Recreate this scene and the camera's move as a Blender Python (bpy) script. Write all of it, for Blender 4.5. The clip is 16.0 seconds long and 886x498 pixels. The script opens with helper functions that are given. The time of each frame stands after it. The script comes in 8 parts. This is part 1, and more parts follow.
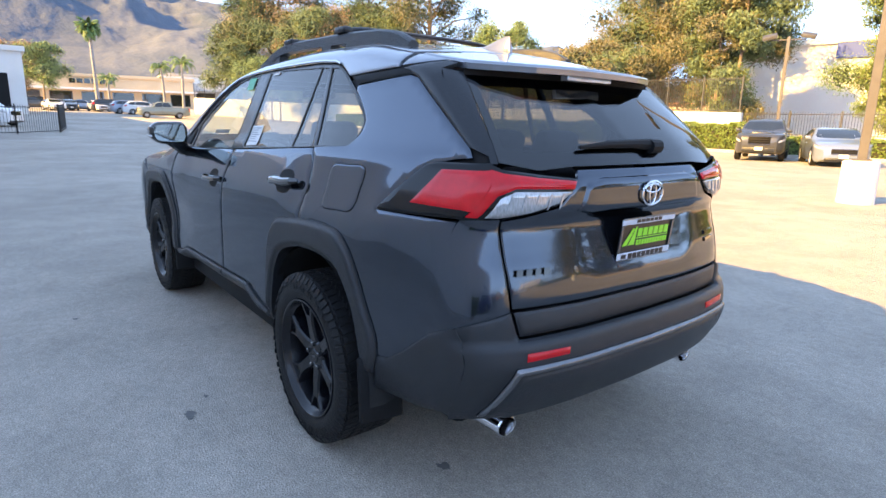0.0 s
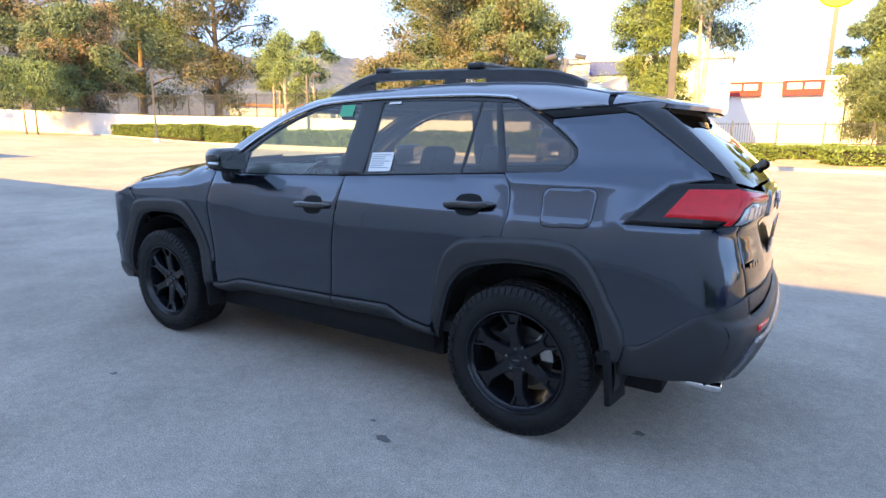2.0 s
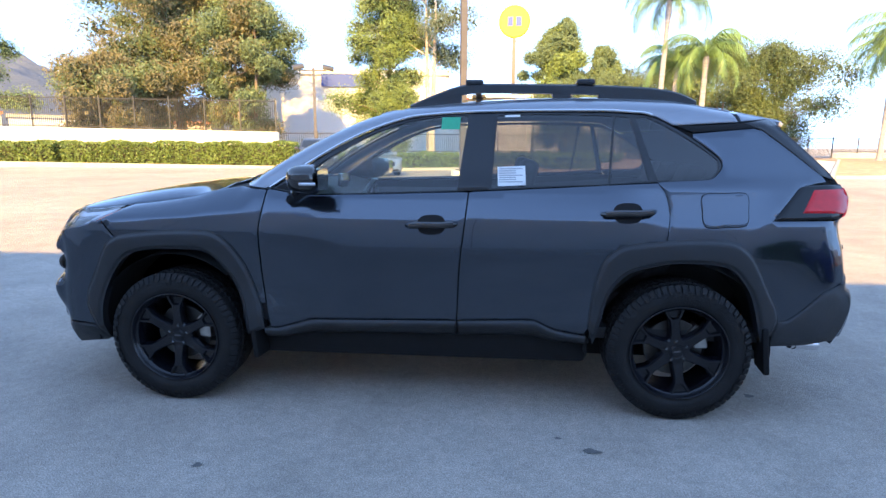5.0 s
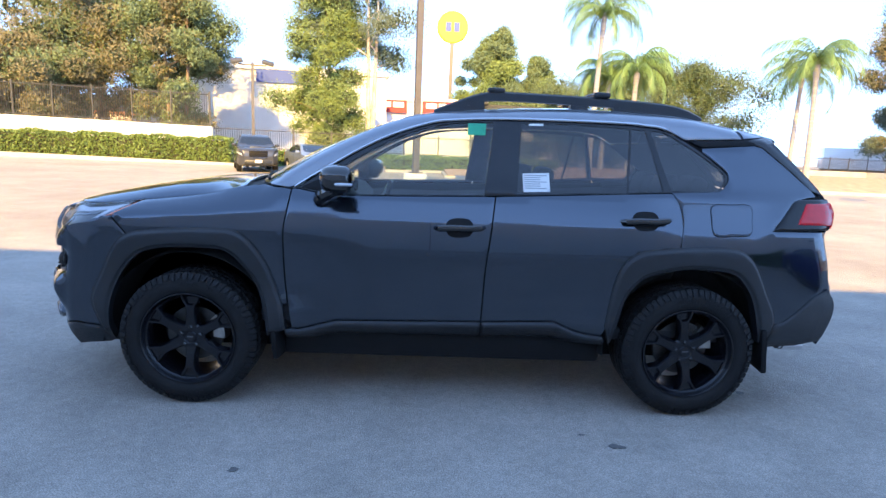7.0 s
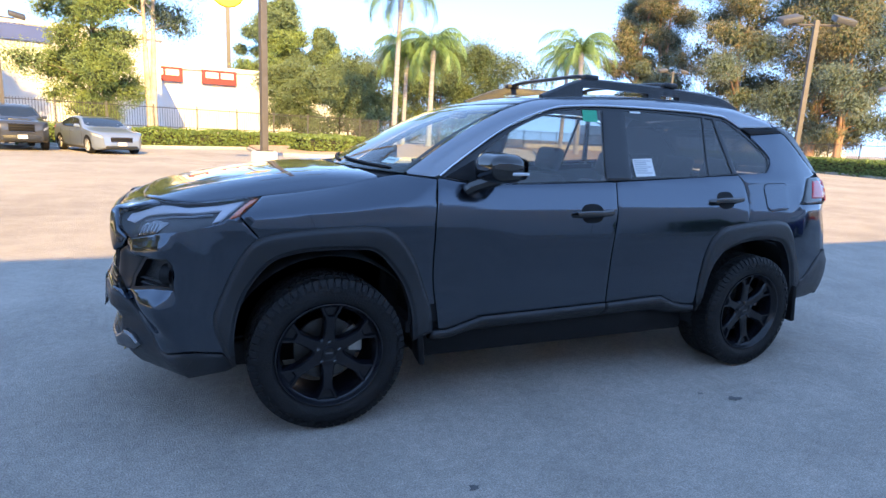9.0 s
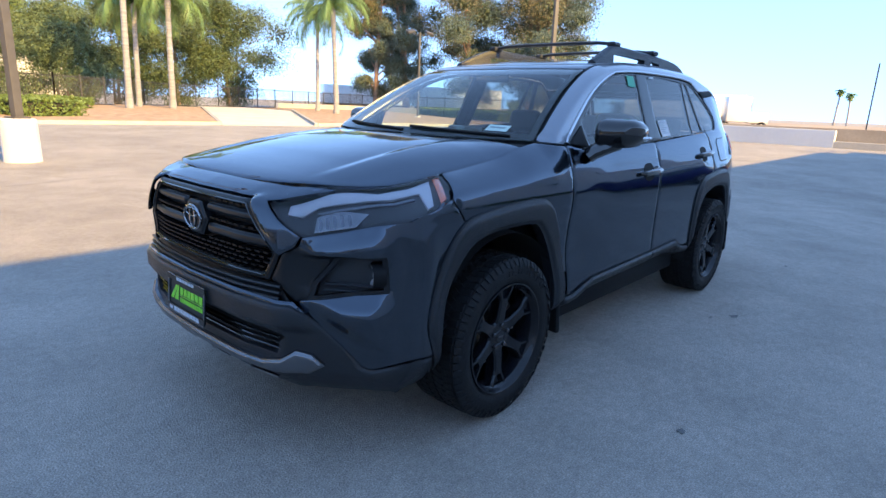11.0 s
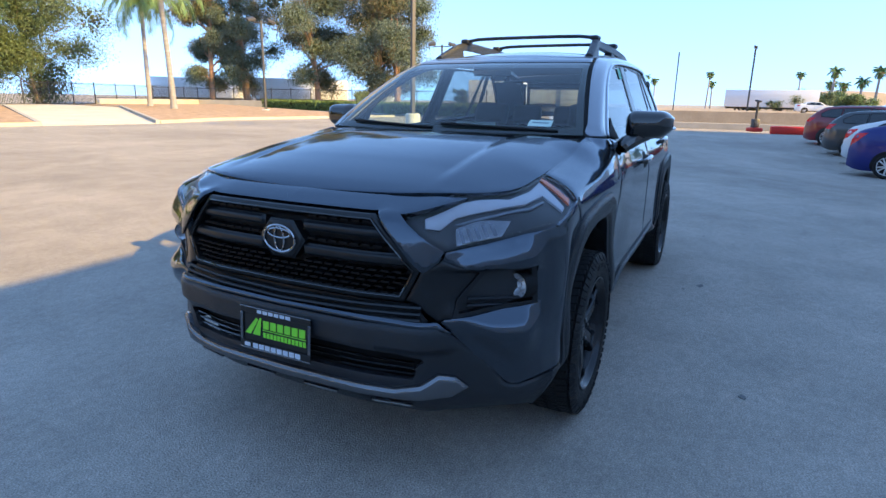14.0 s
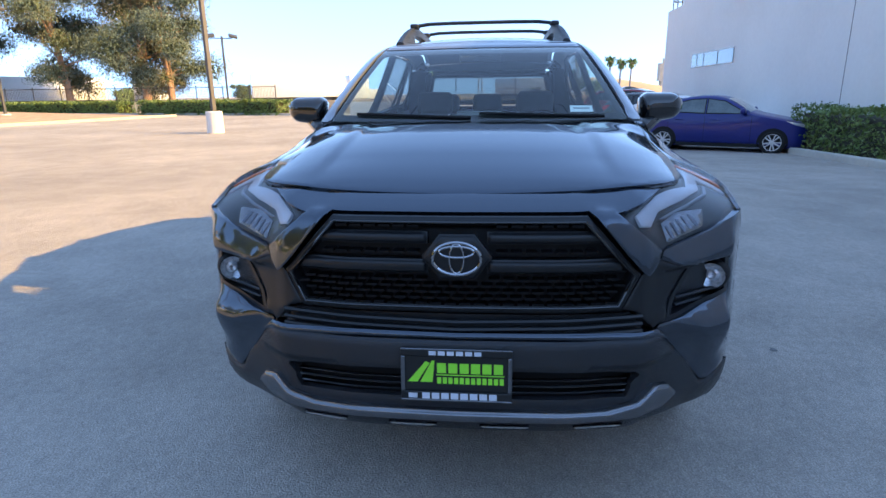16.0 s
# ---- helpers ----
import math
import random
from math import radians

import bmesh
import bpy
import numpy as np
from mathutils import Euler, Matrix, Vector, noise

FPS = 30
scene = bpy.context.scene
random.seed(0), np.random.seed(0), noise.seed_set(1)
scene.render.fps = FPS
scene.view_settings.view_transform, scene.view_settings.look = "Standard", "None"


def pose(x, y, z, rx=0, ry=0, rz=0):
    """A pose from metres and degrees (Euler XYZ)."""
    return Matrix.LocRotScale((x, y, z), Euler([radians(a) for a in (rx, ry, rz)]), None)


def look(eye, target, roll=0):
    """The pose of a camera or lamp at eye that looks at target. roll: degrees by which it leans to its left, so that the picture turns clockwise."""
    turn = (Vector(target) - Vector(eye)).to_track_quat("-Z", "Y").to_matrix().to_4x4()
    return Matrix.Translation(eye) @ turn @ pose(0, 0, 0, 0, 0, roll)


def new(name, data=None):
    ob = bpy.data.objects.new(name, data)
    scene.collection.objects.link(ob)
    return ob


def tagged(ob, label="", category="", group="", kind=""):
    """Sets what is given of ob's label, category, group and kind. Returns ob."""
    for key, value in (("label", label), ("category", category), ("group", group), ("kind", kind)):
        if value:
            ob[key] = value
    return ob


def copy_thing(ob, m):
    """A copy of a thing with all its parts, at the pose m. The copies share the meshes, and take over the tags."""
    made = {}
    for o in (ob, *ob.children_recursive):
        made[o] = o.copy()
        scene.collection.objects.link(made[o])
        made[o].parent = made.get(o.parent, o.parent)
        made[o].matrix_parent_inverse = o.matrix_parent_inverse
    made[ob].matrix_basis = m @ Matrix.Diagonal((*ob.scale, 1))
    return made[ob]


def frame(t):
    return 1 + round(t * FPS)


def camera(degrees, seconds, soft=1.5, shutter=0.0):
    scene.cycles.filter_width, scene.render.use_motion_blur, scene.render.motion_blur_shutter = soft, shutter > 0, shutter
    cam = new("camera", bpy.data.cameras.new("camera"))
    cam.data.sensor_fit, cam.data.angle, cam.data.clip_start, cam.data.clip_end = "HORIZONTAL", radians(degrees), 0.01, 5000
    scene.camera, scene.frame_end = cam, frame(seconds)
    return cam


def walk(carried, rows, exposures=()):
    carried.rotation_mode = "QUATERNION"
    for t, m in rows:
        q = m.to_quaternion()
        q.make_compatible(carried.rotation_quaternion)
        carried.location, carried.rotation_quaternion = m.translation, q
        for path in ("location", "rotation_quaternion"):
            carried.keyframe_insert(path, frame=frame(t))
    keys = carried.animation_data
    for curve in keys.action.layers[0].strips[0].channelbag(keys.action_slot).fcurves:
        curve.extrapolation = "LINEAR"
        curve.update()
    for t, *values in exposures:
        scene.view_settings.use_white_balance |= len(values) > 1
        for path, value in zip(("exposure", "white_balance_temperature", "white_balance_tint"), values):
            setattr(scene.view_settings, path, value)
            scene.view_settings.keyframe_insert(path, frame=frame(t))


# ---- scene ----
cam = camera(75.3, 16.0, soft=1.5)
PATH = [
    (0, (3.464, -1.83, 1.332), (1.917, -0.638, 0.903), 1.2),
    (0.5, (3.342, -2.19, 1.351), (1.851, -0.922, 0.939), 1.2),
    (1, (3.123, -2.543, 1.342), (1.757, -1.146, 0.916), 0.4),
    (1.5, (2.786, -2.856, 1.374), (1.574, -1.318, 0.965), 0.0),
    (2, (2.392, -3.207, 1.395), (1.354, -1.542, 1.004), 0.6),
    (2.5, (1.974, -3.454, 1.386), (1.115, -1.691, 0.993), 0.4),
    (3, (1.534, -3.692, 1.364), (0.862, -1.848, 0.979), -0.6),
    (3.5, (1.145, -3.834, 1.396), (0.654, -1.931, 1.023), -0.8),
    (4, (0.811, -3.798, 1.389), (0.467, -1.86, 1.036), -0.2),
    (4.5, (0.534, -3.781, 1.399), (0.302, -1.826, 1.046), 0.0),
    (7, (-0.114, -3.858, 1.398), (-0.047, -1.888, 1.061), 2.4),
    (7.5, (-0.529, -3.809, 1.357), (-0.276, -1.855, 1.013), 2.4),
    (8, (-0.971, -3.76, 1.359), (-0.562, -1.833, 1.013), 2.1),
    (8.5, (-1.455, -3.589, 1.378), (-0.845, -1.718, 1.024), 2.2),
    (9, (-1.88, -3.378, 1.376), (-1.101, -1.577, 0.988), 2.8),
    (9.2, (-2.027, -3.291, 1.356), (-1.168, -1.526, 0.974), 3.2),
    (11.3, (-3.393, -2.045, 1.322), (-1.89, -0.823, 0.826), 1.7),
    (11.5, (-3.432, -1.935, 1.314), (-1.906, -0.742, 0.816), 1.3),
    (12, (-3.509, -1.786, 1.31), (-1.928, -0.665, 0.819), 1.2),
    (12.5, (-3.543, -1.744, 1.306), (-1.935, -0.662, 0.813), 0.5),
    (13, (-3.546, -1.741, 1.317), (-1.918, -0.689, 0.826), 1.2),
    (13.5, (-3.567, -1.666, 1.321), (-1.904, -0.667, 0.836), 1.9),
    (14, (-3.746, -1.36, 1.338), (-2.01, -0.501, 0.837), 1.0),
    (14.5, (-3.829, -1.0, 1.329), (-2.032, -0.297, 0.803), -0.0),
    (15, (-3.861, -0.665, 1.338), (-1.997, -0.142, 0.838), -0.0),
    (15.5, (-3.886, -0.326, 1.339), (-1.978, 0.001, 0.849), -0.7),
    (16, (-3.811, -0.118, 1.314), (-1.892, 0.076, 0.793), -0.8),
]
EXPOSURES = [(0.0, 2.96, 7900, 12), (2.0, 2.90, 7550, 12.5), (4.5, 2.80, 6650, 11), (9.0, 2.56, 6300, 10), (12.5, 2.13, 6100, 6), (14.5, 2.12, 6000, 5), (16.0, 2.35, 6500, 9)]
walk(cam, [(t, look(eye, target, roll)) for t, eye, target, roll in PATH], EXPOSURES)

# ---- light ----
SUN_TURN, SUN_UP = 5.0, 27.0   # degrees: the light travels towards +y, a little to +x
world = bpy.data.worlds.new("world")
scene.world = world
world.use_nodes = True
wn = world.node_tree.nodes
sky = wn.new("ShaderNodeTexSky")
sky.sky_type, sky.sun_disc = "NISHITA", False
sky.sun_elevation = radians(SUN_UP)
sky.sun_rotation = radians(180 + SUN_TURN)
sky.air_density, sky.dust_density, sky.ozone_density = 1.0, 0.10, 0.9
sky.altitude = 1200
wn["Background"].inputs["Strength"].default_value = 0.15
# a clear winter sky: the pale band at the horizon is kept low by reading the sky a little higher up
sky_co = wn.new("ShaderNodeTexCoord")
sky_lift = wn.new("ShaderNodeVectorMath")
sky_lift.operation = "ADD"
sky_lift.inputs[1].default_value = (0, 0, 0.30)
world.node_tree.links.new(sky_co.outputs["Generated"], sky_lift.inputs[0])
world.node_tree.links.new(sky_lift.outputs[0], sky.inputs["Vector"])
world.node_tree.links.new(sky.outputs[0], wn["Background"].inputs["Color"])
sun = new("sun", bpy.data.lights.new("sun", "SUN"))
sun.data.energy, sun.data.angle, sun.data.color = 2.6, radians(0.53), (1.0, 0.62, 0.17)
toward = Vector((math.sin(radians(SUN_TURN)), math.cos(radians(SUN_TURN)), -math.tan(radians(SUN_UP))))
sun.matrix_world = look((0, -40, 40), Vector((0, -40, 40)) + toward)


# ---- materials ----
def node_mat(name, base, rough=0.5, metal=0.0, vary=0.0, scale=6.0, bump=0.0, bump_scale=60.0,
             coat=0.0, spec=0.5, second=None, island=0.0, per_object=0.0, stretch=(1, 1, 1)):
    """A surface with two scales of variation: broad patches and fine grain with relief."""
    m = bpy.data.materials.new(name)
    m.use_nodes = True
    nt = m.node_tree
    b = nt.nodes["Principled BSDF"]
    b.inputs["Base Color"].default_value = (*base, 1)
    b.inputs["Roughness"].default_value = rough
    b.inputs["Metallic"].default_value = metal
    b.inputs["Specular IOR Level"].default_value = spec
    b.inputs["Coat Weight"].default_value = coat
    b.inputs["Coat Roughness"].default_value = 0.012
    b.inputs["Coat IOR"].default_value = 1.5
    if vary or bump or second or island or per_object:
        co = nt.nodes.new("ShaderNodeTexCoord")
        mp = nt.nodes.new("ShaderNodeMapping")
        mp.inputs["Scale"].default_value = stretch
        nt.links.new(co.outputs["Object"], mp.inputs["Vector"])
        if vary or second or island or per_object:
            n1 = nt.nodes.new("ShaderNodeTexNoise")
            n1.inputs["Scale"].default_value = scale
            n1.inputs["Detail"].default_value = 6
            nt.links.new(mp.outputs[0], n1.inputs["Vector"])
            n2 = nt.nodes.new("ShaderNodeTexNoise")
            n2.inputs["Scale"].default_value = scale * 14
            n2.inputs["Detail"].default_value = 3
            nt.links.new(mp.outputs[0], n2.inputs["Vector"])
            add = nt.nodes.new("ShaderNodeMath")
            add.operation = "MULTIPLY_ADD"
            add.inputs[1].default_value = 0.45
            nt.links.new(n2.outputs[0], add.inputs[0])
            nt.links.new(n1.outputs[0], add.inputs[2])
            last = add.outputs[0]
            if island or per_object:
                g = nt.nodes.new("ShaderNodeNewGeometry" if island else "ShaderNodeObjectInfo")
                a2 = nt.nodes.new("ShaderNodeMath")
                a2.operation = "MULTIPLY_ADD"
                a2.inputs[1].default_value = (island or per_object)
                nt.links.new(g.outputs["Random Per Island" if island else "Random"], a2.inputs[0])
                nt.links.new(last, a2.inputs[2])
                last = a2.outputs[0]
            r = nt.nodes.new("ShaderNodeValToRGB")
            lo = second or [c * (1 - vary) for c in base]
            hi = base if second else [min(1, c * (1 + vary)) for c in base]
            r.color_ramp.elements[0].position, r.color_ramp.elements[1].position = 0.45, 0.95 + 0.6 * (island + per_object)
            if island or per_object:
                r.color_ramp.elements[1].position = 1.0
                a2.inputs[1].default_value = (island or per_object) * 0.6
            r.color_ramp.elements[0].color = (*lo, 1)
            r.color_ramp.elements[1].color = (*hi, 1)
            nt.links.new(last, r.inputs[0])
            nt.links.new(r.outputs[0], b.inputs["Base Color"])
        if bump:
            n3 = nt.nodes.new("ShaderNodeTexNoise")
            n3.inputs["Scale"].default_value = bump_scale
            n3.inputs["Detail"].default_value = 4
            nt.links.new(mp.outputs[0], n3.inputs["Vector"])
            bp = nt.nodes.new("ShaderNodeBump")
            bp.inputs["Strength"].default_value = bump
            bp.inputs["Distance"].default_value = 0.02
            nt.links.new(n3.outputs[0], bp.inputs["Height"])
            nt.links.new(bp.outputs[0], b.inputs["Normal"])
    return m


def glass_mat(name, tint, rough=0.0, low=0.07, high=0.85):
    """Thin tinted pane: mirrors by Fresnel, lets the rest through with a tint."""
    m = bpy.data.materials.new(name)
    m.use_nodes = True
    nt = m.node_tree
    nt.nodes.remove(nt.nodes["Principled BSDF"])
    out = nt.nodes["Material Output"]
    tr = nt.nodes.new("ShaderNodeBsdfTransparent")
    tr.inputs[0].default_value = (*tint, 1)
    gl = nt.nodes.new("ShaderNodeBsdfGlossy")
    gl.inputs["Roughness"].default_value = rough
    gl.inputs[0].default_value = (1, 1, 1, 1)
    # the same mirror share from either side of the thin pane
    lw = nt.nodes.new("ShaderNodeLayerWeight")
    lw.inputs["Blend"].default_value = 0.5
    pw = nt.nodes.new("ShaderNodeMath")
    pw.operation = "POWER"
    pw.inputs[1].default_value = 5.0
    nt.links.new(lw.outputs["Facing"], pw.inputs[0])
    fr = nt.nodes.new("ShaderNodeMath")
    fr.operation = "MULTIPLY_ADD"
    fr.inputs[1].default_value, fr.inputs[2].default_value = high, low
    nt.links.new(pw.outputs[0], fr.inputs[0])
    mx = nt.nodes.new("ShaderNodeMixShader")
    nt.links.new(fr.outputs[0], mx.inputs[0])
    nt.links.new(tr.outputs[0], mx.inputs[1])
    nt.links.new(gl.outputs[0], mx.inputs[2])
    nt.links.new(mx.outputs[0], out.inputs[0])
    return m


PAINT = node_mat("grey_metallic_paint", (0.055, 0.070, 0.094), 0.15, 0.95, vary=0.10, scale=300, coat=1.0)
PAINT.node_tree.nodes["Principled BSDF"].inputs["Specular Tint"].default_value = (0.38, 0.44, 0.52, 1)
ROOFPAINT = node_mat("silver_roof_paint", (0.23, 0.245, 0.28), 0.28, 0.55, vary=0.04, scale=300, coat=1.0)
CLAD = node_mat("black_textured_plastic", (0.018, 0.020, 0.024), 0.36, 0, vary=0.12, scale=9, bump=0.25, bump_scale=900)
GLOSSBLACK = node_mat("gloss_black", (0.006, 0.006, 0.007), 0.06, 0, coat=1.0, vary=0.2, scale=5)
MATTEBLACK = node_mat("matte_black", (0.008, 0.008, 0.009), 0.65, 0, spec=0.25, vary=0.2, scale=20)
LINER = node_mat("dusty_black_liner", (0.020, 0.020, 0.021), 0.75, 0, spec=0.3, vary=0.3, scale=14)
SATINBLACK = node_mat("satin_black_plastic", (0.010, 0.011, 0.013), 0.34, 0, spec=0.42, vary=0.15, scale=12)
SMOKED = node_mat("smoked_black_lens", (0.004, 0.004, 0.005), 0.08, 0, spec=0.35, vary=0.2, scale=8)
MESHBLACK = node_mat("dull_black_mesh", (0.004, 0.004, 0.005), 0.5, 0, spec=0.2, vary=0.2, scale=20)
WHEELBLACK = node_mat("satin_black_alloy", (0.0065, 0.007, 0.010), 0.26, 0.0, vary=0.2, scale=12, spec=0.4, coat=0.15)
RUBBER = node_mat("tyre_rubber", (0.011, 0.011, 0.012), 0.56, 0, vary=0.3, scale=14, bump=0.3, bump_scale=120, spec=0.28)
CHROME = node_mat("chrome", (0.80, 0.80, 0.82), 0.08, 1.0, vary=0.03, scale=30)
SILVER = node_mat("satin_silver_trim", (0.20, 0.205, 0.22), 0.25, 0.9, vary=0.05, scale=30)
BRIGHTTRIM = node_mat("bright_window_trim", (0.62, 0.63, 0.66), 0.16, 1.0, vary=0.04, scale=30)
DARKCHROME = node_mat("dark_chrome", (0.38, 0.38, 0.40), 0.10, 1.0, vary=0.03, scale=30)
DIMMIRROR = node_mat("tinted_mirror", (0.42, 0.45, 0.44), 0.03, 1.0, vary=0.03, scale=10)
DISC = node_mat("dull_brake_disc", (0.09, 0.088, 0.085), 0.4, 0.8, vary=0.25, scale=25)
STEEL = node_mat("brake_steel", (0.45, 0.43, 0.40), 0.35, 1.0, vary=0.25, scale=25)
GLASS = glass_mat("clear_glass", (0.74, 0.80, 0.77))
PRIVACY = glass_mat("privacy_glass", (0.33, 0.34, 0.355))
SHIELD = glass_mat("windscreen_glass", (0.86, 0.96, 0.91))
REARGLASS = glass_mat("tinted_rear_glass", (0.15, 0.17, 0.18))
LENS = glass_mat("clear_lens", (0.98, 0.98, 0.99), low=0.025, high=0.45)
FINBLACK = node_mat("satin_black_pillar", (0.009, 0.010, 0.013), 0.22, 0, vary=0.15, scale=6, coat=0.0)
RED = node_mat("red_lens", (0.66, 0.005, 0.013), 0.14, 0, coat=0.35, vary=0.12, scale=30, spec=0.3)
AMBER = node_mat("amber_lens", (0.55, 0.10, 0.02), 0.10, 0, coat=1.0, vary=0.1, scale=30)
CLEARLAMP = node_mat("frosted_lamp", (0.62, 0.64, 0.68), 0.22, 0.3, coat=1.0, vary=0.2, scale=40, stretch=(1, 1, 5))
TAILCLEAR = node_mat("clear_tail_lens", (0.46, 0.465, 0.48), 0.16, 0.4, coat=1.0, vary=0.35, scale=60, stretch=(1, 4, 1))
FOGCLEAR = node_mat("clear_faceted_lamp", (0.62, 0.64, 0.68), 0.16, 0.5, vary=0.5, scale=70)
LAMPCHROME = node_mat("dim_lamp_reflector", (0.17, 0.175, 0.19), 0.18, 0.9, vary=0.3, scale=30)
LAMPBASE = node_mat("dark_lamp_bowl", (0.008, 0.009, 0.011), 0.4, 0.1, vary=0.3, scale=30)
LAMPFROST = node_mat("grey_blue_lamp_frost", (0.13, 0.14, 0.17), 0.35, 0.2, vary=0.25, scale=40)
LIGHTGUIDE = node_mat("white_light_guide", (0.38, 0.39, 0.43), 0.4, 0, coat=0.2, vary=0.04, scale=30)
CABIN = node_mat("dark_cabin_trim", (0.030, 0.030, 0.032), 0.65, 0, vary=0.25, scale=20, bump=0.2, bump_scale=300)
SEATCLOTH = node_mat("black_seat_cover", (0.026, 0.026, 0.028), 0.7, 0, vary=0.3, scale=30, bump=0.3, bump_scale=200)
HEADLINER = node_mat("grey_headliner", (0.12, 0.12, 0.12), 0.9, 0, vary=0.08, scale=20)
PAPER = node_mat("white_paper", (0.80, 0.80, 0.79), 0.6, 0, vary=0.03, scale=40)
INK = node_mat("grey_print", (0.30, 0.31, 0.34), 0.6, 0, vary=0.1, scale=60)
GREENSTICK = node_mat("green_sticker", (0.03, 0.42, 0.22), 0.4, 0, vary=0.08, scale=40)
PLATEBLACK = node_mat("plate_black", (0.010, 0.011, 0.012), 0.3, 0, vary=0.1, scale=30)
PLATEGREEN = node_mat("plate_green", (0.30, 0.80, 0.05), 0.4, 0, vary=0.05, scale=40)
PLATEWHITE = node_mat("plate_white", (0.62, 0.66, 0.74), 0.4, 0, vary=0.05, scale=40)


# ---- mesh helpers ----
def mesh_ob(name, verts, faces, mat, parent=None, label="", smooth=True, normals=None):
    me = bpy.data.meshes.new(name)
    me.from_pydata([tuple(v) for v in verts], [], [tuple(f) for f in faces])
    me.materials.append(mat)
    if smooth:
        me.polygons.foreach_set("use_smooth", [True] * len(me.polygons))
    me.update()
    if normals is not None:
        me.normals_split_custom_set_from_vertices([tuple(n) for n in normals])
    ob = new(name, me)
    if parent:
        ob.parent = parent
    if label:
        ob["label"] = label
    return ob


def part(name, bm, mat, parent=None, label="", smooth=30):
    """Link a bmesh as one mesh object; faces meeting at more than `smooth` degrees stay sharp."""
    me = bpy.data.meshes.new(name)
    bmesh.ops.recalc_face_normals(bm, faces=bm.faces[:])
    if smooth:
        for f in bm.faces:
            f.smooth = True
        for e in bm.edges:
            if len(e.link_faces) == 2 and e.calc_face_angle(0) > radians(smooth):
                e.smooth = False
    bm.to_mesh(me)
    bm.free()
    me.materials.append(mat)
    ob = new(name, me)
    if parent:
        ob.parent = parent
    if label:
        ob["label"] = label
    return ob


def empty(name, label, category, m=None, group="", kind=""):
    ob = tagged(new(name), label, category, group, kind)
    ob.empty_display_size = 0.2
    if m is not None:
        ob.matrix_world = m
    return ob


def box(bm, lo, hi, bevel=0.0, m=None, seg=2):
    """A bevelled box between two corners, put through the pose m."""
    lo, hi = Vector(lo), Vector(hi)
    r = bmesh.ops.create_cube(bm, size=1.0)
    vs = r["verts"]
    for v in vs:
        v.co = Vector([(a + b) / 2 + c * (b - a) for a, b, c in zip(lo, hi, v.co)])
    if bevel:
        es = list({e for v in vs for e in v.link_edges})
        g = bmesh.ops.bevel(bm, geom=es, offset=bevel, segments=seg, profile=0.5, affect="EDGES")
        vs = list({v for f in g["faces"] for v in f.verts} | {v for v in vs if v.is_valid})
    if m is not None:
        for v in vs:
            v.co = m @ v.co
    return vs


def tube(bm, pts, radius, sides=8, caps=True, flat=1.0):
    """A round bar along points; radius may be a list."""
    pts = [Vector(p) for p in pts]
    rad = radius if isinstance(radius, (list, tuple)) else [radius] * len(pts)
    rings = []
    up = Vector((0, 0, 1))
    for i, p in enumerate(pts):
        d = (pts[min(i + 1, len(pts) - 1)] - pts[max(i - 1, 0)]).normalized()
        ref = up if abs(d.dot(up)) < 0.95 else Vector((1, 0, 0))
        a = d.cross(ref).normalized()
        b = d.cross(a).normalized()
        rings.append([bm.verts.new(p + rad[i] * (math.cos(t) * a + flat * math.sin(t) * b))
                      for t in [2 * math.pi * k / sides for k in range(sides)]])
    for r0, r1 in zip(rings, rings[1:]):
        for k in range(sides):
            bm.faces.new((r0[k], r0[(k + 1) % sides], r1[(k + 1) % sides], r1[k]))
    if caps:
        bm.faces.new(rings[0])
        bm.faces.new(rings[-1][::-1])


def lathe(bm, profile, n, m=None, close=False, wobble=None):
    """Turn (axis position, radius) pairs round the y axis."""
    rings = []
    for k in range(n):
        t = 2 * math.pi * k / n
        ring = []
        for i, (a, r) in enumerate(profile):
            p = Vector((r * math.cos(t), a, r * math.sin(t)))
            ring.append(bm.verts.new(m @ p if m is not None else p))
        rings.append(ring)
    for k in range(n):
        a, b = rings[k], rings[(k + 1) % n]
        for i in range(len(profile) - (0 if close else 1)):
            j = (i + 1) % len(profile)
            bm.faces.new((a[i], a[j], b[j], b[i]))


def curve_table(*pairs):
    """A smooth monotone curve through (x, y) pairs, for arrays."""
    xs = np.array([p[0] for p in pairs], float)
    ys = np.array([p[1] for p in pairs], float)
    h = np.diff(xs)
    d = np.diff(ys) / h
    m = np.zeros(len(xs))
    for i in range(1, len(xs) - 1):
        if d[i - 1] * d[i] > 0:
            w1, w2 = 2 * h[i] + h[i - 1], h[i] + 2 * h[i - 1]
            m[i] = (w1 + w2) / (w1 / d[i - 1] + w2 / d[i])
    m[0], m[-1] = d[0], d[-1]

    def f(x):
        x = np.asarray(x, float)
        i = np.clip(np.searchsorted(xs, x) - 1, 0, len(h) - 1)
        t = (x - xs[i]) / h[i]
        tc = np.clip(t, 0, 1)
        t2, t3 = tc * tc, tc ** 3
        y = ((2 * t3 - 3 * t2 + 1) * ys[i] + (t3 - 2 * t2 + tc) * h[i] * m[i]
             + (-2 * t3 + 3 * t2) * ys[i + 1] + (t3 - t2) * h[i] * m[i + 1])
        y = y + np.where(t < 0, t * h[i] * m[0], 0) + np.where(t > 1, (t - 1) * h[i] * m[-1], 0)
        return y
    return f


def smooth01(t):
    t = np.clip(t, 0, 1)
    return t * t * (3 - 2 * t)


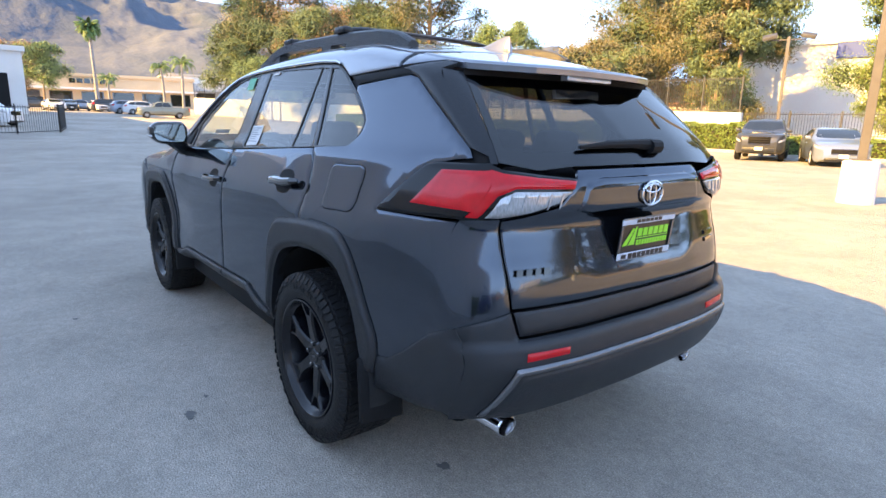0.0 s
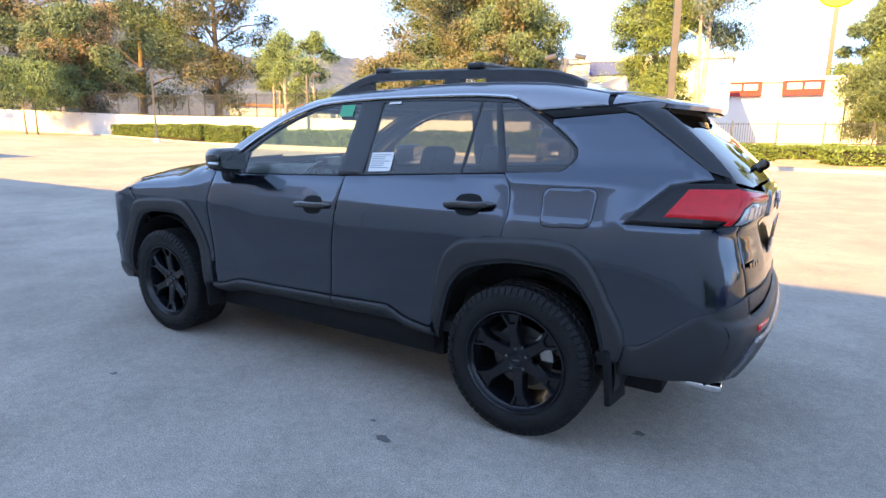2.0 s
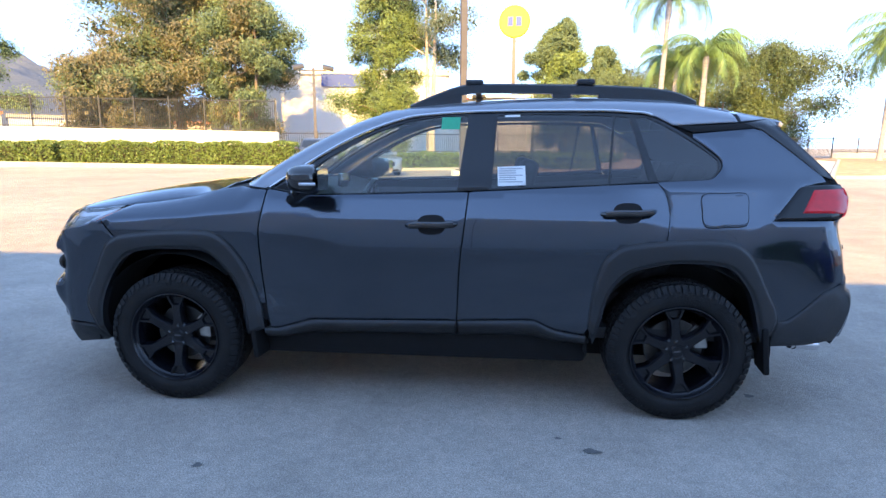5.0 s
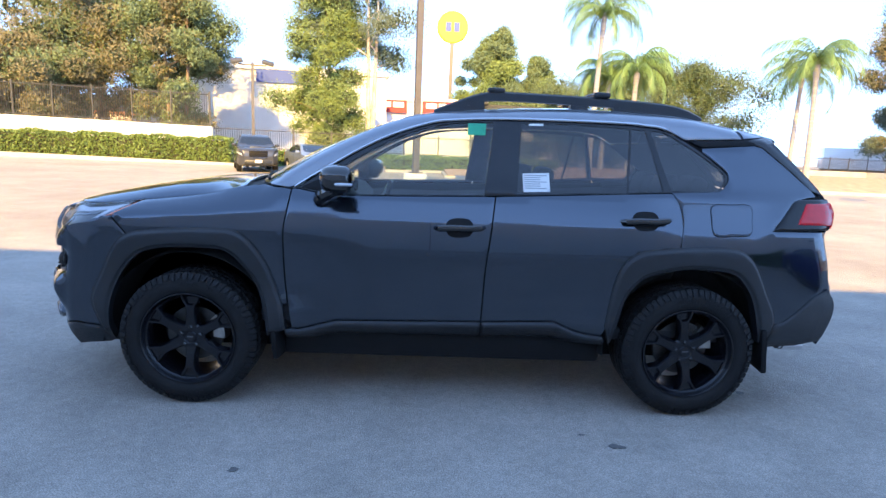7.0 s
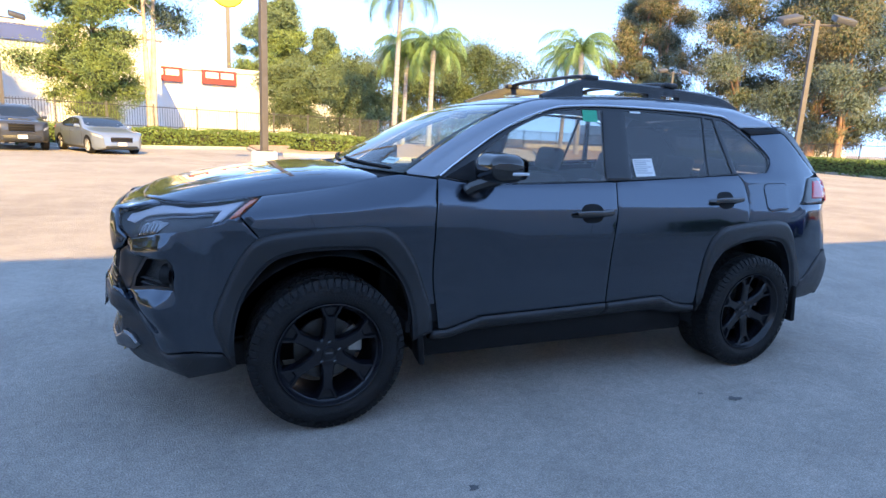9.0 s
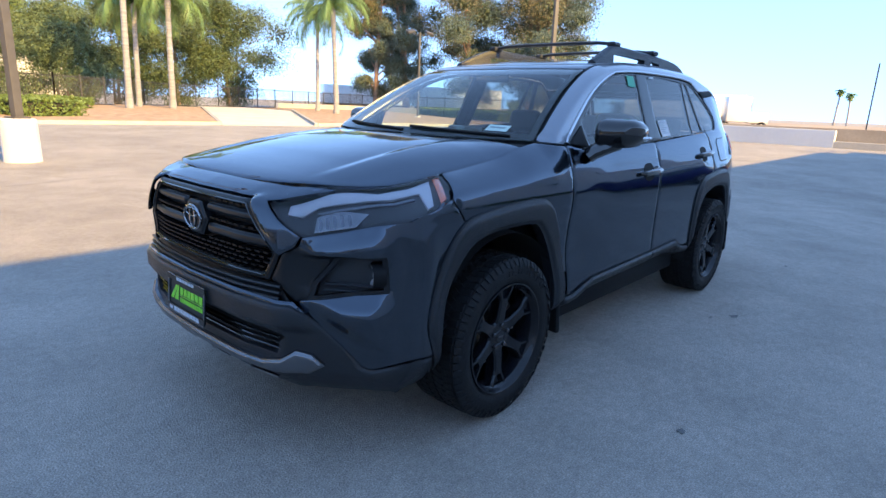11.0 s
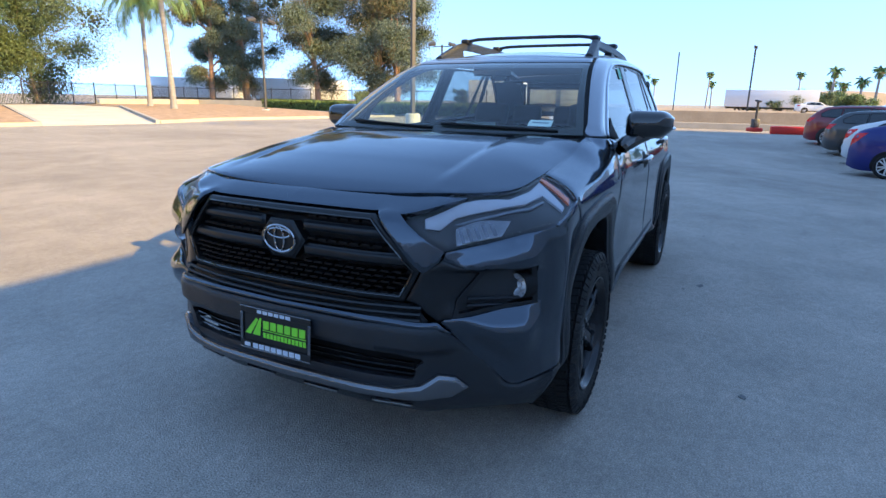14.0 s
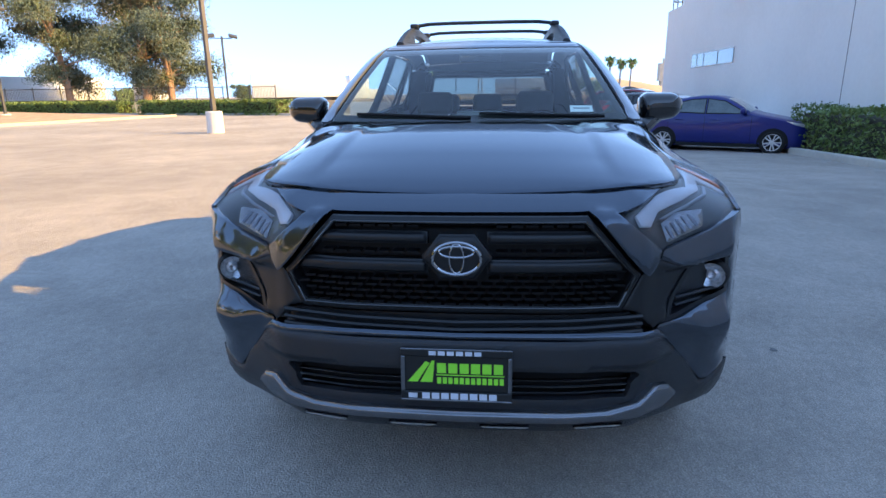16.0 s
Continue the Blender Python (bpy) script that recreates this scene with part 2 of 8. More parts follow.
def rounded(pts, closed=True, per=5, sharp=()):
    """A Catmull-Rom curve through points; indices in sharp keep their corner."""
    n = len(pts)
    out = []
    for i in range(n if closed else n - 1):
        p1, p2 = np.array(pts[i]), np.array(pts[(i + 1) % n])
        p0 = np.array(pts[i - 1]) if (closed or i > 0) and i not in sharp else 2 * p1 - p2
        p3 = np.array(pts[(i + 2) % n]) if (closed or i + 2 < n) and (i + 1) % n not in sharp else 2 * p2 - p1
        for k in range(per):
            t = k / per
            out.append(tuple(0.5 * (2 * p1 + (p2 - p0) * t + (2 * p0 - 5 * p1 + 4 * p2 - p3) * t * t
                                    + (3 * p1 - p0 - 3 * p2 + p3) * t ** 3)))
    if not closed:
        out.append(tuple(pts[-1]))
    return out


def inset(poly, d):
    """The polygon moved inwards by d."""
    p = np.array(poly, float)
    area = np.sum(p[:, 0] * np.roll(p[:, 1], -1) - np.roll(p[:, 0], -1) * p[:, 1])
    e = np.roll(p, -1, 0) - p
    ln = np.maximum(np.linalg.norm(e, axis=1, keepdims=True), 1e-9)
    e = e / ln
    nrm = np.stack([-e[:, 1], e[:, 0]], 1) * (1 if area > 0 else -1)
    a, b = np.roll(nrm, 1, 0), nrm
    s = a + b
    k = np.clip(1 / np.maximum((1 + np.sum(a * b, 1, keepdims=True)), 0.35), 0.5, 2.0)
    return [tuple(v) for v in p + s * k * d]


def dense(poly, step):
    out = []
    n = len(poly)
    for i in range(n):
        a, b = np.array(poly[i]), np.array(poly[(i + 1) % n])
        ln = np.linalg.norm(b - a)
        if ln < 1e-6:
            continue
        k = max(1, int(round(ln / step)))
        out += [tuple(a + (b - a) * j / k) for j in range(k)]
    return out


def inside(p, poly):
    q = np.array(poly)
    r = np.roll(q, -1, 0)
    x, y = p[:, 0:1], p[:, 1:2]
    c = ((q[:, 1] > y) != (r[:, 1] > y)) & (x < (r[:, 0] - q[:, 0]) * (y - q[:, 1]) / (r[:, 1] - q[:, 1] + 1e-12) + q[:, 0])
    return c.sum(1) % 2 == 1


def edge_distance(p, polys):
    d = np.full(len(p), 9.0)
    for poly in polys:
        q = np.array(poly)
        r = np.roll(q, -1, 0)
        e = r - q
        l2 = np.maximum((e * e).sum(1), 1e-12)
        for s in range(0, len(p), 4000):
            w = p[s:s + 4000, None, :] - q[None]
            t = np.clip((w * e[None]).sum(2) / l2, 0, 1)
            v = w - t[..., None] * e[None]
            d[s:s + 4000] = np.minimum(d[s:s + 4000], np.sqrt((v * v).sum(2)).min(1))
    return d


from mathutils.geometry import delaunay_2d_cdt


def panel(name, chart, poly, mat, parent, label="", holes=(), gap=0.0038, proud=0.0, bev=0.005, drop=0.002,
          depth=0.012, step=0.03, flip=False, shape=None, blend=None):
    """A sheet-metal panel: an outline in a chart's two coordinates laid on the chart's surface, with rolled edges, thickness and
    true surface normals. proud: height over the chart; bev, drop: width and depth of the rolled edge; shape(u, v): extra relief."""
    gap = 0 if blend else gap
    ol = dense(inset(poly, gap) if gap else list(poly), step)
    hs = [dense(inset(h, -0.0005), step) for h in holes]
    lines = [ol] + hs
    lo, hi = np.min(ol, 0), np.max(ol, 0)
    gx, gy = np.meshgrid(np.arange(lo[0], hi[0], step), np.arange(lo[1], hi[1], step))
    grid = np.stack([gx.ravel() + (np.round((gy.ravel() - lo[1]) / step) % 2) * step / 2, gy.ravel()], 1)
    pts = [grid]
    if bev:
        for w in (0.5, 1.0):
            ring = np.array(dense(inset(ol, bev * w), step))
            pts.append(ring)
    pts = np.concatenate(pts)
    ok = inside(pts, ol)
    for h in hs:
        ok &= ~inside(pts, h)
    pts = pts[ok]
    dd = edge_distance(pts, lines)
    keep = dd > (bev * 0.4 if bev else step * 0.3)
    g = len(pts)
    keep &= ~((np.arange(g) < ok[:len(grid)].sum()) & (dd < bev * 1.0 + step * 0.35))
    pts = pts[keep]
    allp, edges = [], []
    for ln in lines:
        s = len(allp)
        allp += [Vector(q) for q in ln]
        edges += [(s + i, s + (i + 1) % len(ln)) for i in range(len(ln))]
    nb = len(allp)
    allp += [Vector(q) for q in pts]
    vs, es, fs, _, _, _ = delaunay_2d_cdt(allp, edges, [], 0, 1e-6)
    uv = np.array([(v.x, v.y) for v in vs])
    tri = np.array([f for f in fs if len(f) == 3])
    cen = uv[tri].mean(1)
    good = inside(cen, ol)
    for h in hs:
        good &= ~inside(cen, h)
    tri = tri[good]

    def surf(q):
        p = chart(q[:, 0], q[:, 1])
        return np.stack(p, 1)

    def base_normal(q, h=0.002):
        du = surf(q + [h, 0]) - surf(q - [h, 0])
        dv = surf(q + [0, h]) - surf(q - [0, h])
        n = np.cross(du, dv)
        return n / np.linalg.norm(n, axis=1, keepdims=True)
    sgn = -1.0 if flip else 1.0

    def off(q):
        d = edge_distance(q, lines)
        d = np.where(inside(q, ol), d, -d)
        for h in hs:
            d = np.where(inside(q, h), -np.abs(d), d)
        roll = drop * (1 - smooth01(d / bev)) if bev else np.zeros(len(q))
        if blend:
            roll = roll * smooth01((corner_gap(surf(q), blend)[0] - 0.004) / 0.02)
        o = proud - roll
        if shape:
            o = o + shape(q[:, 0], q[:, 1])
        return o

    def outward(q):
        n = base_normal(q) * sgn
        if blend:
            s0, c0 = corner_gap(surf(q), blend)
            w0_ = (1 - smooth01(s0 / 0.026))[:, None]
            n = n * (1 - w0_) + c0 * w0_ * 1.15
        return n

    def full(q, n=None):
        n = outward(q) if n is None else n
        return surf(q) + n * off(q)[:, None]
    n0 = base_normal(uv) * sgn
    co = full(uv)
    h = 0.0025
    du = full(uv + [h, 0]) - full(uv - [h, 0])
    dv = full(uv + [0, h]) - full(uv - [0, h])
    nn = np.cross(du, dv) * sgn
    nn /= np.maximum(np.linalg.norm(nn, axis=1, keepdims=True), 1e-9)
    if blend:
        s_, cn = corner_gap(co, blend)
        w_ = (1 - smooth01(s_ / 0.09))[:, None]
        nn = nn * (1 - w_) + cn * w_
        nn /= np.maximum(np.linalg.norm(nn, axis=1, keepdims=True), 1e-9)
    verts, norms, faces = list(co), list(nn), []
    for f in tri:
        a, b, c = co[f[0]], co[f[1]], co[f[2]]
        if np.dot(np.cross(b - a, c - a), n0[f[0]]) < 0:
            f = f[::-1]
        faces.append(tuple(f))
    if depth:
        cnt = {}
        for f in faces:
            for i in range(3):
                cnt[(f[i], f[(i + 1) % 3])] = 1
        for (a, b) in list(cnt):
            if (b, a) not in cnt:
                k = len(verts)
                ia, ib = co[a] - n0[a] * depth, co[b] - n0[b] * depth
                sn = np.cross(co[b] - co[a], ia - co[a])
                sn = -sn / max(np.linalg.norm(sn), 1e-9)
                verts += [co[a], co[b], ib, ia]
                norms += [sn] * 4
                faces.append((k + 1, k, k + 3, k + 2))
    return mesh_ob(name, verts, faces, mat, parent, label, True, norms)

# ---- the car: body surfaces; front at -x, driver's side at -y ----
crossing = curve_table((0.28, 0.80), (0.36, 0.858), (0.42, 0.884), (0.50, 0.886), (0.56, 0.880), (0.66, 0.872), (0.80, 0.881),
                       (0.92, 0.893), (0.955, 0.893), (0.985, 0.888), (1.03, 0.876), (1.09, 0.854), (1.15, 0.825), (1.20, 0.790), (1.25, 0.768),
                       (1.35, 0.730), (1.50, 0.670), (1.60, 0.630), (1.72, 0.580))
nose_taper = curve_table((-2.3, 0.11), (-2.2, 0.065), (-2.05, 0.028), (-1.92, 0.008), (-1.8, -0.004), (-1.6, 0.0), (0, 0.0))
tail_taper = curve_table((0, 0.0), (1.25, 0.0), (1.6, 0.014), (1.8, 0.042), (2.0, 0.091), (2.1, 0.122), (2.3, 0.195))
hood_edge = curve_table((-2.15, 0.98), (-2.05, 1.00), (-1.95, 1.02), (-1.85, 1.036), (-1.75, 1.054), (-1.64, 1.074), (-1.48, 1.093), (-1.28, 1.122), (-1.11, 1.163),
                        (-1.0, 1.18), (-0.83, 1.195), (0, 1.2))
roof_edge = curve_table((-1.05, 1.13), (-0.966, 1.189), (-0.730, 1.345), (-0.482, 1.479), (-0.296, 1.557), (-0.141, 1.598), (0.014, 1.618), (0.327, 1.642),
                        (0.80, 1.657), (1.28, 1.643), (1.546, 1.602), (1.86, 1.543), (2.1, 1.50))


flank_crossing = curve_table((0.28, 0.80), (0.36, 0.858), (0.42, 0.882), (0.50, 0.889), (0.60, 0.887), (0.70, 0.887), (0.80, 0.887), (0.90, 0.885), (0.97, 0.880), (1.01, 0.873), (1.04, 0.862), (1.10, 0.839), (1.15, 0.819), (1.20, 0.798), (1.25, 0.772), (1.35, 0.730),
                    (1.50, 0.670), (1.60, 0.630), (1.72, 0.580))
quarter_crossing = curve_table((0.28, 0.80), (0.36, 0.858), (0.42, 0.882), (0.50, 0.889), (0.60, 0.888), (0.80, 0.888), (0.90, 0.886), (0.96, 0.880), (1.0, 0.869), (1.05, 0.850), (1.10, 0.832), (1.15, 0.815), (1.20, 0.799), (1.22, 0.789), (1.3, 0.75))
bumper_bulge = curve_table((0.25, 0.034), (0.40, 0.016), (0.50, 0.012), (0.58, 0.024), (0.70, 0.034), (0.80, 0.028), (0.90, 0.008), (0.95, 0.0), (1.3, 0.0))


def half_width(x, z):
    x, z = np.broadcast_arrays(np.asarray(x, float), np.asarray(z, float))
    lift = 0.984 + (x + 0.806) * 0.081 - 0.985
    hat = smooth01((z - 0.50) / 0.45) * (1 - smooth01((z - 1.05) / 0.17))
    zz = z - np.clip(lift, 0, 0.16) * hat
    w = crossing(zz)
    # doors and quarter: one soft crease, leaning in above it
    k = smooth01((x + 0.85) / 0.5)
    w = w * (1 - k) + flank_crossing(z - 0.02 * smooth01((x - 0.2) / 1.0) * (1 - smooth01((z - 1.02) / 0.2))) * k
    # rear quarter: leans in from a lower line
    k = smooth01((x - 0.98) / 0.30) * (1 - smooth01((x - 1.66) / 0.20)) * (z < 1.22)
    w = w * (1 - k) + quarter_crossing(z) * k
    # front wing: rolls over towards the bonnet
    top = hood_edge(x)
    q = np.clip((z - 0.99) / np.maximum(top - 0.99, 0.02), 0, 1.15)
    wing = np.where(z > 0.99, crossing(0.975) - (crossing(0.975) - 0.735) * q ** 2.3, w)
    k = smooth01((-0.86 - x) / 0.16)
    w = w * (1 - k) + wing * k
    # roof edge: rolls over towards the roof
    r = np.clip((z - (roof_edge(x) - 0.055)) / 0.055, 0, 1.2)
    w = w - 0.068 * r ** 2 * (1 - k)
    up = smooth01((z - 0.75) / 0.35)
    w = w - nose_taper(x) * (0.8 + 0.5 * up) + bumper_bulge(z) * smooth01((-1.74 - x) / 0.16)
    low = 0.74 + 0.26 * smooth01((z - 0.55) / 0.50)
    w = w - tail_taper(x) * low
    return w


def side(x, z):
    return x, -half_width(x, z), z


nose_line = curve_table((0.22, -2.12), (0.29, -2.20), (0.33, -2.235), (0.38, -2.262), (0.43, -2.270), (0.53, -2.280), (0.60, -2.283), (0.68, -2.270), (0.78, -2.262), (0.88, -2.266),
                        (0.96, -2.255), (0.985, -2.240), (1.005, -2.200), (1.03, -2.135), (1.06, -2.05))
nose_plan = curve_table((0, 0.0), (0.30, 0.010), (0.45, 0.036), (0.52, 0.050), (0.58, 0.090), (0.65, 0.138), (0.72, 0.187), (0.80, 0.238), (0.86, 0.296), (0.90, 0.365), (0.95, 0.50))


def front(y, z):
    return nose_line(z) + nose_plan(np.abs(y)), y, z


tail_line = curve_table((0.28, 2.15), (0.34, 2.21), (0.40, 2.265), (0.50, 2.315), (0.60, 2.338), (0.655, 2.332), (0.675, 2.305), (0.72, 2.306), (0.80, 2.302), (0.88, 2.291), (0.95, 2.274),
                        (1.02, 2.262), (1.08, 2.285), (1.13, 2.285), (1.17, 2.270), (1.20, 2.250), (1.26, 2.20), (1.36, 2.09), (1.49, 1.935), (1.58, 1.83))
tail_plan = curve_table((0, 0.0), (0.30, 0.010), (0.50, 0.038), (0.64, 0.078), (0.74, 0.145), (0.80, 0.215), (0.86, 0.33), (0.92, 0.46))


def rear(y, z):
    low = 0.74 + 0.26 * smooth01((np.asarray(z, float) - 0.55) / 0.50)
    return tail_line(z) - tail_plan(np.abs(y)) * low, y, z


def corner_front(z):
    """Where the flank meets the nose at a height."""
    y = 0.85
    for _ in range(60):
        x = float(front(y, z)[0])
        y = 0.6 * y + 0.4 * float(half_width(x, z))
    return x, y


def corner_rear(z):
    y = 0.8
    for _ in range(60):
        x = float(rear(y, z)[0])
        y = 0.6 * y + 0.4 * float(half_width(x, z))
    return x, y


hood_mid = curve_table((-2.2, 0.985), (-2.15, 1.022), (-2.1, 1.046), (-2.0, 1.076), (-1.85, 1.112), (-1.67, 1.146), (-1.45, 1.178), (-1.29, 1.191), (-1.1, 1.195))


def hood(x, y):
    e = hood_edge(x)
    a = np.abs(y)
    k = 1 - np.clip(a / 0.735, 0, 1.05) ** 4.5
    dip = 0.008 * smooth01((0.50 - a) / 0.06) * smooth01((np.asarray(x) + 2.08) / 0.25)
    return x, y, e + (hood_mid(x) - e) * k - dip + 0.008 * (1 - (a / 0.5) ** 2) * (a < 0.5) * smooth01((np.asarray(x) + 2.13) / 0.35)


def edge_width(z):
    return 0.722 - (np.asarray(z) - 1.2) * 0.40


roof_crown = curve_table((-0.4, 0.0), (-0.2, 0.014), (0.3, 0.034), (1.0, 0.040), (1.6, 0.034), (2.1, 0.02))


def roof(x, y):
    e = roof_edge(x)
    w = edge_width(e)
    return x, y, e + roof_crown(x) * (1 - (y / w) ** 2)


edge_x = curve_table((1.10, -1.09), (1.189, -0.958), (1.345, -0.724), (1.478, -0.477), (1.556, -0.292), (1.597, -0.138), (1.617, 0.017))
screen_sag = curve_table((1.1, 0.18), (1.19, 0.165), (1.45, 0.11), (1.6, 0.075))


def screen(y, z):
    w = edge_width(z)
    s = screen_sag(z)
    return edge_x(z) - s + s * (np.abs(y) / w) ** 2, y, z


def right_of(chart):
    """The same surface on the passenger's side."""
    def f(u, v):
        x, y, z = chart(u, v)
        return x, -np.asarray(y), z
    return f


def corner_table(find, other):
    """Along a corner of the body, by height: where it is and the mean of the two surfaces' normals."""
    out = []
    for z in np.linspace(0.28, 1.56, 65):
        x, y = find(z)
        h = 0.004
        ns = np.array([float(half_width(x + h, z) - half_width(x - h, z)) / (2 * h), 0, float(half_width(x, z + h) - half_width(x, z - h)) / (2 * h)])
        a = np.array([-ns[0], 1.0, -ns[2]])
        sg = 1 if other is rear else -1
        fy = float(other(y + h, z)[0] - other(y - h, z)[0]) / (2 * h)
        fz = float(other(y, z + h)[0] - other(y, z - h)[0]) / (2 * h)
        b = sg * np.array([1.0, -fy, -fz])
        m = a / np.linalg.norm(a) + b / np.linalg.norm(b)
        out.append([z, x, y, *(m / np.linalg.norm(m))])
    return np.array(out)


CORNERS = {"front": corner_table(corner_front, front), "rear": corner_table(corner_rear, rear)}


def corner_gap(p, which):
    """Distance of points to the body's corner, and the rounded normal there."""
    t = CORNERS[which]
    c = [np.interp(p[:, 2], t[:, 0], t[:, i]) for i in range(1, 6)]
    s = np.where(p[:, 1] < 0, -1.0, 1.0)
    d = np.hypot(p[:, 0] - c[0], np.abs(p[:, 1]) - c[1])
    return d, np.stack([c[2], s * c[3], c[4]], 1)

suv = empty("suv", "dark grey metallic SUV with black roof rails and black wheels", "car")

# outlines of the flank, as (x, z)
A_ARCH = [(-1.80, 0.415), (-1.841, 0.560), (-1.788, 0.713), (-1.708, 0.864), (-1.634, 0.919), (-1.534, 0.938), (-1.362, 0.953), (-1.161, 0.957), (-1.076, 0.940),
          (-1.005, 0.884), (-0.933, 0.773), (-0.876, 0.624), (-0.853, 0.548), (-0.838, 0.425)]
A_OPEN = [(-1.751, 0.330), (-1.759, 0.472), (-1.737, 0.594), (-1.688, 0.701), (-1.612, 0.794), (-1.538, 0.832), (-1.423, 0.851), (-1.222, 0.852),
          (-1.136, 0.835), (-1.064, 0.768), (-0.993, 0.665), (-0.951, 0.529), (-0.937, 0.385)]
B_ARCH = [(0.880, 0.500), (0.905, 0.700), (0.937, 0.810), (0.977, 0.866), (1.048, 0.911), (1.167, 0.930), (1.378, 0.947), (1.562, 0.941), (1.645, 0.895), (1.702, 0.820),
          (1.765, 0.697), (1.815, 0.604), (1.830, 0.535)]
B_OPEN = [(0.914, 0.385), (0.948, 0.530), (0.982, 0.657), (1.036, 0.736), (1.092, 0.778), (1.211, 0.813), (1.331, 0.829), (1.486, 0.822), (1.582, 0.794),
          (1.656, 0.709), (1.700, 0.616), (1.752, 0.420)]
SEAM_A = [(-0.817, 1.172), (-0.835, 1.044), (-0.846, 0.957), (-0.845, 0.778), (-0.838, 0.658), (-0.818, 0.505), (-0.806, 0.430)]
SEAM_B = [(0.258, 1.169), (0.236, 0.967), (0.216, 0.786), (0.210, 0.633), (0.205, 0.500)]
SEAM_C = [(1.215, 1.224), (1.255, 1.162), (1.270, 1.062), (1.259, 0.973), (1.250, 0.914)]
SILL = [(-0.806, 0.430), (-0.757, 0.430), (-0.668, 0.455), (-0.579, 0.479), (-0.549, 0.483), (0.205, 0.500), (0.566, 0.512), (0.628, 0.501), (0.724, 0.460), (0.860, 0.437)]
DLO = [(-0.804, 1.178), (-0.679, 1.157), (-0.563, 1.147), (0.202, 1.170), (0.62, 1.191), (1.213, 1.224), (1.445, 1.232), (1.520, 1.272), (1.542, 1.318), (1.510, 1.366),
       (1.37, 1.470), (1.203, 1.560), (1.095, 1.578), (0.876, 1.587), (0.32, 1.582), (0.014, 1.563), (-0.107, 1.542), (-0.286, 1.481), (-0.461, 1.396), (-0.687, 1.256)]
dlo = rounded(DLO, sharp=(0,))
arch_a, open_a = rounded(A_ARCH, False), rounded(A_OPEN, False)
arch_b, open_b = rounded(B_ARCH, False), rounded(B_OPEN, False)
seam_a, seam_b, seam_c = rounded(SEAM_A, False), rounded(SEAM_B, False), rounded(SEAM_C, False)
sill = rounded(SILL, False)
belt = rounded(DLO[:7], False)
LAMP_TIP, LAMP_LOW = (-1.625, 1.078), (-1.725, 1.008)
TAIL_TIP = (1.774, 1.040)


def nose_at(zs):
    return [(corner_front(z)[0], z) for z in zs]


def tail_at(zs):
    return [(corner_rear(z)[0], z) for z in zs]


def mirrored(half):
    """A front or rear outline from its half at y <= 0, first point and last point near the middle."""
    return half + [(-y, z) for y, z in half[::-1]]


def flip_y(poly):
    return [(-y, z) for y, z in poly][::-1]


LAMP_CORNER_LOW = 0.948


def under(line, cx):
    """The arch line drawn in towards the wheel, so that the sheet metal ends beneath the cladding."""
    return [(cx + (x - cx) * 0.955, 0.36 + (z - 0.36) * 0.955) for x, z in line]


arch_a_in, arch_b_in = under(arch_a, -1.345), under(arch_b, 1.345)
wing_top = [(x, float(hood_edge(x)) + 0.004) for x in np.linspace(-1.61, -0.98, 14)]
fender_poly = [p for p in seam_a if p[1] > 0.55] + [p for p in arch_a_in[::-1] if p[1] > 0.55 and p[0] > -1.62] + [(-1.630, 0.895)] + [(-1.652, 0.916), LAMP_LOW, LAMP_TIP] + wing_top + [(-0.90, 1.178)]
bumper_side_poly = [(-1.795, 0.420)] + [p for p in arch_a_in if p[0] < -1.64 and p[1] > 0.43] + [(-1.638, 0.893), (-1.658, 0.918), (-1.731, 1.006)] + rounded(
    [(-1.731, 1.004), (-1.83, 0.972)] + nose_at([LAMP_CORNER_LOW]), False)[1:] + nose_at(np.linspace(0.93, 0.44, 12))
door_a_poly = seam_a + [p for p in sill if -0.80 < p[0] < 0.198] + seam_b[::-1] + [p for p in belt[::-1] if -0.80 < p[0] < 0.255] + [(-0.803, 1.176)]
door_b_poly = seam_b + [p for p in sill if 0.21 < p[0] < 0.84] + [(0.862, 0.437)] + [p for p in arch_b_in if p[0] < 1.246] + seam_c[::-1] + [p for p in belt[::-1] if 0.26 < p[0] < 1.21]
quarter_low = [(1.833, 0.515), (1.880, 0.521), (1.950, 0.568), (2.060, 0.658)]
quarter_poly = seam_c + [p for p in arch_b_in if p[0] > 1.25 and p[1] > 0.54] + quarter_low + tail_at(np.linspace(0.705, 1.035, 9)) + [
    TAIL_TIP, (1.935, 1.202), (2.035, 1.222), (2.090, 1.228), (2.072, 1.252), (1.905, 1.378), (1.760, 1.484), (1.715, 1.495), (1.402, 1.468)] + [
    p for p in dlo if p[0] > 1.225 and 1.235 < p[1] < 1.462][::-1]
band_top = [(x, float(roof_edge(x)) - 0.001) for x in np.linspace(-0.95, 1.62, 130)]
band_poly = [p for p in dlo[50:] if p[0] < 1.33] + [(-0.83, 1.176), (-0.95, 1.186)] + band_top + [(1.64, 1.527), (1.326, 1.509)]
strip_poly = [(1.326, 1.507), (1.640, 1.526), (1.70, 1.524), (1.73, 1.497), (1.402, 1.472)]
fin_poly = [(1.665, 1.524), (1.80, 1.545), (1.862, 1.537)] + tail_at(np.linspace(1.515, 1.235, 10)) + [(2.060, 1.262), (1.907, 1.380), (1.762, 1.486)]
fuel_poly = rounded([(1.450, 1.168), (1.540, 1.171), (1.630, 1.173), (1.655, 1.150), (1.652, 1.090), (1.648, 1.040), (1.622, 1.014), (1.540, 1.010), (1.456, 1.007), (1.430, 1.030), (1.427, 1.090), (1.425, 1.142)], per=6)
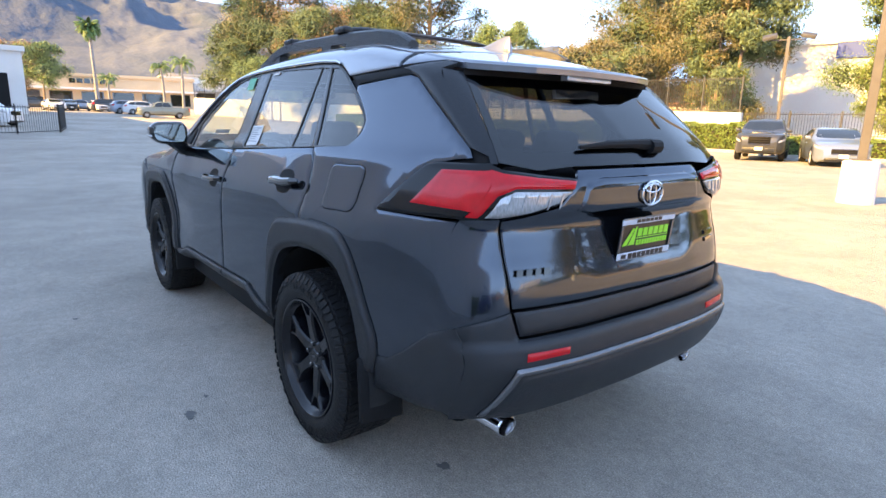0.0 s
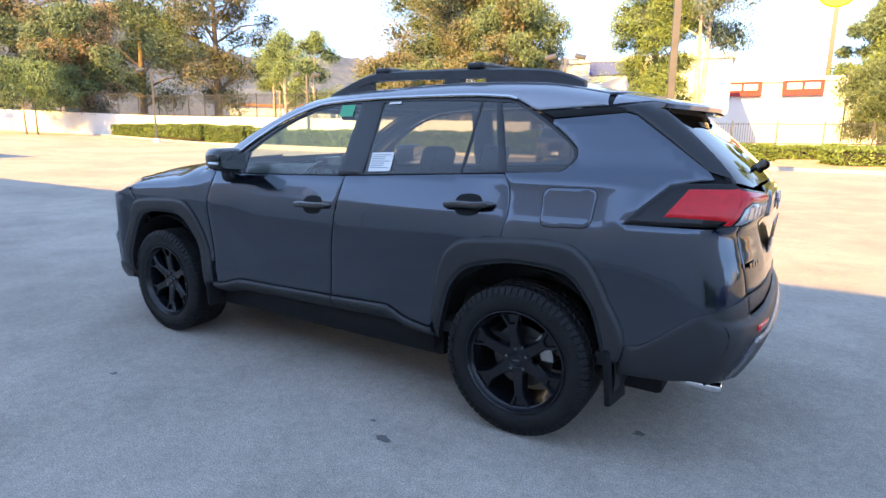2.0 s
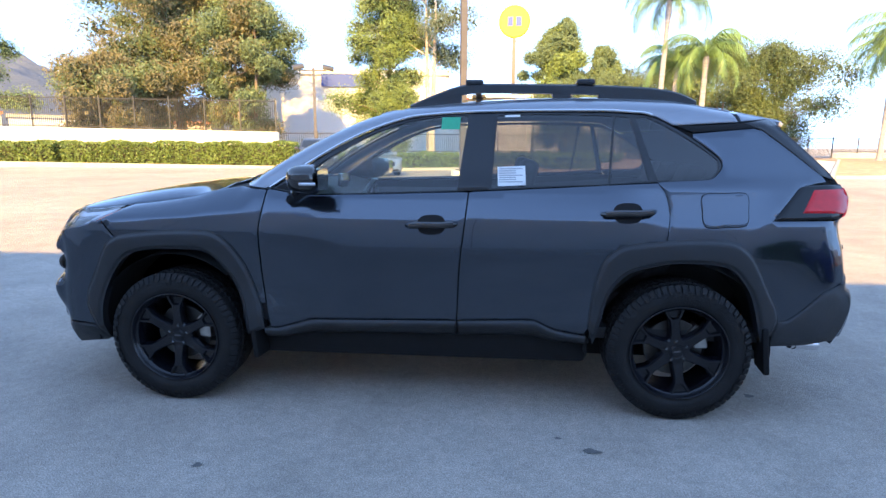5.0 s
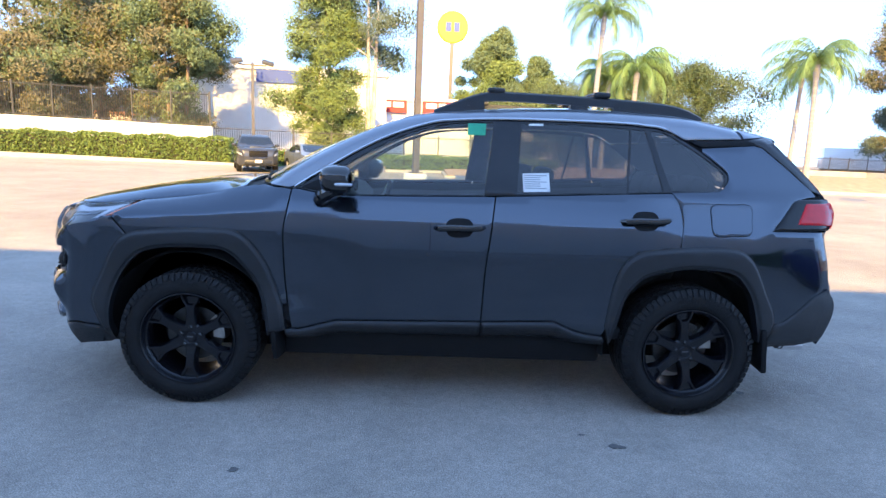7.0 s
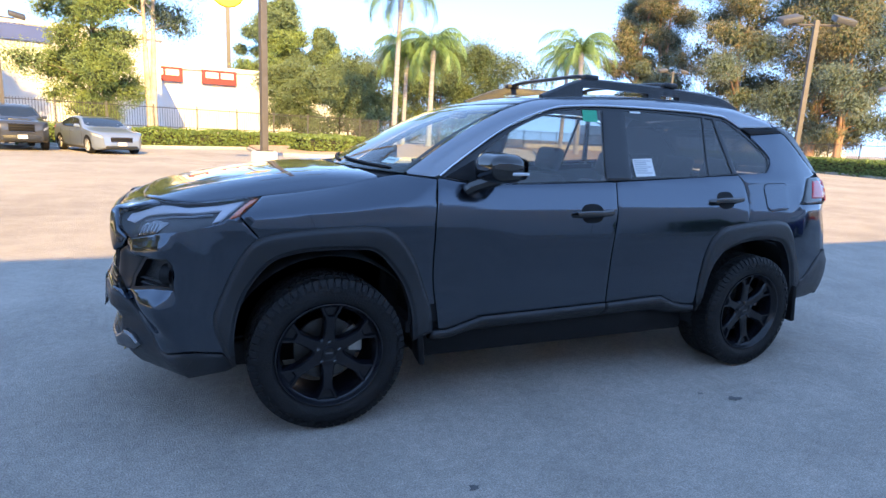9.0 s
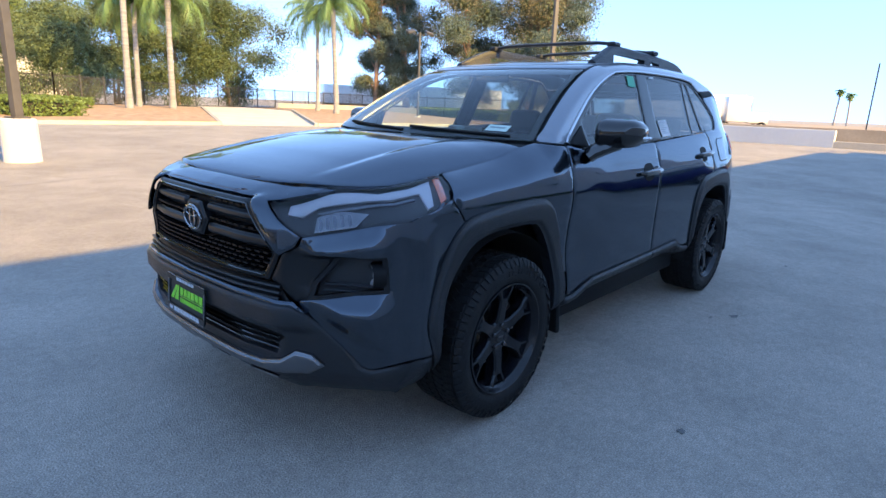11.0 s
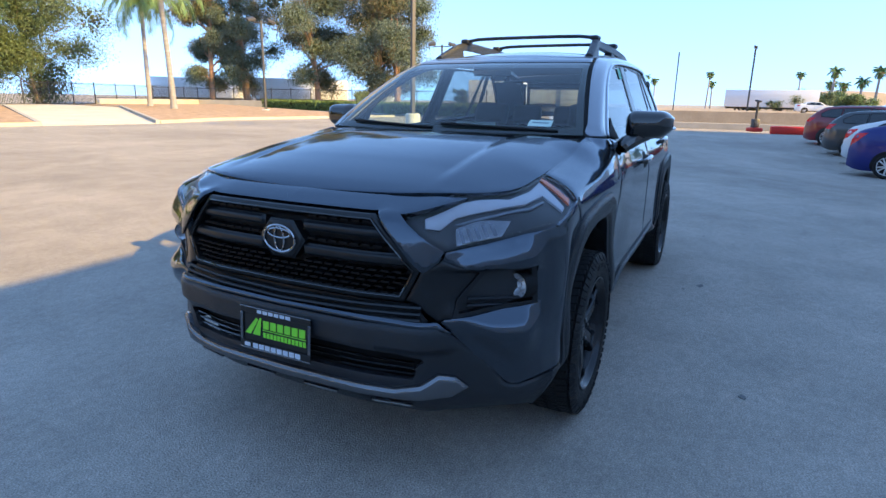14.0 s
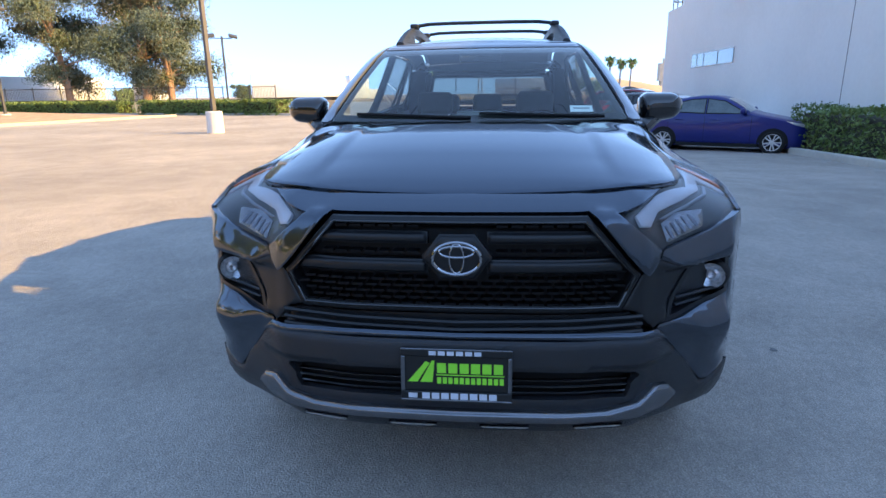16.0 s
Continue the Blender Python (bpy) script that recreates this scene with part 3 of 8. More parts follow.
glass_a = rounded([(-0.574, 1.285), (-0.461, 1.360), (-0.286, 1.456), (-0.108, 1.523), (0.074, 1.556), (0.246, 1.565), (0.196, 1.178), (-0.57, 1.152)], sharp=(0, 5, 6, 7))
glass_b = rounded([(0.402, 1.564), (0.628, 1.572), (1.003, 1.562), (0.969, 1.216), (0.375, 1.192)], sharp=(0, 2, 3, 4))
glass_c = [(1.014, 1.561), (1.088, 1.556), (1.174, 1.233), (0.981, 1.219)]
glass_d = rounded([(1.118, 1.553), (1.200, 1.544), (1.366, 1.450), (1.500, 1.355), (1.522, 1.315), (1.500, 1.268), (1.440, 1.240), (1.215, 1.236)], sharp=(0, 7))
sail = [(-0.775, 1.178), (-0.60, 1.270), (-0.596, 1.156), (-0.68, 1.162)]
clad_a = arch_a + open_a[::-1]
clad_b = arch_b + [(1.81, 0.46)] + open_b[::-1]
sill_a = [p for p in sill if p[0] < 0.2] + [(0.204, 0.4995), (0.204, 0.345), (-0.80, 0.345), (-0.845, 0.36), (-0.84, 0.425)]
sill_b = [(0.208, 0.499)] + [p for p in sill if p[0] > 0.21] + [(0.872, 0.44), (0.905, 0.36), (0.209, 0.345)]
sill_z = curve_table((-0.85, 0.428), (-0.757, 0.430), (-0.579, 0.479), (0.205, 0.500), (0.566, 0.512), (0.724, 0.460), (0.90, 0.437))


def tuck(x, z):
    """The sill trim stands out as a narrow ledge and folds in beneath it."""
    d = sill_z(x) - np.asarray(z)
    return -0.75 * np.maximum(0.0, d - 0.028)


lip_poly = [(-1.805, 0.412), (-1.757, 0.325), (-1.785, 0.306)] + nose_at([0.300, 0.33, 0.36, 0.40, 0.432])
bumper_rear_side = [(1.833, 0.530), (1.884, 0.536), (1.955, 0.583), (2.065, 0.674)] + tail_at([0.715, 0.66, 0.60, 0.54, 0.48, 0.42]) + [(2.00, 0.395), (1.79, 0.395), (1.815, 0.46)]
tail_side = [TAIL_TIP, (1.86, 1.128), (1.935, 1.201), (1.98, 1.210)] + tail_at([1.213, 1.18, 1.14, 1.10, 1.046])
tail_red = [(1.928, 1.076), (1.966, 1.130), (2.005, 1.186)] + tail_at([1.190, 1.15, 1.11, 1.070])

def nose_brow(z, edge):
    """Height of the bumper's brow over the fog lamps, fading out at the headlamp's lower edge."""
    z = np.asarray(z, float)
    return 0.028 * smooth01((z - 0.795) / 0.030) * smooth01((edge - z) / 0.085)


def nose_ridge(z):
    """Height of the ridge under the fog lamps."""
    z = np.asarray(z, float)
    return 0.040 * smooth01((0.708 - z) / 0.100) * (1 - smooth01((0.612 - z) / 0.17))


def front_relief(y, z):
    a, z = np.abs(np.asarray(y, float)), np.asarray(z, float)
    inner = (a - 0.62) * 0.72 + (z - 0.60) * 0.69
    relief = nose_brow(z, 0.876 + (a - 0.59) * 0.27) * smooth01((a - 0.55) / 0.10) + nose_ridge(z) * smooth01(inner / 0.09)
    return relief * smooth01((0.868 - a) / 0.06)


for flank, chart, flip in (("left", side, False), ("right", right_of(side), True)):
    k = dict(flip=flip)
    sg = 1 if flip else -1
    panel("front_wing", chart, fender_poly, PAINT, suv, **k)
    # black sheet added behind the doors so their gaps look deep in shade
    panel("door_shell", chart, [(-0.96, 0.47), (0.86, 0.47), (0.92, 0.93), (1.32, 0.95), (1.30, 1.20), (0.2, 1.15), (-0.6, 1.13), (-0.98, 1.12)], MATTEBLACK, suv, "added black backing that darkens the door gaps", gap=0, proud=-0.015, bev=0, depth=0, step=0.05, **k)
    da = panel("front_door", chart, door_a_poly, PAINT, suv, **k)
    db = panel("rear_door", chart, door_b_poly, PAINT, suv, **k)
    qp = panel("quarter_panel", chart, quarter_poly, PAINT, suv, blend="rear", **k)
    panel("bumper_corner", chart, bumper_side_poly, PAINT, suv, blend="front", step=0.018, **k)
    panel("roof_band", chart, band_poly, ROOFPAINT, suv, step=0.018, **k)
    panel("pillar_strip", chart, strip_poly, MATTEBLACK, suv, "black strip under the roof", **k)
    panel("pillar_fin", chart, fin_poly, FINBLACK, suv, "satin black pillar fin", step=0.025, blend="rear", **k)
    panel("pillar_inner", chart, [(1.30, 1.50), (1.86, 1.528)] + tail_at([1.48, 1.40, 1.32, 1.25, 1.20, 1.10]) + [(1.80, 1.10), (1.60, 1.30)], MATTEBLACK, suv, "black inner pillar", gap=0, proud=-0.016, bev=0, depth=0, step=0.04, **k)
    panel("roof_inner", chart, [(1.52, 1.50), (1.78, 1.52), (1.78, 1.548), (1.62, 1.580), (1.52, 1.592)], MATTEBLACK, suv, "black joint under the roof", gap=0, proud=-0.010, bev=0, depth=0, step=0.04, **k)
    panel("spoiler_side", chart, [(1.648, 1.530), (1.80, 1.547), (1.88, 1.538), (1.88, 1.540), (1.80, 1.556), (1.72, 1.571), (1.648, 1.5845)], ROOFPAINT, suv, step=0.025, **k)
    panel("fuel_gap", chart, inset(fuel_poly, -0.004), MATTEBLACK, qp, gap=0, proud=0.0008, bev=0, depth=0, step=0.010, **k)
    panel("fuel_flap", chart, fuel_poly, PAINT, qp, gap=0, proud=0.0035, bev=0.004, drop=0.001, depth=0, step=0.010, **k)
    panel("window_frame", chart, dlo, FINBLACK, suv, "black window frame", holes=(glass_a, glass_b, glass_c, glass_d), proud=-0.004, depth=0.02, **k)
    for nm, g, mat in (("front_window", glass_a, GLASS), ("rear_window", glass_b, PRIVACY), ("rear_vent_window", glass_c, PRIVACY), ("quarter_window", glass_d, PRIVACY)):
        w = panel(nm, chart, inset(g, -0.006), mat, suv, "clear side glass" if mat is GLASS else "dark tinted glass", gap=0, proud=-0.010, bev=0, depth=0, step=0.05, **k)
        w.visible_shadow = False
    panel("mirror_sail", chart, sail, MATTEBLACK, suv, proud=0.004, depth=0.01, **k)
    panel("arch_cladding", chart, clad_a, CLAD, suv, "black plastic wheel-arch cladding", gap=0, proud=0.022, bev=0.026, drop=0.017, depth=0.05, step=0.022, **k)
    panel("arch_cladding", chart, clad_b, CLAD, suv, "black plastic wheel-arch cladding", gap=0, proud=0.022, bev=0.026, drop=0.017, depth=0.05, step=0.022, **k)
    panel("sill_cladding", chart, sill_a, CLAD, da, "black plastic sill trim", gap=0.001, proud=0.016, bev=0.010, drop=0.012, depth=0.03, step=0.02, shape=tuck, **k)
    panel("sill_cladding", chart, sill_b, CLAD, db, "black plastic sill trim", gap=0.001, proud=0.016, bev=0.010, drop=0.012, depth=0.03, step=0.02, shape=tuck, **k)
    panel("bumper_lip", chart, lip_poly, CLAD, suv, "black plastic lower lip", blend="front", proud=0.004, bev=0.012, drop=0.008, depth=0.03, **k)
    panel("rear_bumper_side", chart, bumper_rear_side, CLAD, suv, "black plastic rear bumper", blend="rear", proud=0.008, bev=0.008, drop=0.005, depth=0.03, **k)
    tl = panel("tail_lamp", chart, tail_side, SMOKED, suv, "red and black wrap-round tail lamp", blend="rear", proud=0.006, bev=0.008, drop=0.005, depth=0.03, step=0.02, **k)
    panel("red_lens", chart, tail_red, RED, tl, "red plastic lens", blend="rear", gap=0, proud=0.011, bev=0.006, drop=0.004, depth=0.006, step=0.02, **k)
    # door handles
    for x0, x1, z0, z1, own in ((-0.060, 0.200, 0.998, 1.010, da), (0.930, 1.193, 1.066, 1.082, db)):
        xm, zm = (x0 + x1) / 2, (z0 + z1) / 2
        cup = rounded([(xm - 0.075, zm), (xm - 0.045, zm + 0.042), (xm + 0.045, zm + 0.044), (xm + 0.075, zm), (xm + 0.045, zm - 0.046), (xm - 0.045, zm - 0.048)])
        h = panel("door_handle", chart, cup, MATTEBLACK, own, "gloss black pull handle", gap=0, proud=0.001, bev=0, depth=0, step=0.02, **k)
        bm = bmesh.new()
        y = float(half_width(xm, zm)) + 0.028
        tube(bm, [(x0, sg * (y - 0.028), z0), (x0 + 0.02, sg * (y - 0.006), z0 + 0.001), (xm - 0.05, sg * y, zm), (xm + 0.05, sg * y, zm), (x1 - 0.02, sg * (y - 0.006), z1 - 0.001), (x1, sg * (y - 0.028), z1)],
             [0.010, 0.017, 0.018, 0.018, 0.017, 0.010], 10, flat=1.0)
        part("handle_bar", bm, GLOSSBLACK, h, "gloss black bar")
    # bright line over the windows
    bm = bmesh.new()
    tops = [p for p in dlo[52:] + dlo[:1] if p[0] < 1.21]
    tube(bm, [(x, sg * (float(half_width(x, z + 0.004)) + 0.002), z + 0.004) for x, z in tops], 0.007, 6)
    part("window_trim", bm, BRIGHTTRIM, suv, "slim satin metal window trim")
    # stickers in the glass
    if not flip:
        st = panel("price_label", chart, [(0.404, 1.297), (0.548, 1.304), (0.552, 1.207), (0.408, 1.200)], PAPER, suv, "white printed paper label", gap=0, proud=-0.005, bev=0, depth=0, **k)
        for i in range(7):
            zz = 1.287 - i * 0.011
            panel("print_line", chart, [(0.414, zz + 0.002), (0.50 + 0.035 * (i % 3 == 0), zz + 0.004), (0.50 + 0.035 * (i % 3 == 0), zz), (0.414, zz - 0.002)], INK, st, gap=0, proud=-0.0035, bev=0, depth=0, **k)
        gs = panel("green_label", chart, [(0.105, 1.555), (0.205, 1.556), (0.200, 1.492), (0.102, 1.492)], GREENSTICK, suv, "green window sticker", gap=0, proud=-0.005, bev=0, depth=0, **k)
        panel("white_label", chart, [(0.44, 1.566), (0.52, 1.569), (0.52, 1.557), (0.44, 1.555)], PAPER, suv, "small white label", gap=0, proud=-0.005, bev=0, depth=0, **k)

# bonnet, roof, screen
hood_half = [(-2.138, 0.0), (-2.125, -0.30), (-2.09, -0.47), (-2.012, -0.617), (-1.88, -0.704), (-1.66, -0.734), (-1.40, -0.739), (-1.15, -0.746), (-1.085, -0.71), (-1.13, -0.40), (-1.16, 0.0)]
hood_poly = rounded(hood_half + [(x, -y) for x, y in hood_half[1:-1]][::-1], sharp=(7, 13))
panel("bonnet", hood, hood_poly, PAINT, suv, step=0.016)
roof_poly = [(x, -float(edge_width(roof_edge(x)))) for x in np.linspace(-0.10, 1.62, 30)]
roof_poly = roof_poly + [(1.66, -0.3), (1.67, 0), (1.66, 0.3)] + [(x, -y) for x, y in roof_poly[::-1]] + [(-0.20, 0.3), (-0.215, 0.0), (-0.20, -0.3)]
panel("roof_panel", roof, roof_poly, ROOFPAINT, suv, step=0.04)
spoil_half = [(1.66, -0.565), (1.80, -0.553), (1.895, -0.530), (1.945, -0.46), (2.0, -0.30), (2.02, 0.0)]
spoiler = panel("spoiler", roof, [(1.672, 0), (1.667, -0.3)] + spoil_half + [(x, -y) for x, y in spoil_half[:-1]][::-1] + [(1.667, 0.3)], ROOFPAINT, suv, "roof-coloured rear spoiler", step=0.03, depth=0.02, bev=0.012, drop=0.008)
bm = bmesh.new()
rows = []
for y in np.linspace(-0.53, 0.53, 21):
    xe = float(np.interp(abs(y), [0, 0.30, 0.46, 0.53], [2.005, 1.985, 1.93, 1.88]))
    zt = float(roof(xe, y)[2]) - 0.016
    xg, zg = float(rear(y, 1.49)[0]) - 0.02, 1.485
    rows.append([bm.verts.new((xe, y, zt)), bm.verts.new((xe - 0.06, y, zt - 0.008)), bm.verts.new((xg, y, (zt + zg) / 2 + 0.01)), bm.verts.new((xg, y, zg))])
for a, b in zip(rows, rows[1:]):
    for i in range(3):
        bm.faces.new((a[i], a[i + 1], b[i + 1], b[i]))
part("spoiler_underside", bm, MATTEBLACK, spoiler, "black underside", smooth=60)
bm = bmesh.new()
box(bm, (1.955, -0.13, 1.494), (1.990, 0.13, 1.514), 0.004)
part("brake_light", bm, CLEARLAMP, spoiler, "clear high brake light")
screen_half = [(-float(edge_width(z)) + 0.006, z) for z in np.linspace(1.186, 1.566, 10)]
screen_poly = screen_half + [(-y, z) for y, z in screen_half[::-1]]
header_half = [(-float(edge_width(z)) + 0.010, z) for z in (1.570, 1.585, 1.600)]
panel("roof_header", screen, header_half + [(-y, z) for y, z in header_half[::-1]], ROOFPAINT, suv, "silver roof edge over the windscreen", gap=0, proud=0.004, bev=0.008, drop=0.006, depth=0.02, step=0.03, flip=True)
ws = panel("windscreen", screen, screen_poly, SHIELD, suv, "tinted laminated windscreen", step=0.04, depth=0.004, flip=True)
ws.visible_shadow = False
band_in = inset(screen_poly, 0.035)
wide_half = [(-float(edge_width(z)) - 0.030, z) for z in np.linspace(1.180, 1.590, 10)]
panel("pillar_seal", screen, wide_half + [(-y, z) for y, z in wide_half[::-1]], MATTEBLACK, suv, "black rubber seal round the windscreen", holes=(inset(screen_poly, 0.02),), gap=0, proud=-0.016, bev=0, depth=0, step=0.04, flip=True)
panel("windscreen_border", screen, screen_poly, MATTEBLACK, ws, "black printed border", holes=(band_in,), proud=-0.004, bev=0, depth=0, flip=True)
tag = panel("dash_tag", screen, [(-0.555, 1.256), (-0.445, 1.258), (-0.445, 1.230), (-0.555, 1.228)], PAPER, suv, "white paper tag behind the windscreen", gap=0, proud=-0.006, bev=0, depth=0, flip=True)
panel("print_line", screen, [(-0.54, 1.246), (-0.46, 1.248), (-0.46, 1.242), (-0.54, 1.240)], INK, tag, gap=0, proud=-0.0045, bev=0, depth=0, flip=True)
cowl = [(-1.19, 0), (-1.15, -0.4), (-1.10, -0.72), (-0.95, -0.70), (-1.02, -0.4), (-1.08, 0), (-1.02, 0.4), (-0.95, 0.70), (-1.10, 0.72), (-1.15, 0.4)]
panel("cowl", lambda x, y: (x, y, 1.170 + 0 * x), cowl, MATTEBLACK, suv, "black cowl panel", step=0.08)
for y0, y1 in ((-0.60, -0.02), (0.02, 0.58)):
    bm = bmesh.new()
    pts = [(float(screen(y, 1.215 + 0.012 * t)[0]) - 0.022, y, 1.205 + 0.02 * t) for t, y in [(t, y0 + (y1 - y0) * t) for t in np.linspace(0, 1, 8)]]
    tube(bm, pts, 0.008, 6)
    part("wiper", bm, MATTEBLACK, suv, "black windscreen wiper")

# nose
def arm_relief(y, z):
    """The painted arms beside the grille stand proud at the grille and slope back towards the lamps."""
    a = np.abs(np.asarray(y, float))
    d = (a - 0.362) * 0.738 + (np.asarray(z, float) - 0.985) * 0.675
    return 0.026 * np.clip(1 - d / 0.09, 0, 1) * smooth01((a - 0.34) / 0.07) * smooth01((1.01 - np.asarray(z)) / 0.04)


upper_half = [(-0.47, 1.045), (-0.54, 1.040), (-0.604, 1.030), (-0.53, 1.004), (-0.452, 0.984), (-0.505, 0.944), (-0.590, 0.874), (-0.572, 0.838), (-0.530, 0.808), (-0.520, 0.816), (-0.364, 0.990)]
panel("nose_panel", front, upper_half + [(-y, z) for y, z in upper_half[::-1]] + [(0.3, 1.0365), (0, 1.036), (-0.3, 1.0365)], PAINT, suv, step=0.012, flip=True,
      shape=lambda y, z: front_relief(y, z) + arm_relief(y, z))
HEX = [(-0.362, 0.985), (0.362, 0.985), (0.520, 0.812), (0.468, 0.706), (-0.468, 0.706), (-0.520, 0.812)]
grille = panel("grille", front, HEX, MATTEBLACK, suv, "black hexagonal mesh grille", gap=0, proud=-0.045, bev=0, depth=0, flip=True)
panel("grille_frame", front, HEX, SATINBLACK, grille, "black grille frame", holes=(inset(HEX, 0.020),), gap=0, proud=0.004, bev=0.006, drop=0.006, depth=0.05, step=0.02, flip=True)
for z0, z1, w0, w1 in ((0.905, 0.942, 0.425, 0.39), (0.815, 0.858, 0.495, 0.46)):
    for s in (-1, 1):
        pl = [(s * 0.085, z0), (s * w0, z0), (s * w1, z1), (s * 0.085, z1)]
        panel("grille_bar", front, pl if s > 0 else pl[::-1], SATINBLACK, grille, "satin black bar", gap=0, proud=-0.004, bev=0.012, drop=0.014, depth=0.03, step=0.02, flip=True)
bm = bmesh.new()
rim_line = dense(inset(HEX, 0.016), 0.05)
tube(bm, [(float(front(y, z)[0]) - 0.006, y, z) for y, z in rim_line + rim_line[:1]], 0.0035, 6, False)
part("frame_edge", bm, GLOSSBLACK, grille, "glossy inner edge of the frame")
mesh_bm = bmesh.new()
for r, z in enumerate((0.955, 0.970, 0.880, 0.798, 0.780, 0.762, 0.744, 0.727)):
    half = 0.36 + (0.985 - z) * 0.85 if z > 0.812 else 0.51 - (0.812 - z) * 0.42
    n = int(half / 0.021)
    for i in range(-n, n + 1):
        y = (i + 0.5 * (r % 2)) * 0.042
        if abs(y) > half - 0.03 or (abs(y) < 0.10 and 0.78 < z < 0.96):
            continue
        x = float(front(y, z)[0])
        box(mesh_bm, (x + 0.008, y - 0.016, z - 0.0035), (x + 0.045, y + 0.016, z + 0.0035))
tagged(part("grille_mesh", mesh_bm, MESHBLACK, grille, "fine black mesh", smooth=0), kind="stuff")
hexa = [(0.090 * math.cos(radians(a)) * 1.12, 0.868 + 0.078 * math.sin(radians(a))) for a in range(0, 360, 60)]
panel("badge_plate", front, hexa[::-1], SATINBLACK, grille, "black badge plate", gap=0, proud=0.004, bev=0.012, drop=0.01, depth=0.05, step=0.02, flip=True)


def emblem(owner, chart, y0, z0, w, h, proud, flip, mat=CHROME):
    """A chrome oval ring with two crossed ovals, as a plain shape."""
    def ring(yc, zc, a, b, r):
        bm = bmesh.new()
        pts = []
        for i in range(29):
            t = 2 * math.pi * i / 28
            y, z = y0 + yc + a * math.cos(t), z0 + zc + b * math.sin(t)
            pts.append((float(chart(y, z)[0]) + proud, y, z))
        tube(bm, pts, r, 6, False)
        return bm
    e = part("emblem", ring(0, 0, w, h, 0.0050), mat, owner, "chrome oval emblem")
    part("emblem_oval", ring(0, 0, w * 0.30, h * 0.92, 0.0035), mat, e)
    part("emblem_oval", ring(0, h * 0.42, w * 0.72, h * 0.34, 0.0035), mat, e)


emblem(grille, front, 0, 0.868, 0.068, 0.047, -0.008, True, DARKCHROME)
low_band = [(-0.505, 0.700), (0.505, 0.700), (0.560, 0.640), (0.575, 0.632), (-0.575, 0.632), (-0.560, 0.640)]
lg = panel("grille_lower_trim", front, low_band, SATINBLACK, suv, "black slatted trim under the grille", proud=-0.02, bev=0, depth=0.02, flip=True)
for z in (0.690, 0.668, 0.648):
    bm = bmesh.new()
    tube(bm, [(float(front(y, z)[0]) - 0.004, y, z - 0.012 * (1 - abs(y) / 0.55)) for y in np.linspace(-0.53, 0.53, 19)], 0.007, 6)
    part("slat", bm, SATINBLACK, lg)
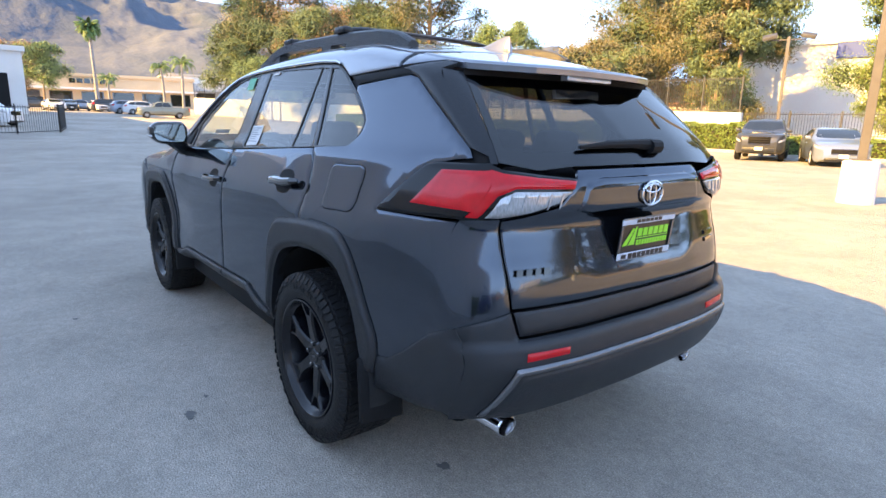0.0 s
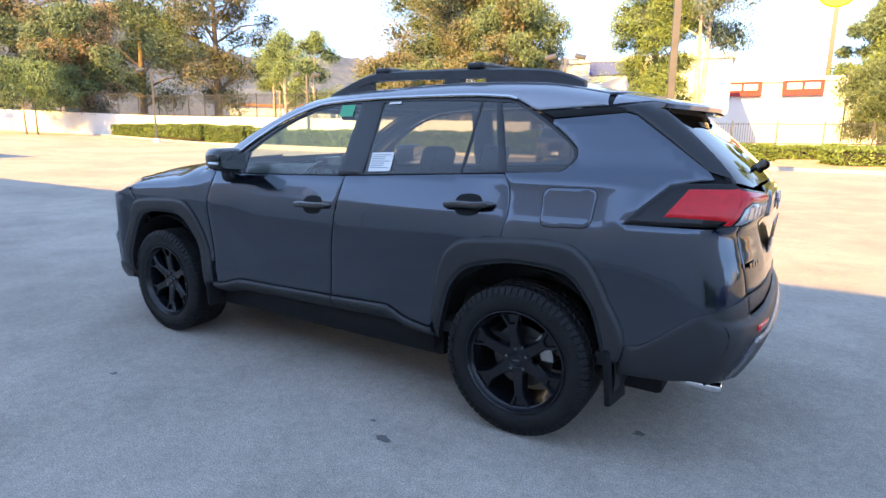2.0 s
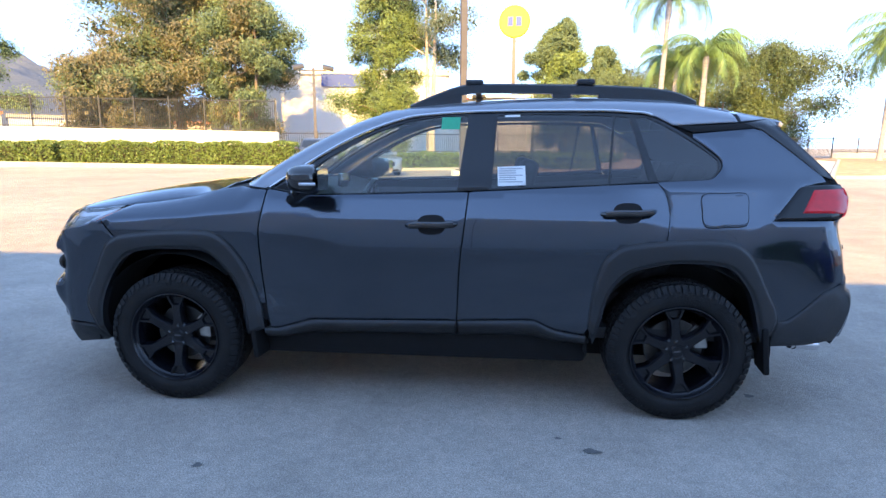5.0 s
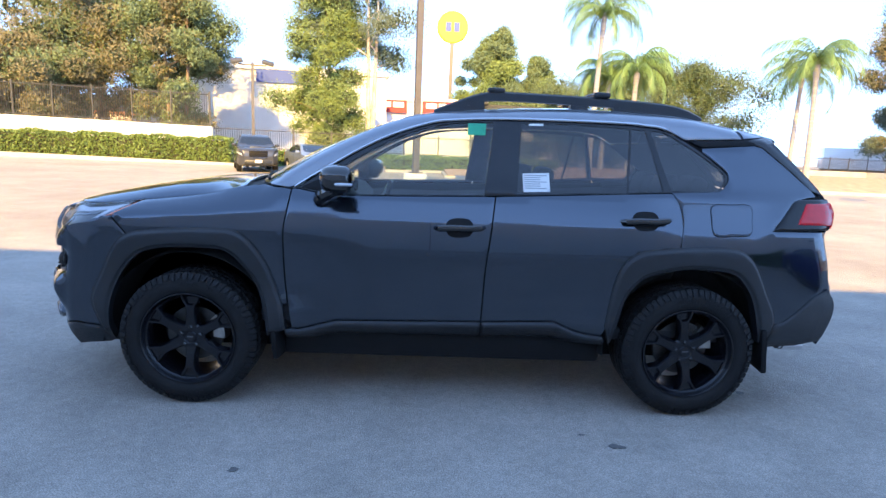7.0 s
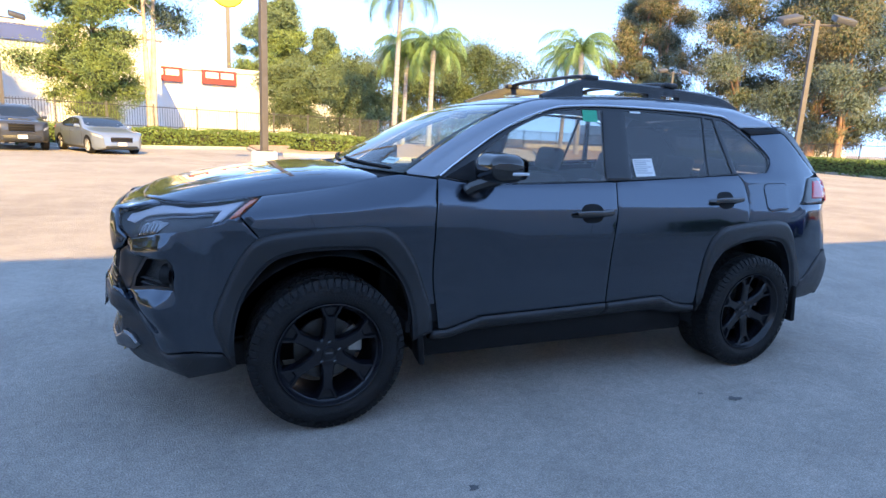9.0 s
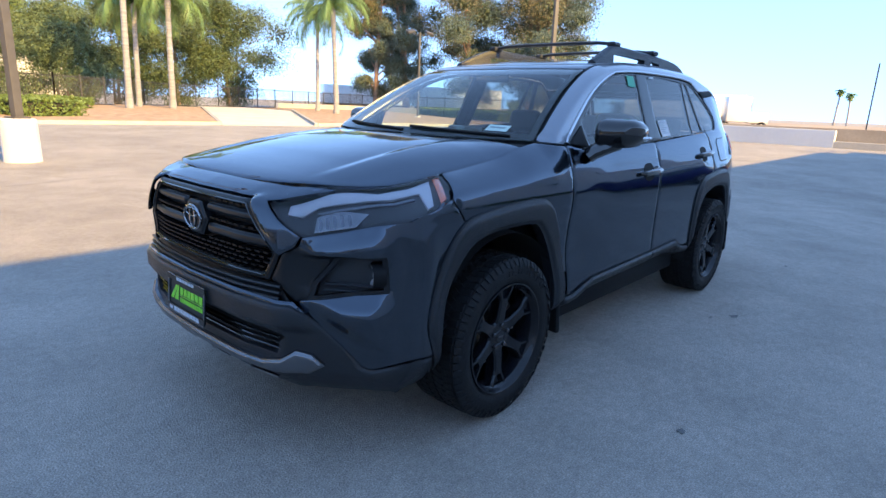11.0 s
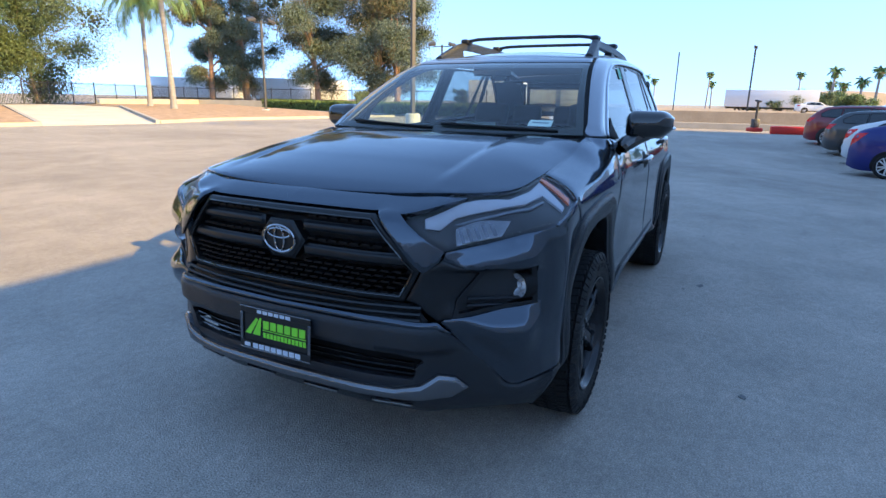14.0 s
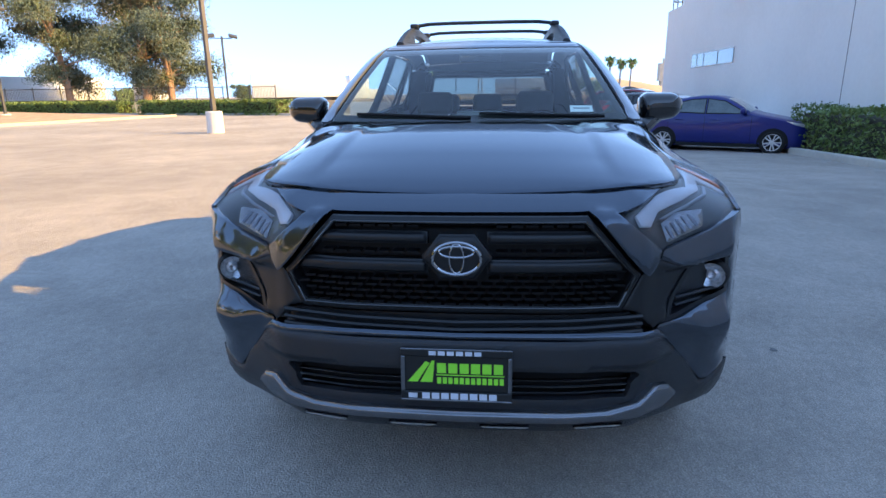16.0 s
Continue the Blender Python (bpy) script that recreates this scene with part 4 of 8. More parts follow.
for s in (-1, 1):
    def sd(pl):
        return pl if s < 0 else flip_y(pl)
    kk = dict(flip=True)
    cz = [corner_front(z) for z in np.linspace(0.945, 0.44, 12)]
    corner_poly = [(-0.5915, 0.8715), (-0.70, 0.898), (-0.80, 0.928)] + [(-y, z) for (x, y), z in zip(cz, np.linspace(0.945, 0.44, 12))] + [(-0.800, 0.404), (-0.772, 0.412), (-0.722, 0.493), (-0.620, 0.600), (-0.578, 0.640), (-0.514, 0.698), (-0.476, 0.710), (-0.526, 0.806), (-0.575, 0.836)]
    corner_poly = corner_poly[:-7] + [(-0.620, 0.600), (-0.585, 0.640), (-0.592, 0.6475), (-0.612, 0.650), (-0.66, 0.658), (-0.753, 0.681), (-0.846, 0.694), (-0.836, 0.828), (-0.705, 0.818), (-0.685, 0.808), (-0.64, 0.822), (-0.583, 0.846)]
    fog_hole = [(-0.612, 0.650), (-0.624, 0.717), (-0.685, 0.808), (-0.705, 0.818), (-0.836, 0.828), (-0.846, 0.694), (-0.753, 0.681), (-0.66, 0.658)]
    panel("bumper_cover", front, sd(corner_poly), PAINT, suv, blend="front", step=0.014, depth=0.03,
          shape=lambda y, z: front_relief(y, z), **kk)
    trim = [(-0.592, 0.648), (-0.612, 0.650), (-0.624, 0.717), (-0.685, 0.808), (-0.64, 0.822), (-0.583, 0.846), (-0.574, 0.8375), (-0.524, 0.806), (-0.474, 0.710), (-0.514, 0.698), (-0.578, 0.640)]
    panel("grille_side_trim", front, sd(trim), SATINBLACK, suv, "black trim between grille and fog lamp", gap=0.001, proud=-0.003, bev=0.004, drop=0.003, depth=0.03, step=0.014,
          shape=lambda y, z: front_relief(y, z), **kk)
    fb = panel("fog_lamp_housing", front, sd(fog_hole), CLAD, suv, "black fog lamp surround", gap=0, proud=-0.035, bev=0, depth=0, step=0.025, **kk)
    panel("housing_rim", front, sd(fog_hole), SATINBLACK, fb, holes=(inset(sd(fog_hole), 0.014),), gap=0, proud=0.0, bev=0, depth=0.045, step=0.02, **kk)
    for i, z in enumerate((0.690, 0.712)):
        bm = bmesh.new()
        tube(bm, [(float(front(y, z)[0]) - 0.0 + 0.018, s * y, z + 0.004 * (y - 0.7) * 10 * 0.3) for y in np.linspace(0.645, 0.825, 8)], 0.010, 6, flat=0.5)
        part("fin", bm, CLAD, fb)
    yl, zl = s * 0.785, 0.752
    xl = float(front(yl, zl)[0])
    bm = bmesh.new()
    lathe(bm, [(0.012, 0.001), (0.004, 0.012), (0.010, 0.020), (0.002, 0.029), (-0.004, 0.040)], 20, Matrix.Translation((xl + 0.020, yl, zl)) @ pose(0, 0, 0, 0, 0, -90 + s * 28))
    fl = part("fog_lamp", bm, FOGCLEAR, fb, "round clear fog lamp")
    bm = bmesh.new()
    lathe(bm, [(-0.004, 0.040), (-0.006, 0.042), (0.004, 0.047), (0.04, 0.048)], 20, Matrix.Translation((xl + 0.020, yl, zl)) @ pose(0, 0, 0, 0, 0, -90 + s * 28))
    part("lamp_ring", bm, MATTEBLACK, fl, "black ring")
    bm = bmesh.new()
    lathe(bm, [(-0.012, 0.001), (-0.010, 0.022), (-0.003, 0.041)], 20, Matrix.Translation((xl + 0.018, yl, zl)) @ pose(0, 0, 0, 0, 0, -90 + s * 28))
    gl = part("lens", bm, LENS, fl)
    gl.visible_shadow = False

# headlamps: one smooth wedge between bonnet, nose and wing
def lamp_outline():
    low = [front(y, z) for y, z in ((-0.456, 0.979), (-0.507, 0.944), (-0.548, 0.910), (-0.590, 0.876), (-0.645, 0.889), (-0.70, 0.903), (-0.80, 0.933))]
    low += [(corner_front(0.954)[0], -corner_front(0.954)[1], 0.954), side(-1.83, 0.979), side(-1.722, 1.012), side(-1.67, 1.045), side(-1.625, 1.078)]
    top = [hood(x, y) for x, y in ((-1.70, -0.727), (-1.78, -0.721), (-1.88, -0.704), (-1.95, -0.671), (-2.012, -0.620), (-2.055, -0.555))]
    return [np.array([float(c) for c in p]) for p in low] + [np.array([float(p[0]), float(p[1]), float(p[2]) - 0.002]) for p in top]


LAMP3 = np.array(lamp_outline())
lamp_mid = LAMP3.mean(0)
lamp_n = np.linalg.svd(LAMP3 - lamp_mid)[2][2]
lamp_n = lamp_n * np.sign(lamp_n @ np.array([-1.0, -0.5, 0.5]))
lamp_a = LAMP3[11] - LAMP3[1]
lamp_a = lamp_a - lamp_n * (lamp_a @ lamp_n)
lamp_a /= np.linalg.norm(lamp_a)
lamp_b = np.cross(lamp_n, lamp_a)
lamp_q = np.stack([(LAMP3 - lamp_mid) @ lamp_a, (LAMP3 - lamp_mid) @ lamp_b], 1)
lamp_h = (LAMP3 - lamp_mid) @ lamp_n


def spline_kernel(a, b):
    d2 = ((a[:, None] - b[None]) ** 2).sum(-1)
    return 0.5 * d2 * np.log(d2 + 1e-9)


k_n = len(lamp_q)
k_m = np.zeros((k_n + 3, k_n + 3))
k_m[:k_n, :k_n] = spline_kernel(lamp_q, lamp_q) + 2e-4 * np.eye(k_n)
k_m[:k_n, k_n:] = np.concatenate([np.ones((k_n, 1)), lamp_q], 1)
k_m[k_n:, :k_n] = k_m[:k_n, k_n:].T
lamp_w = np.linalg.solve(k_m, np.concatenate([lamp_h, np.zeros(3)]))


def lamp_chart(a, b):
    a, b = np.broadcast_arrays(np.asarray(a, float), np.asarray(b, float))
    q = np.stack([a.ravel(), b.ravel()], 1)
    h = spline_kernel(q, lamp_q) @ lamp_w[:k_n] + lamp_w[k_n] + q @ lamp_w[k_n + 1:]
    p = lamp_mid + q[:, :1] * lamp_a + q[:, 1:] * lamp_b + h[:, None] * lamp_n
    return tuple(p[:, i].reshape(a.shape) for i in range(3))


lamp_poly = [tuple(q) for q in lamp_q]
lamp_low = np.array([lamp_poly[i] for i in (1, 2, 3, 4, 5, 6, 7, 8, 9, 10, 11)])
lamp_top = np.array([lamp_poly[i] for i in (1, 0, 17, 16, 15, 14, 13, 12, 11)])


def in_lamp(pts):
    """Lamp coordinates from shares along (0 nose, 1 wing) and up (0 lower, 1 upper edge)."""
    out = []
    for s, v in pts:
        a = lamp_low[0, 0] + s * (lamp_low[-1, 0] - lamp_low[0, 0])
        lo = np.interp(a, lamp_low[:, 0], lamp_low[:, 1])
        hi = np.interp(a, lamp_top[:, 0], lamp_top[:, 1])
        out.append((a, lo + v * (hi - lo)))
    return out


for chart, flip in ((lamp_chart, False), (right_of(lamp_chart), True)):
    kk = dict(flip=flip, step=0.018)
    hl = panel("headlamp", chart, lamp_poly, LAMPBASE, suv, "swept-back headlamp with white light guide", proud=-0.020, bev=0, depth=0.02, **kk)
    w = panel("headlamp_lens", chart, lamp_poly, LENS, hl, "clear lens", gap=0.003, proud=0.003, bev=0.005, drop=0.004, depth=0, **kk)
    w.visible_shadow = False
    panel("light_guide", chart, in_lamp([(0.06, 0.52), (0.09, 0.78), (0.30, 0.82), (0.55, 0.84), (0.74, 0.87), (0.90, 0.92), (0.865, 0.62), (0.80, 0.14), (0.755, 0.13), (0.78, 0.64), (0.60, 0.66), (0.40, 0.64), (0.22, 0.60), (0.12, 0.46)]), LIGHTGUIDE, hl, "white light guide", gap=0, proud=-0.010, bev=0.003, depth=0.008, **kk)
    panel("lower_reflector", chart, in_lamp([(0.14, 0.10), (0.34, 0.08), (0.44, 0.36), (0.30, 0.46), (0.19, 0.42)]), LAMPCHROME, hl, "ribbed clear reflector", gap=0, proud=-0.014, bev=0.003, depth=0.006, **kk)
    panel("lamp_bar", chart, in_lamp([(0.20, 0.50), (0.40, 0.55), (0.60, 0.57), (0.73, 0.55), (0.73, 0.50), (0.60, 0.52), (0.40, 0.50), (0.22, 0.45)]), LAMPFROST, hl, "grey inner bar", gap=0, proud=-0.012, bev=0.002, depth=0.006, **kk)
    panel("turn_signal", chart, in_lamp([(0.85, 0.08), (0.905, 0.12), (0.985, 0.90), (0.935, 0.95)]), AMBER, hl, "amber reflector", gap=0, proud=-0.009, bev=0.003, depth=0.008, **kk)
    for i in range(5):
        a = 0.17 + 0.036 * i
        panel("reflector_rib", chart, in_lamp([(a, 0.12), (a + 0.014, 0.12), (a + 0.034, 0.34), (a + 0.022, 0.36)]), LAMPFROST, hl, "pale rib", gap=0, proud=-0.0115, bev=0, depth=0.004, flip=flip, step=0.03)
low_half = [(-0.570, 0.628), (-0.616, 0.598), (-0.718, 0.490), (-0.768, 0.408), (-0.800, 0.398)] + [(-corner_front(z)[1], z) for z in (0.428, 0.40, 0.36, 0.32, 0.300)] + [(-0.70, 0.286), (-0.50, 0.276)]
OPEN_L = rounded([(-0.50, 0.430), (-0.512, 0.475), (-0.455, 0.520), (0.455, 0.520), (0.512, 0.475), (0.50, 0.430)], per=4, sharp=(0, 5))
lb = panel("front_lower_bumper", front, mirrored(low_half), CLAD, suv, "black plastic lower bumper", blend="front", holes=(OPEN_L,), proud=0.003, bev=0.01, drop=0.008, depth=0.02, step=0.022, flip=True,
           shape=lambda y, z: 0.022 * smooth01((np.asarray(z) - 0.530) / 0.03) * smooth01((0.66 - np.abs(y)) / 0.1))
panel("lower_strip", front, [(-0.572, 0.642), (-0.614, 0.606), (-0.55, 0.619), (-0.3, 0.630), (0, 0.629), (0.3, 0.630), (0.55, 0.619), (0.614, 0.606), (0.572, 0.642), (0.3, 0.650), (0, 0.648), (-0.3, 0.650)], PAINT, suv, "painted strip under the grille", gap=0, proud=0.020, bev=0.006, drop=0.006, depth=0.03, step=0.02, flip=True)
lgr = panel("lower_grille", front, OPEN_L, MATTEBLACK, lb, "black slatted lower grille", gap=0, proud=-0.06, bev=0, depth=0, flip=True)
for z in (0.448, 0.470, 0.492):
    bm = bmesh.new()
    tube(bm, [(float(front(y, z)[0]) + 0.020, y, z) for y in np.linspace(-0.50, 0.50, 15)], 0.007, 6, flat=0.5)
    part("slat", bm, GLOSSBLACK, lgr)
skid_half = [(-0.66, 0.412), (-0.625, 0.452), (-0.575, 0.462), (-0.525, 0.422), (-0.44, 0.400), (0, 0.397)]
skid_poly = skid_half[:-1] + [(-y, z) for y, z in skid_half[:-1]][::-1] + [(0.61, 0.376), (0.45, 0.364), (-0.45, 0.364), (-0.61, 0.376)]
panel("skid_plate", front, skid_poly, SILVER, lb, "satin silver skid trim", gap=0, proud=0.030, bev=0.010, drop=0.012, depth=0.04, step=0.02, flip=True)
for y in (-0.42, -0.14, 0.14, 0.42):
    panel("slot_trim", front, [(y - 0.075, 0.346), (y - 0.062, 0.336), (y + 0.062, 0.336), (y + 0.075, 0.346)], CHROME, lb, "small bright insert", gap=0, proud=0.022, bev=0.003, depth=0.012, step=0.03, flip=True)


def licence_plate(owner_name, chart, z0, z1, proud, flip, tilt, rail=PLATEBLACK, ink=PLATEWHITE):
    """Dealer plate: black field with a green road shape, and plain bars for the lettering, in a silver frame."""
    pl = empty(owner_name, "black dealer plate with green bars in a chrome frame", "number plate")
    zc, h = (z0 + z1) / 2, (z1 - z0) / 2
    sx = -1 if flip else 1
    x0 = float(chart(0, zc)[0]) + sx * proud
    m = Matrix.Translation((x0, 0, zc)) @ pose(0, 0, 0, 90, 0, -90 if flip else 90) @ pose(0, 0, 0, tilt, 0, 0)
    # local: x to the reader's right, y up, z to the reader

    def slab(name, x1, y1, x2, y2, d, mat, owner=pl, bevel=0.0, label=""):
        bm = bmesh.new()
        box(bm, (x1, y1, d - 0.004), (x2, y2, d), bevel)
        o = part(name, bm, mat, owner, label, smooth=0)
        return o
    W = 0.160
    base = slab("plate_base", -W + 0.006, -h + 0.006, W - 0.006, h - 0.006, 0.004, PLATEBLACK)
    for n, a in (("frame_top", (-W, h - 0.022, W, h)), ("frame_bottom", (-W, -h, W, -h + 0.026)), ("frame_side", (-W, -h + 0.026, -W + 0.013, h - 0.022)), ("frame_side", (W - 0.013, -h + 0.026, W, h - 0.022))):
        slab(n, *a, 0.010, SILVER if n == "frame_side" else rail, bevel=0.003, label="silver frame" if n == "frame_side" else "lettered frame rail")
    for n, a in (("frame_edge", (-W, h - 0.003, W, h + 0.003)), ("frame_edge", (-W, -h - 0.003, W, -h + 0.003))):
        slab(n, *a, 0.012, SILVER, bevel=0.002, label="silver frame edge")
    for i in range(6):
        slab("letter_bar", -0.078 + i * 0.026, h - 0.017, -0.058 + i * 0.026, h - 0.005, 0.0115, ink)
    for i in range(8):
        slab("letter_bar", -0.098 + i * 0.0275, -h + 0.004, -0.076 + i * 0.0275, -h + 0.022, 0.0115, ink)
    slab("letter_bar", -0.138, -h + 0.006, -0.112, -h + 0.020, 0.0115, ink)
    for i in range(6):
        slab("green_bar", -0.055 + i * 0.0325, 0.004, -0.029 + i * 0.0325, 0.034, 0.006, PLATEGREEN)
    slab("green_line", -0.058, -0.003, 0.138, 0.000, 0.006, PLATEGREEN)
    for i in range(12):
        slab("green_bar", -0.055 + i * 0.0163, -0.028, -0.043 + i * 0.0163, -0.009, 0.006, PLATEGREEN)
    for q in ([(-0.140, -0.024), (-0.112, -0.024), (-0.076, 0.034), (-0.088, 0.040)], [(-0.104, -0.024), (-0.068, -0.024), (-0.062, 0.042), (-0.070, 0.042)]):
        mesh_ob("road_shape", [(x, y, 0.0062) for x, y in q], [(0, 1, 2, 3)], PLATEGREEN, pl, smooth=False)
    pl.matrix_world = m
    return pl


licence_plate("front_plate", front, 0.458, 0.612, 0.034, True, -4)

# tail
gate_half = [(-0.593, 0.676), (-0.617, 0.765), (-0.627, 0.90), (-0.630, 1.040)]
zc = np.linspace(0.710, 1.043, 8)
for s in (-1, 1):
    def sd(pl):
        return pl if s < 0 else flip_y(pl)
    panel("quarter_corner", rear, sd([(-corner_rear(z)[1], z) for z in zc] + [(-0.634, 1.043), (-0.630, 0.90), (-0.622, 0.752)]), PAINT, suv, step=0.025, blend="rear")
    lamp_rear = [(-corner_rear(z)[1], z) for z in np.linspace(1.046, 1.210, 5)] + [(-0.62, 1.196), (-0.50, 1.180), (-0.358, 1.164), (-0.40, 1.118), (-0.445, 1.085), (-0.55, 1.060), (-0.634, 1.046)]
    tl = panel("tail_lamp", rear, sd(lamp_rear), SMOKED, suv, "red and black wrap-round tail lamp", blend="rear", proud=0.006, bev=0.008, drop=0.005, depth=0.03, step=0.02)
    red = [(-corner_rear(z)[1], z) for z in np.linspace(1.055, 1.192, 4)] + [(-0.62, 1.182), (-0.50, 1.168), (-0.370, 1.156), (-0.388, 1.134), (-0.60, 1.140), (-0.655, 1.120), (-0.700, 1.055)]
    panel("red_lens", rear, sd(red), RED, tl, "red plastic lens", blend="rear", gap=0, proud=0.011, bev=0.006, drop=0.004, depth=0.006, step=0.02)
    clear = [(-0.394, 1.127), (-0.60, 1.132), (-0.645, 1.114), (-0.682, 1.056), (-0.645, 1.054), (-0.55, 1.068), (-0.445, 1.092)]
    panel("clear_lens", rear, sd(clear), TAILCLEAR, tl, "clear reversing lens", gap=0, proud=0.010, bev=0.004, drop=0.003, depth=0.005, step=0.02)
    for i in range(5):
        yy = -0.43 - 0.045 * i
        panel("lens_rib", rear, sd([(yy, 1.124), (yy - 0.006, 1.124), (yy - 0.020, 1.075), (yy - 0.014, 1.078)]), TAILCLEAR, tl, gap=0, proud=0.0125, bev=0, depth=0.002, step=0.03)
    panel("reflector", rear, sd([(-0.590, 0.606), (-0.588, 0.632), (-0.420, 0.629), (-0.424, 0.607)]), RED, suv, "red bumper reflector", gap=0, proud=0.014, bev=0.004, drop=0.003, depth=0.012, step=0.03)
    # exhaust
    bm = bmesh.new()
    lathe(bm, [(-0.12, 0.030), (0.0, 0.036), (0.004, 0.032), (-0.01, 0.029), (-0.14, 0.026), (-0.14, 0.001)], 20, Matrix.Translation((2.185, s * 0.555, 0.322)) @ pose(0, 0, 0, 0, -8, -90 - s * 4) @ Matrix.Diagonal((1.35, 1, 1, 1)))
    part("exhaust_tip", bm, CHROME, suv, "chrome exhaust tip")
gate_poly = gate_half[1:] + [(-0.56, 1.050), (-0.44, 1.078), (-0.372, 1.150), (-0.345, 1.196)]
tg = panel("tailgate", rear, mirrored(gate_poly), PAINT, suv, step=0.022,
           shape=lambda y, z: -0.006 * smooth01((0.40 - np.abs(y) - (1.03 - np.asarray(z)) * 0.25) / 0.12) * smooth01((np.asarray(z) - 0.80) / 0.12) * smooth01((1.07 - np.asarray(z)) / 0.05))
garnish = [(-0.358, 1.060), (-0.325, 1.150), (-0.26, 1.168), (0.26, 1.168), (0.325, 1.150), (0.358, 1.060), (0.30, 1.048), (-0.30, 1.048)]
gr = panel("tailgate_garnish", rear, garnish, PAINT, tg, gap=0, proud=0.010, bev=0.012, drop=0.010, depth=0.02, step=0.02)
emblem(gr, rear, 0, 1.104, 0.060, 0.042, 0.018, False)
panel("tailgate_lower_trim", rear, mirrored([(-0.588, 0.672), (-0.614, 0.760)]), CLAD, tg, "black lower tailgate trim", proud=0.004, bev=0.01, drop=0.006, depth=0.02, step=0.03)
for i in range(4):
    y = -0.600 + i * 0.032
    panel("model_badge", rear, [(y, 0.868), (y + 0.004, 0.888), (y + 0.025, 0.888), (y + 0.021, 0.868)], GLOSSBLACK, tg, "black badge bar", gap=0, proud=0.014, bev=0, depth=0.006)
for z in (0.900, 0.872):
    panel("trim_badge", rear, [(0.47, z), (0.47, z + 0.016), (0.575, z + 0.016), (0.575, z)], GLOSSBLACK, tg, "black badge bar", gap=0, proud=0.006, bev=0, depth=0.006)
sp_half = [(-0.345, 1.200), (-0.50, 1.190), (-0.625, 1.214), (-0.605, 1.30), (-0.565, 1.42), (-0.535, 1.497)]
rg = panel("rear_screen", rear, mirrored(sp_half), REARGLASS, suv, "dark tinted rear window", gap=0.003, proud=0.0, bev=0, depth=0.004, step=0.03)
rg.visible_shadow = False
for s in (-1, 1):
    back = [(-corner_rear(z)[1], z) for z in np.linspace(1.212, 1.515, 9)] + [(-0.534, 1.505), (-0.535, 1.497), (-0.565, 1.42), (-0.605, 1.30), (-0.625, 1.214)]
    panel("pillar_return", rear, back if s < 0 else flip_y(back), FINBLACK, suv, "satin black pillar beside the rear glass", gap=0, bev=0, depth=0.02, step=0.02, blend="rear")
inner = inset(mirrored([(-0.50, 1.215), (-0.625, 1.235), (-0.605, 1.30), (-0.565, 1.42), (-0.535, 1.497)]), 0.035)
panel("screen_border", rear, mirrored(sp_half), FINBLACK, rg, "black printed border", holes=(inner,), gap=0.004, proud=-0.005, bev=0, depth=0)
bm = bmesh.new()
tube(bm, [(float(rear(y, z)[0]) + 0.020, y, z) for y, z in [(-0.30, 1.262), (-0.15, 1.270), (0.0, 1.272), (0.10, 1.268)]], [0.006, 0.013, 0.016, 0.022], 8)
tube(bm, [(float(rear(0.08, 1.262)[0]) + 0.02, 0.08, 1.262), (float(rear(0.08, 1.262)[0]) + 0.02, 0.14, 1.262)], 0.026, 10)
part("rear_wiper", bm, MATTEBLACK, suv, "black rear wiper")
bump_half = [(-corner_rear(z)[1], z) for z in np.linspace(0.402, 0.716, 8)][::-1]
bump_half = [(-0.596, 0.668), (-0.622, 0.757)] + bump_half + [(-0.60, 0.385), (-0.40, 0.372)]
rb = panel("rear_bumper", rear, mirrored(bump_half), CLAD, suv, "black plastic rear bumper", blend="rear", proud=0.008, bev=0.008, drop=0.005, depth=0.03, step=0.022)
panel("bumper_trim", rear, [(-0.705, 0.425), (-0.625, 0.590), (0.625, 0.590), (0.705, 0.425), (0.685, 0.425), (0.607, 0.565), (-0.607, 0.565), (-0.685, 0.425)], SILVER, rb, "satin silver bumper trim", gap=0, proud=0.024, bev=0.006, drop=0.008, depth=0.02, step=0.02)
panel("bumper_insert", rear, [(-0.680, 0.425), (-0.604, 0.562), (0.604, 0.562), (0.680, 0.425), (0.60, 0.395), (-0.60, 0.395)], CLAD, rb, "black lower bumper insert", gap=0, proud=0.020, bev=0.01, drop=0.006, depth=0.02, step=0.03)
licence_plate("rear_plate", rear, 0.872, 1.022, 0.012, False, 6, PLATEWHITE, PLATEBLACK)

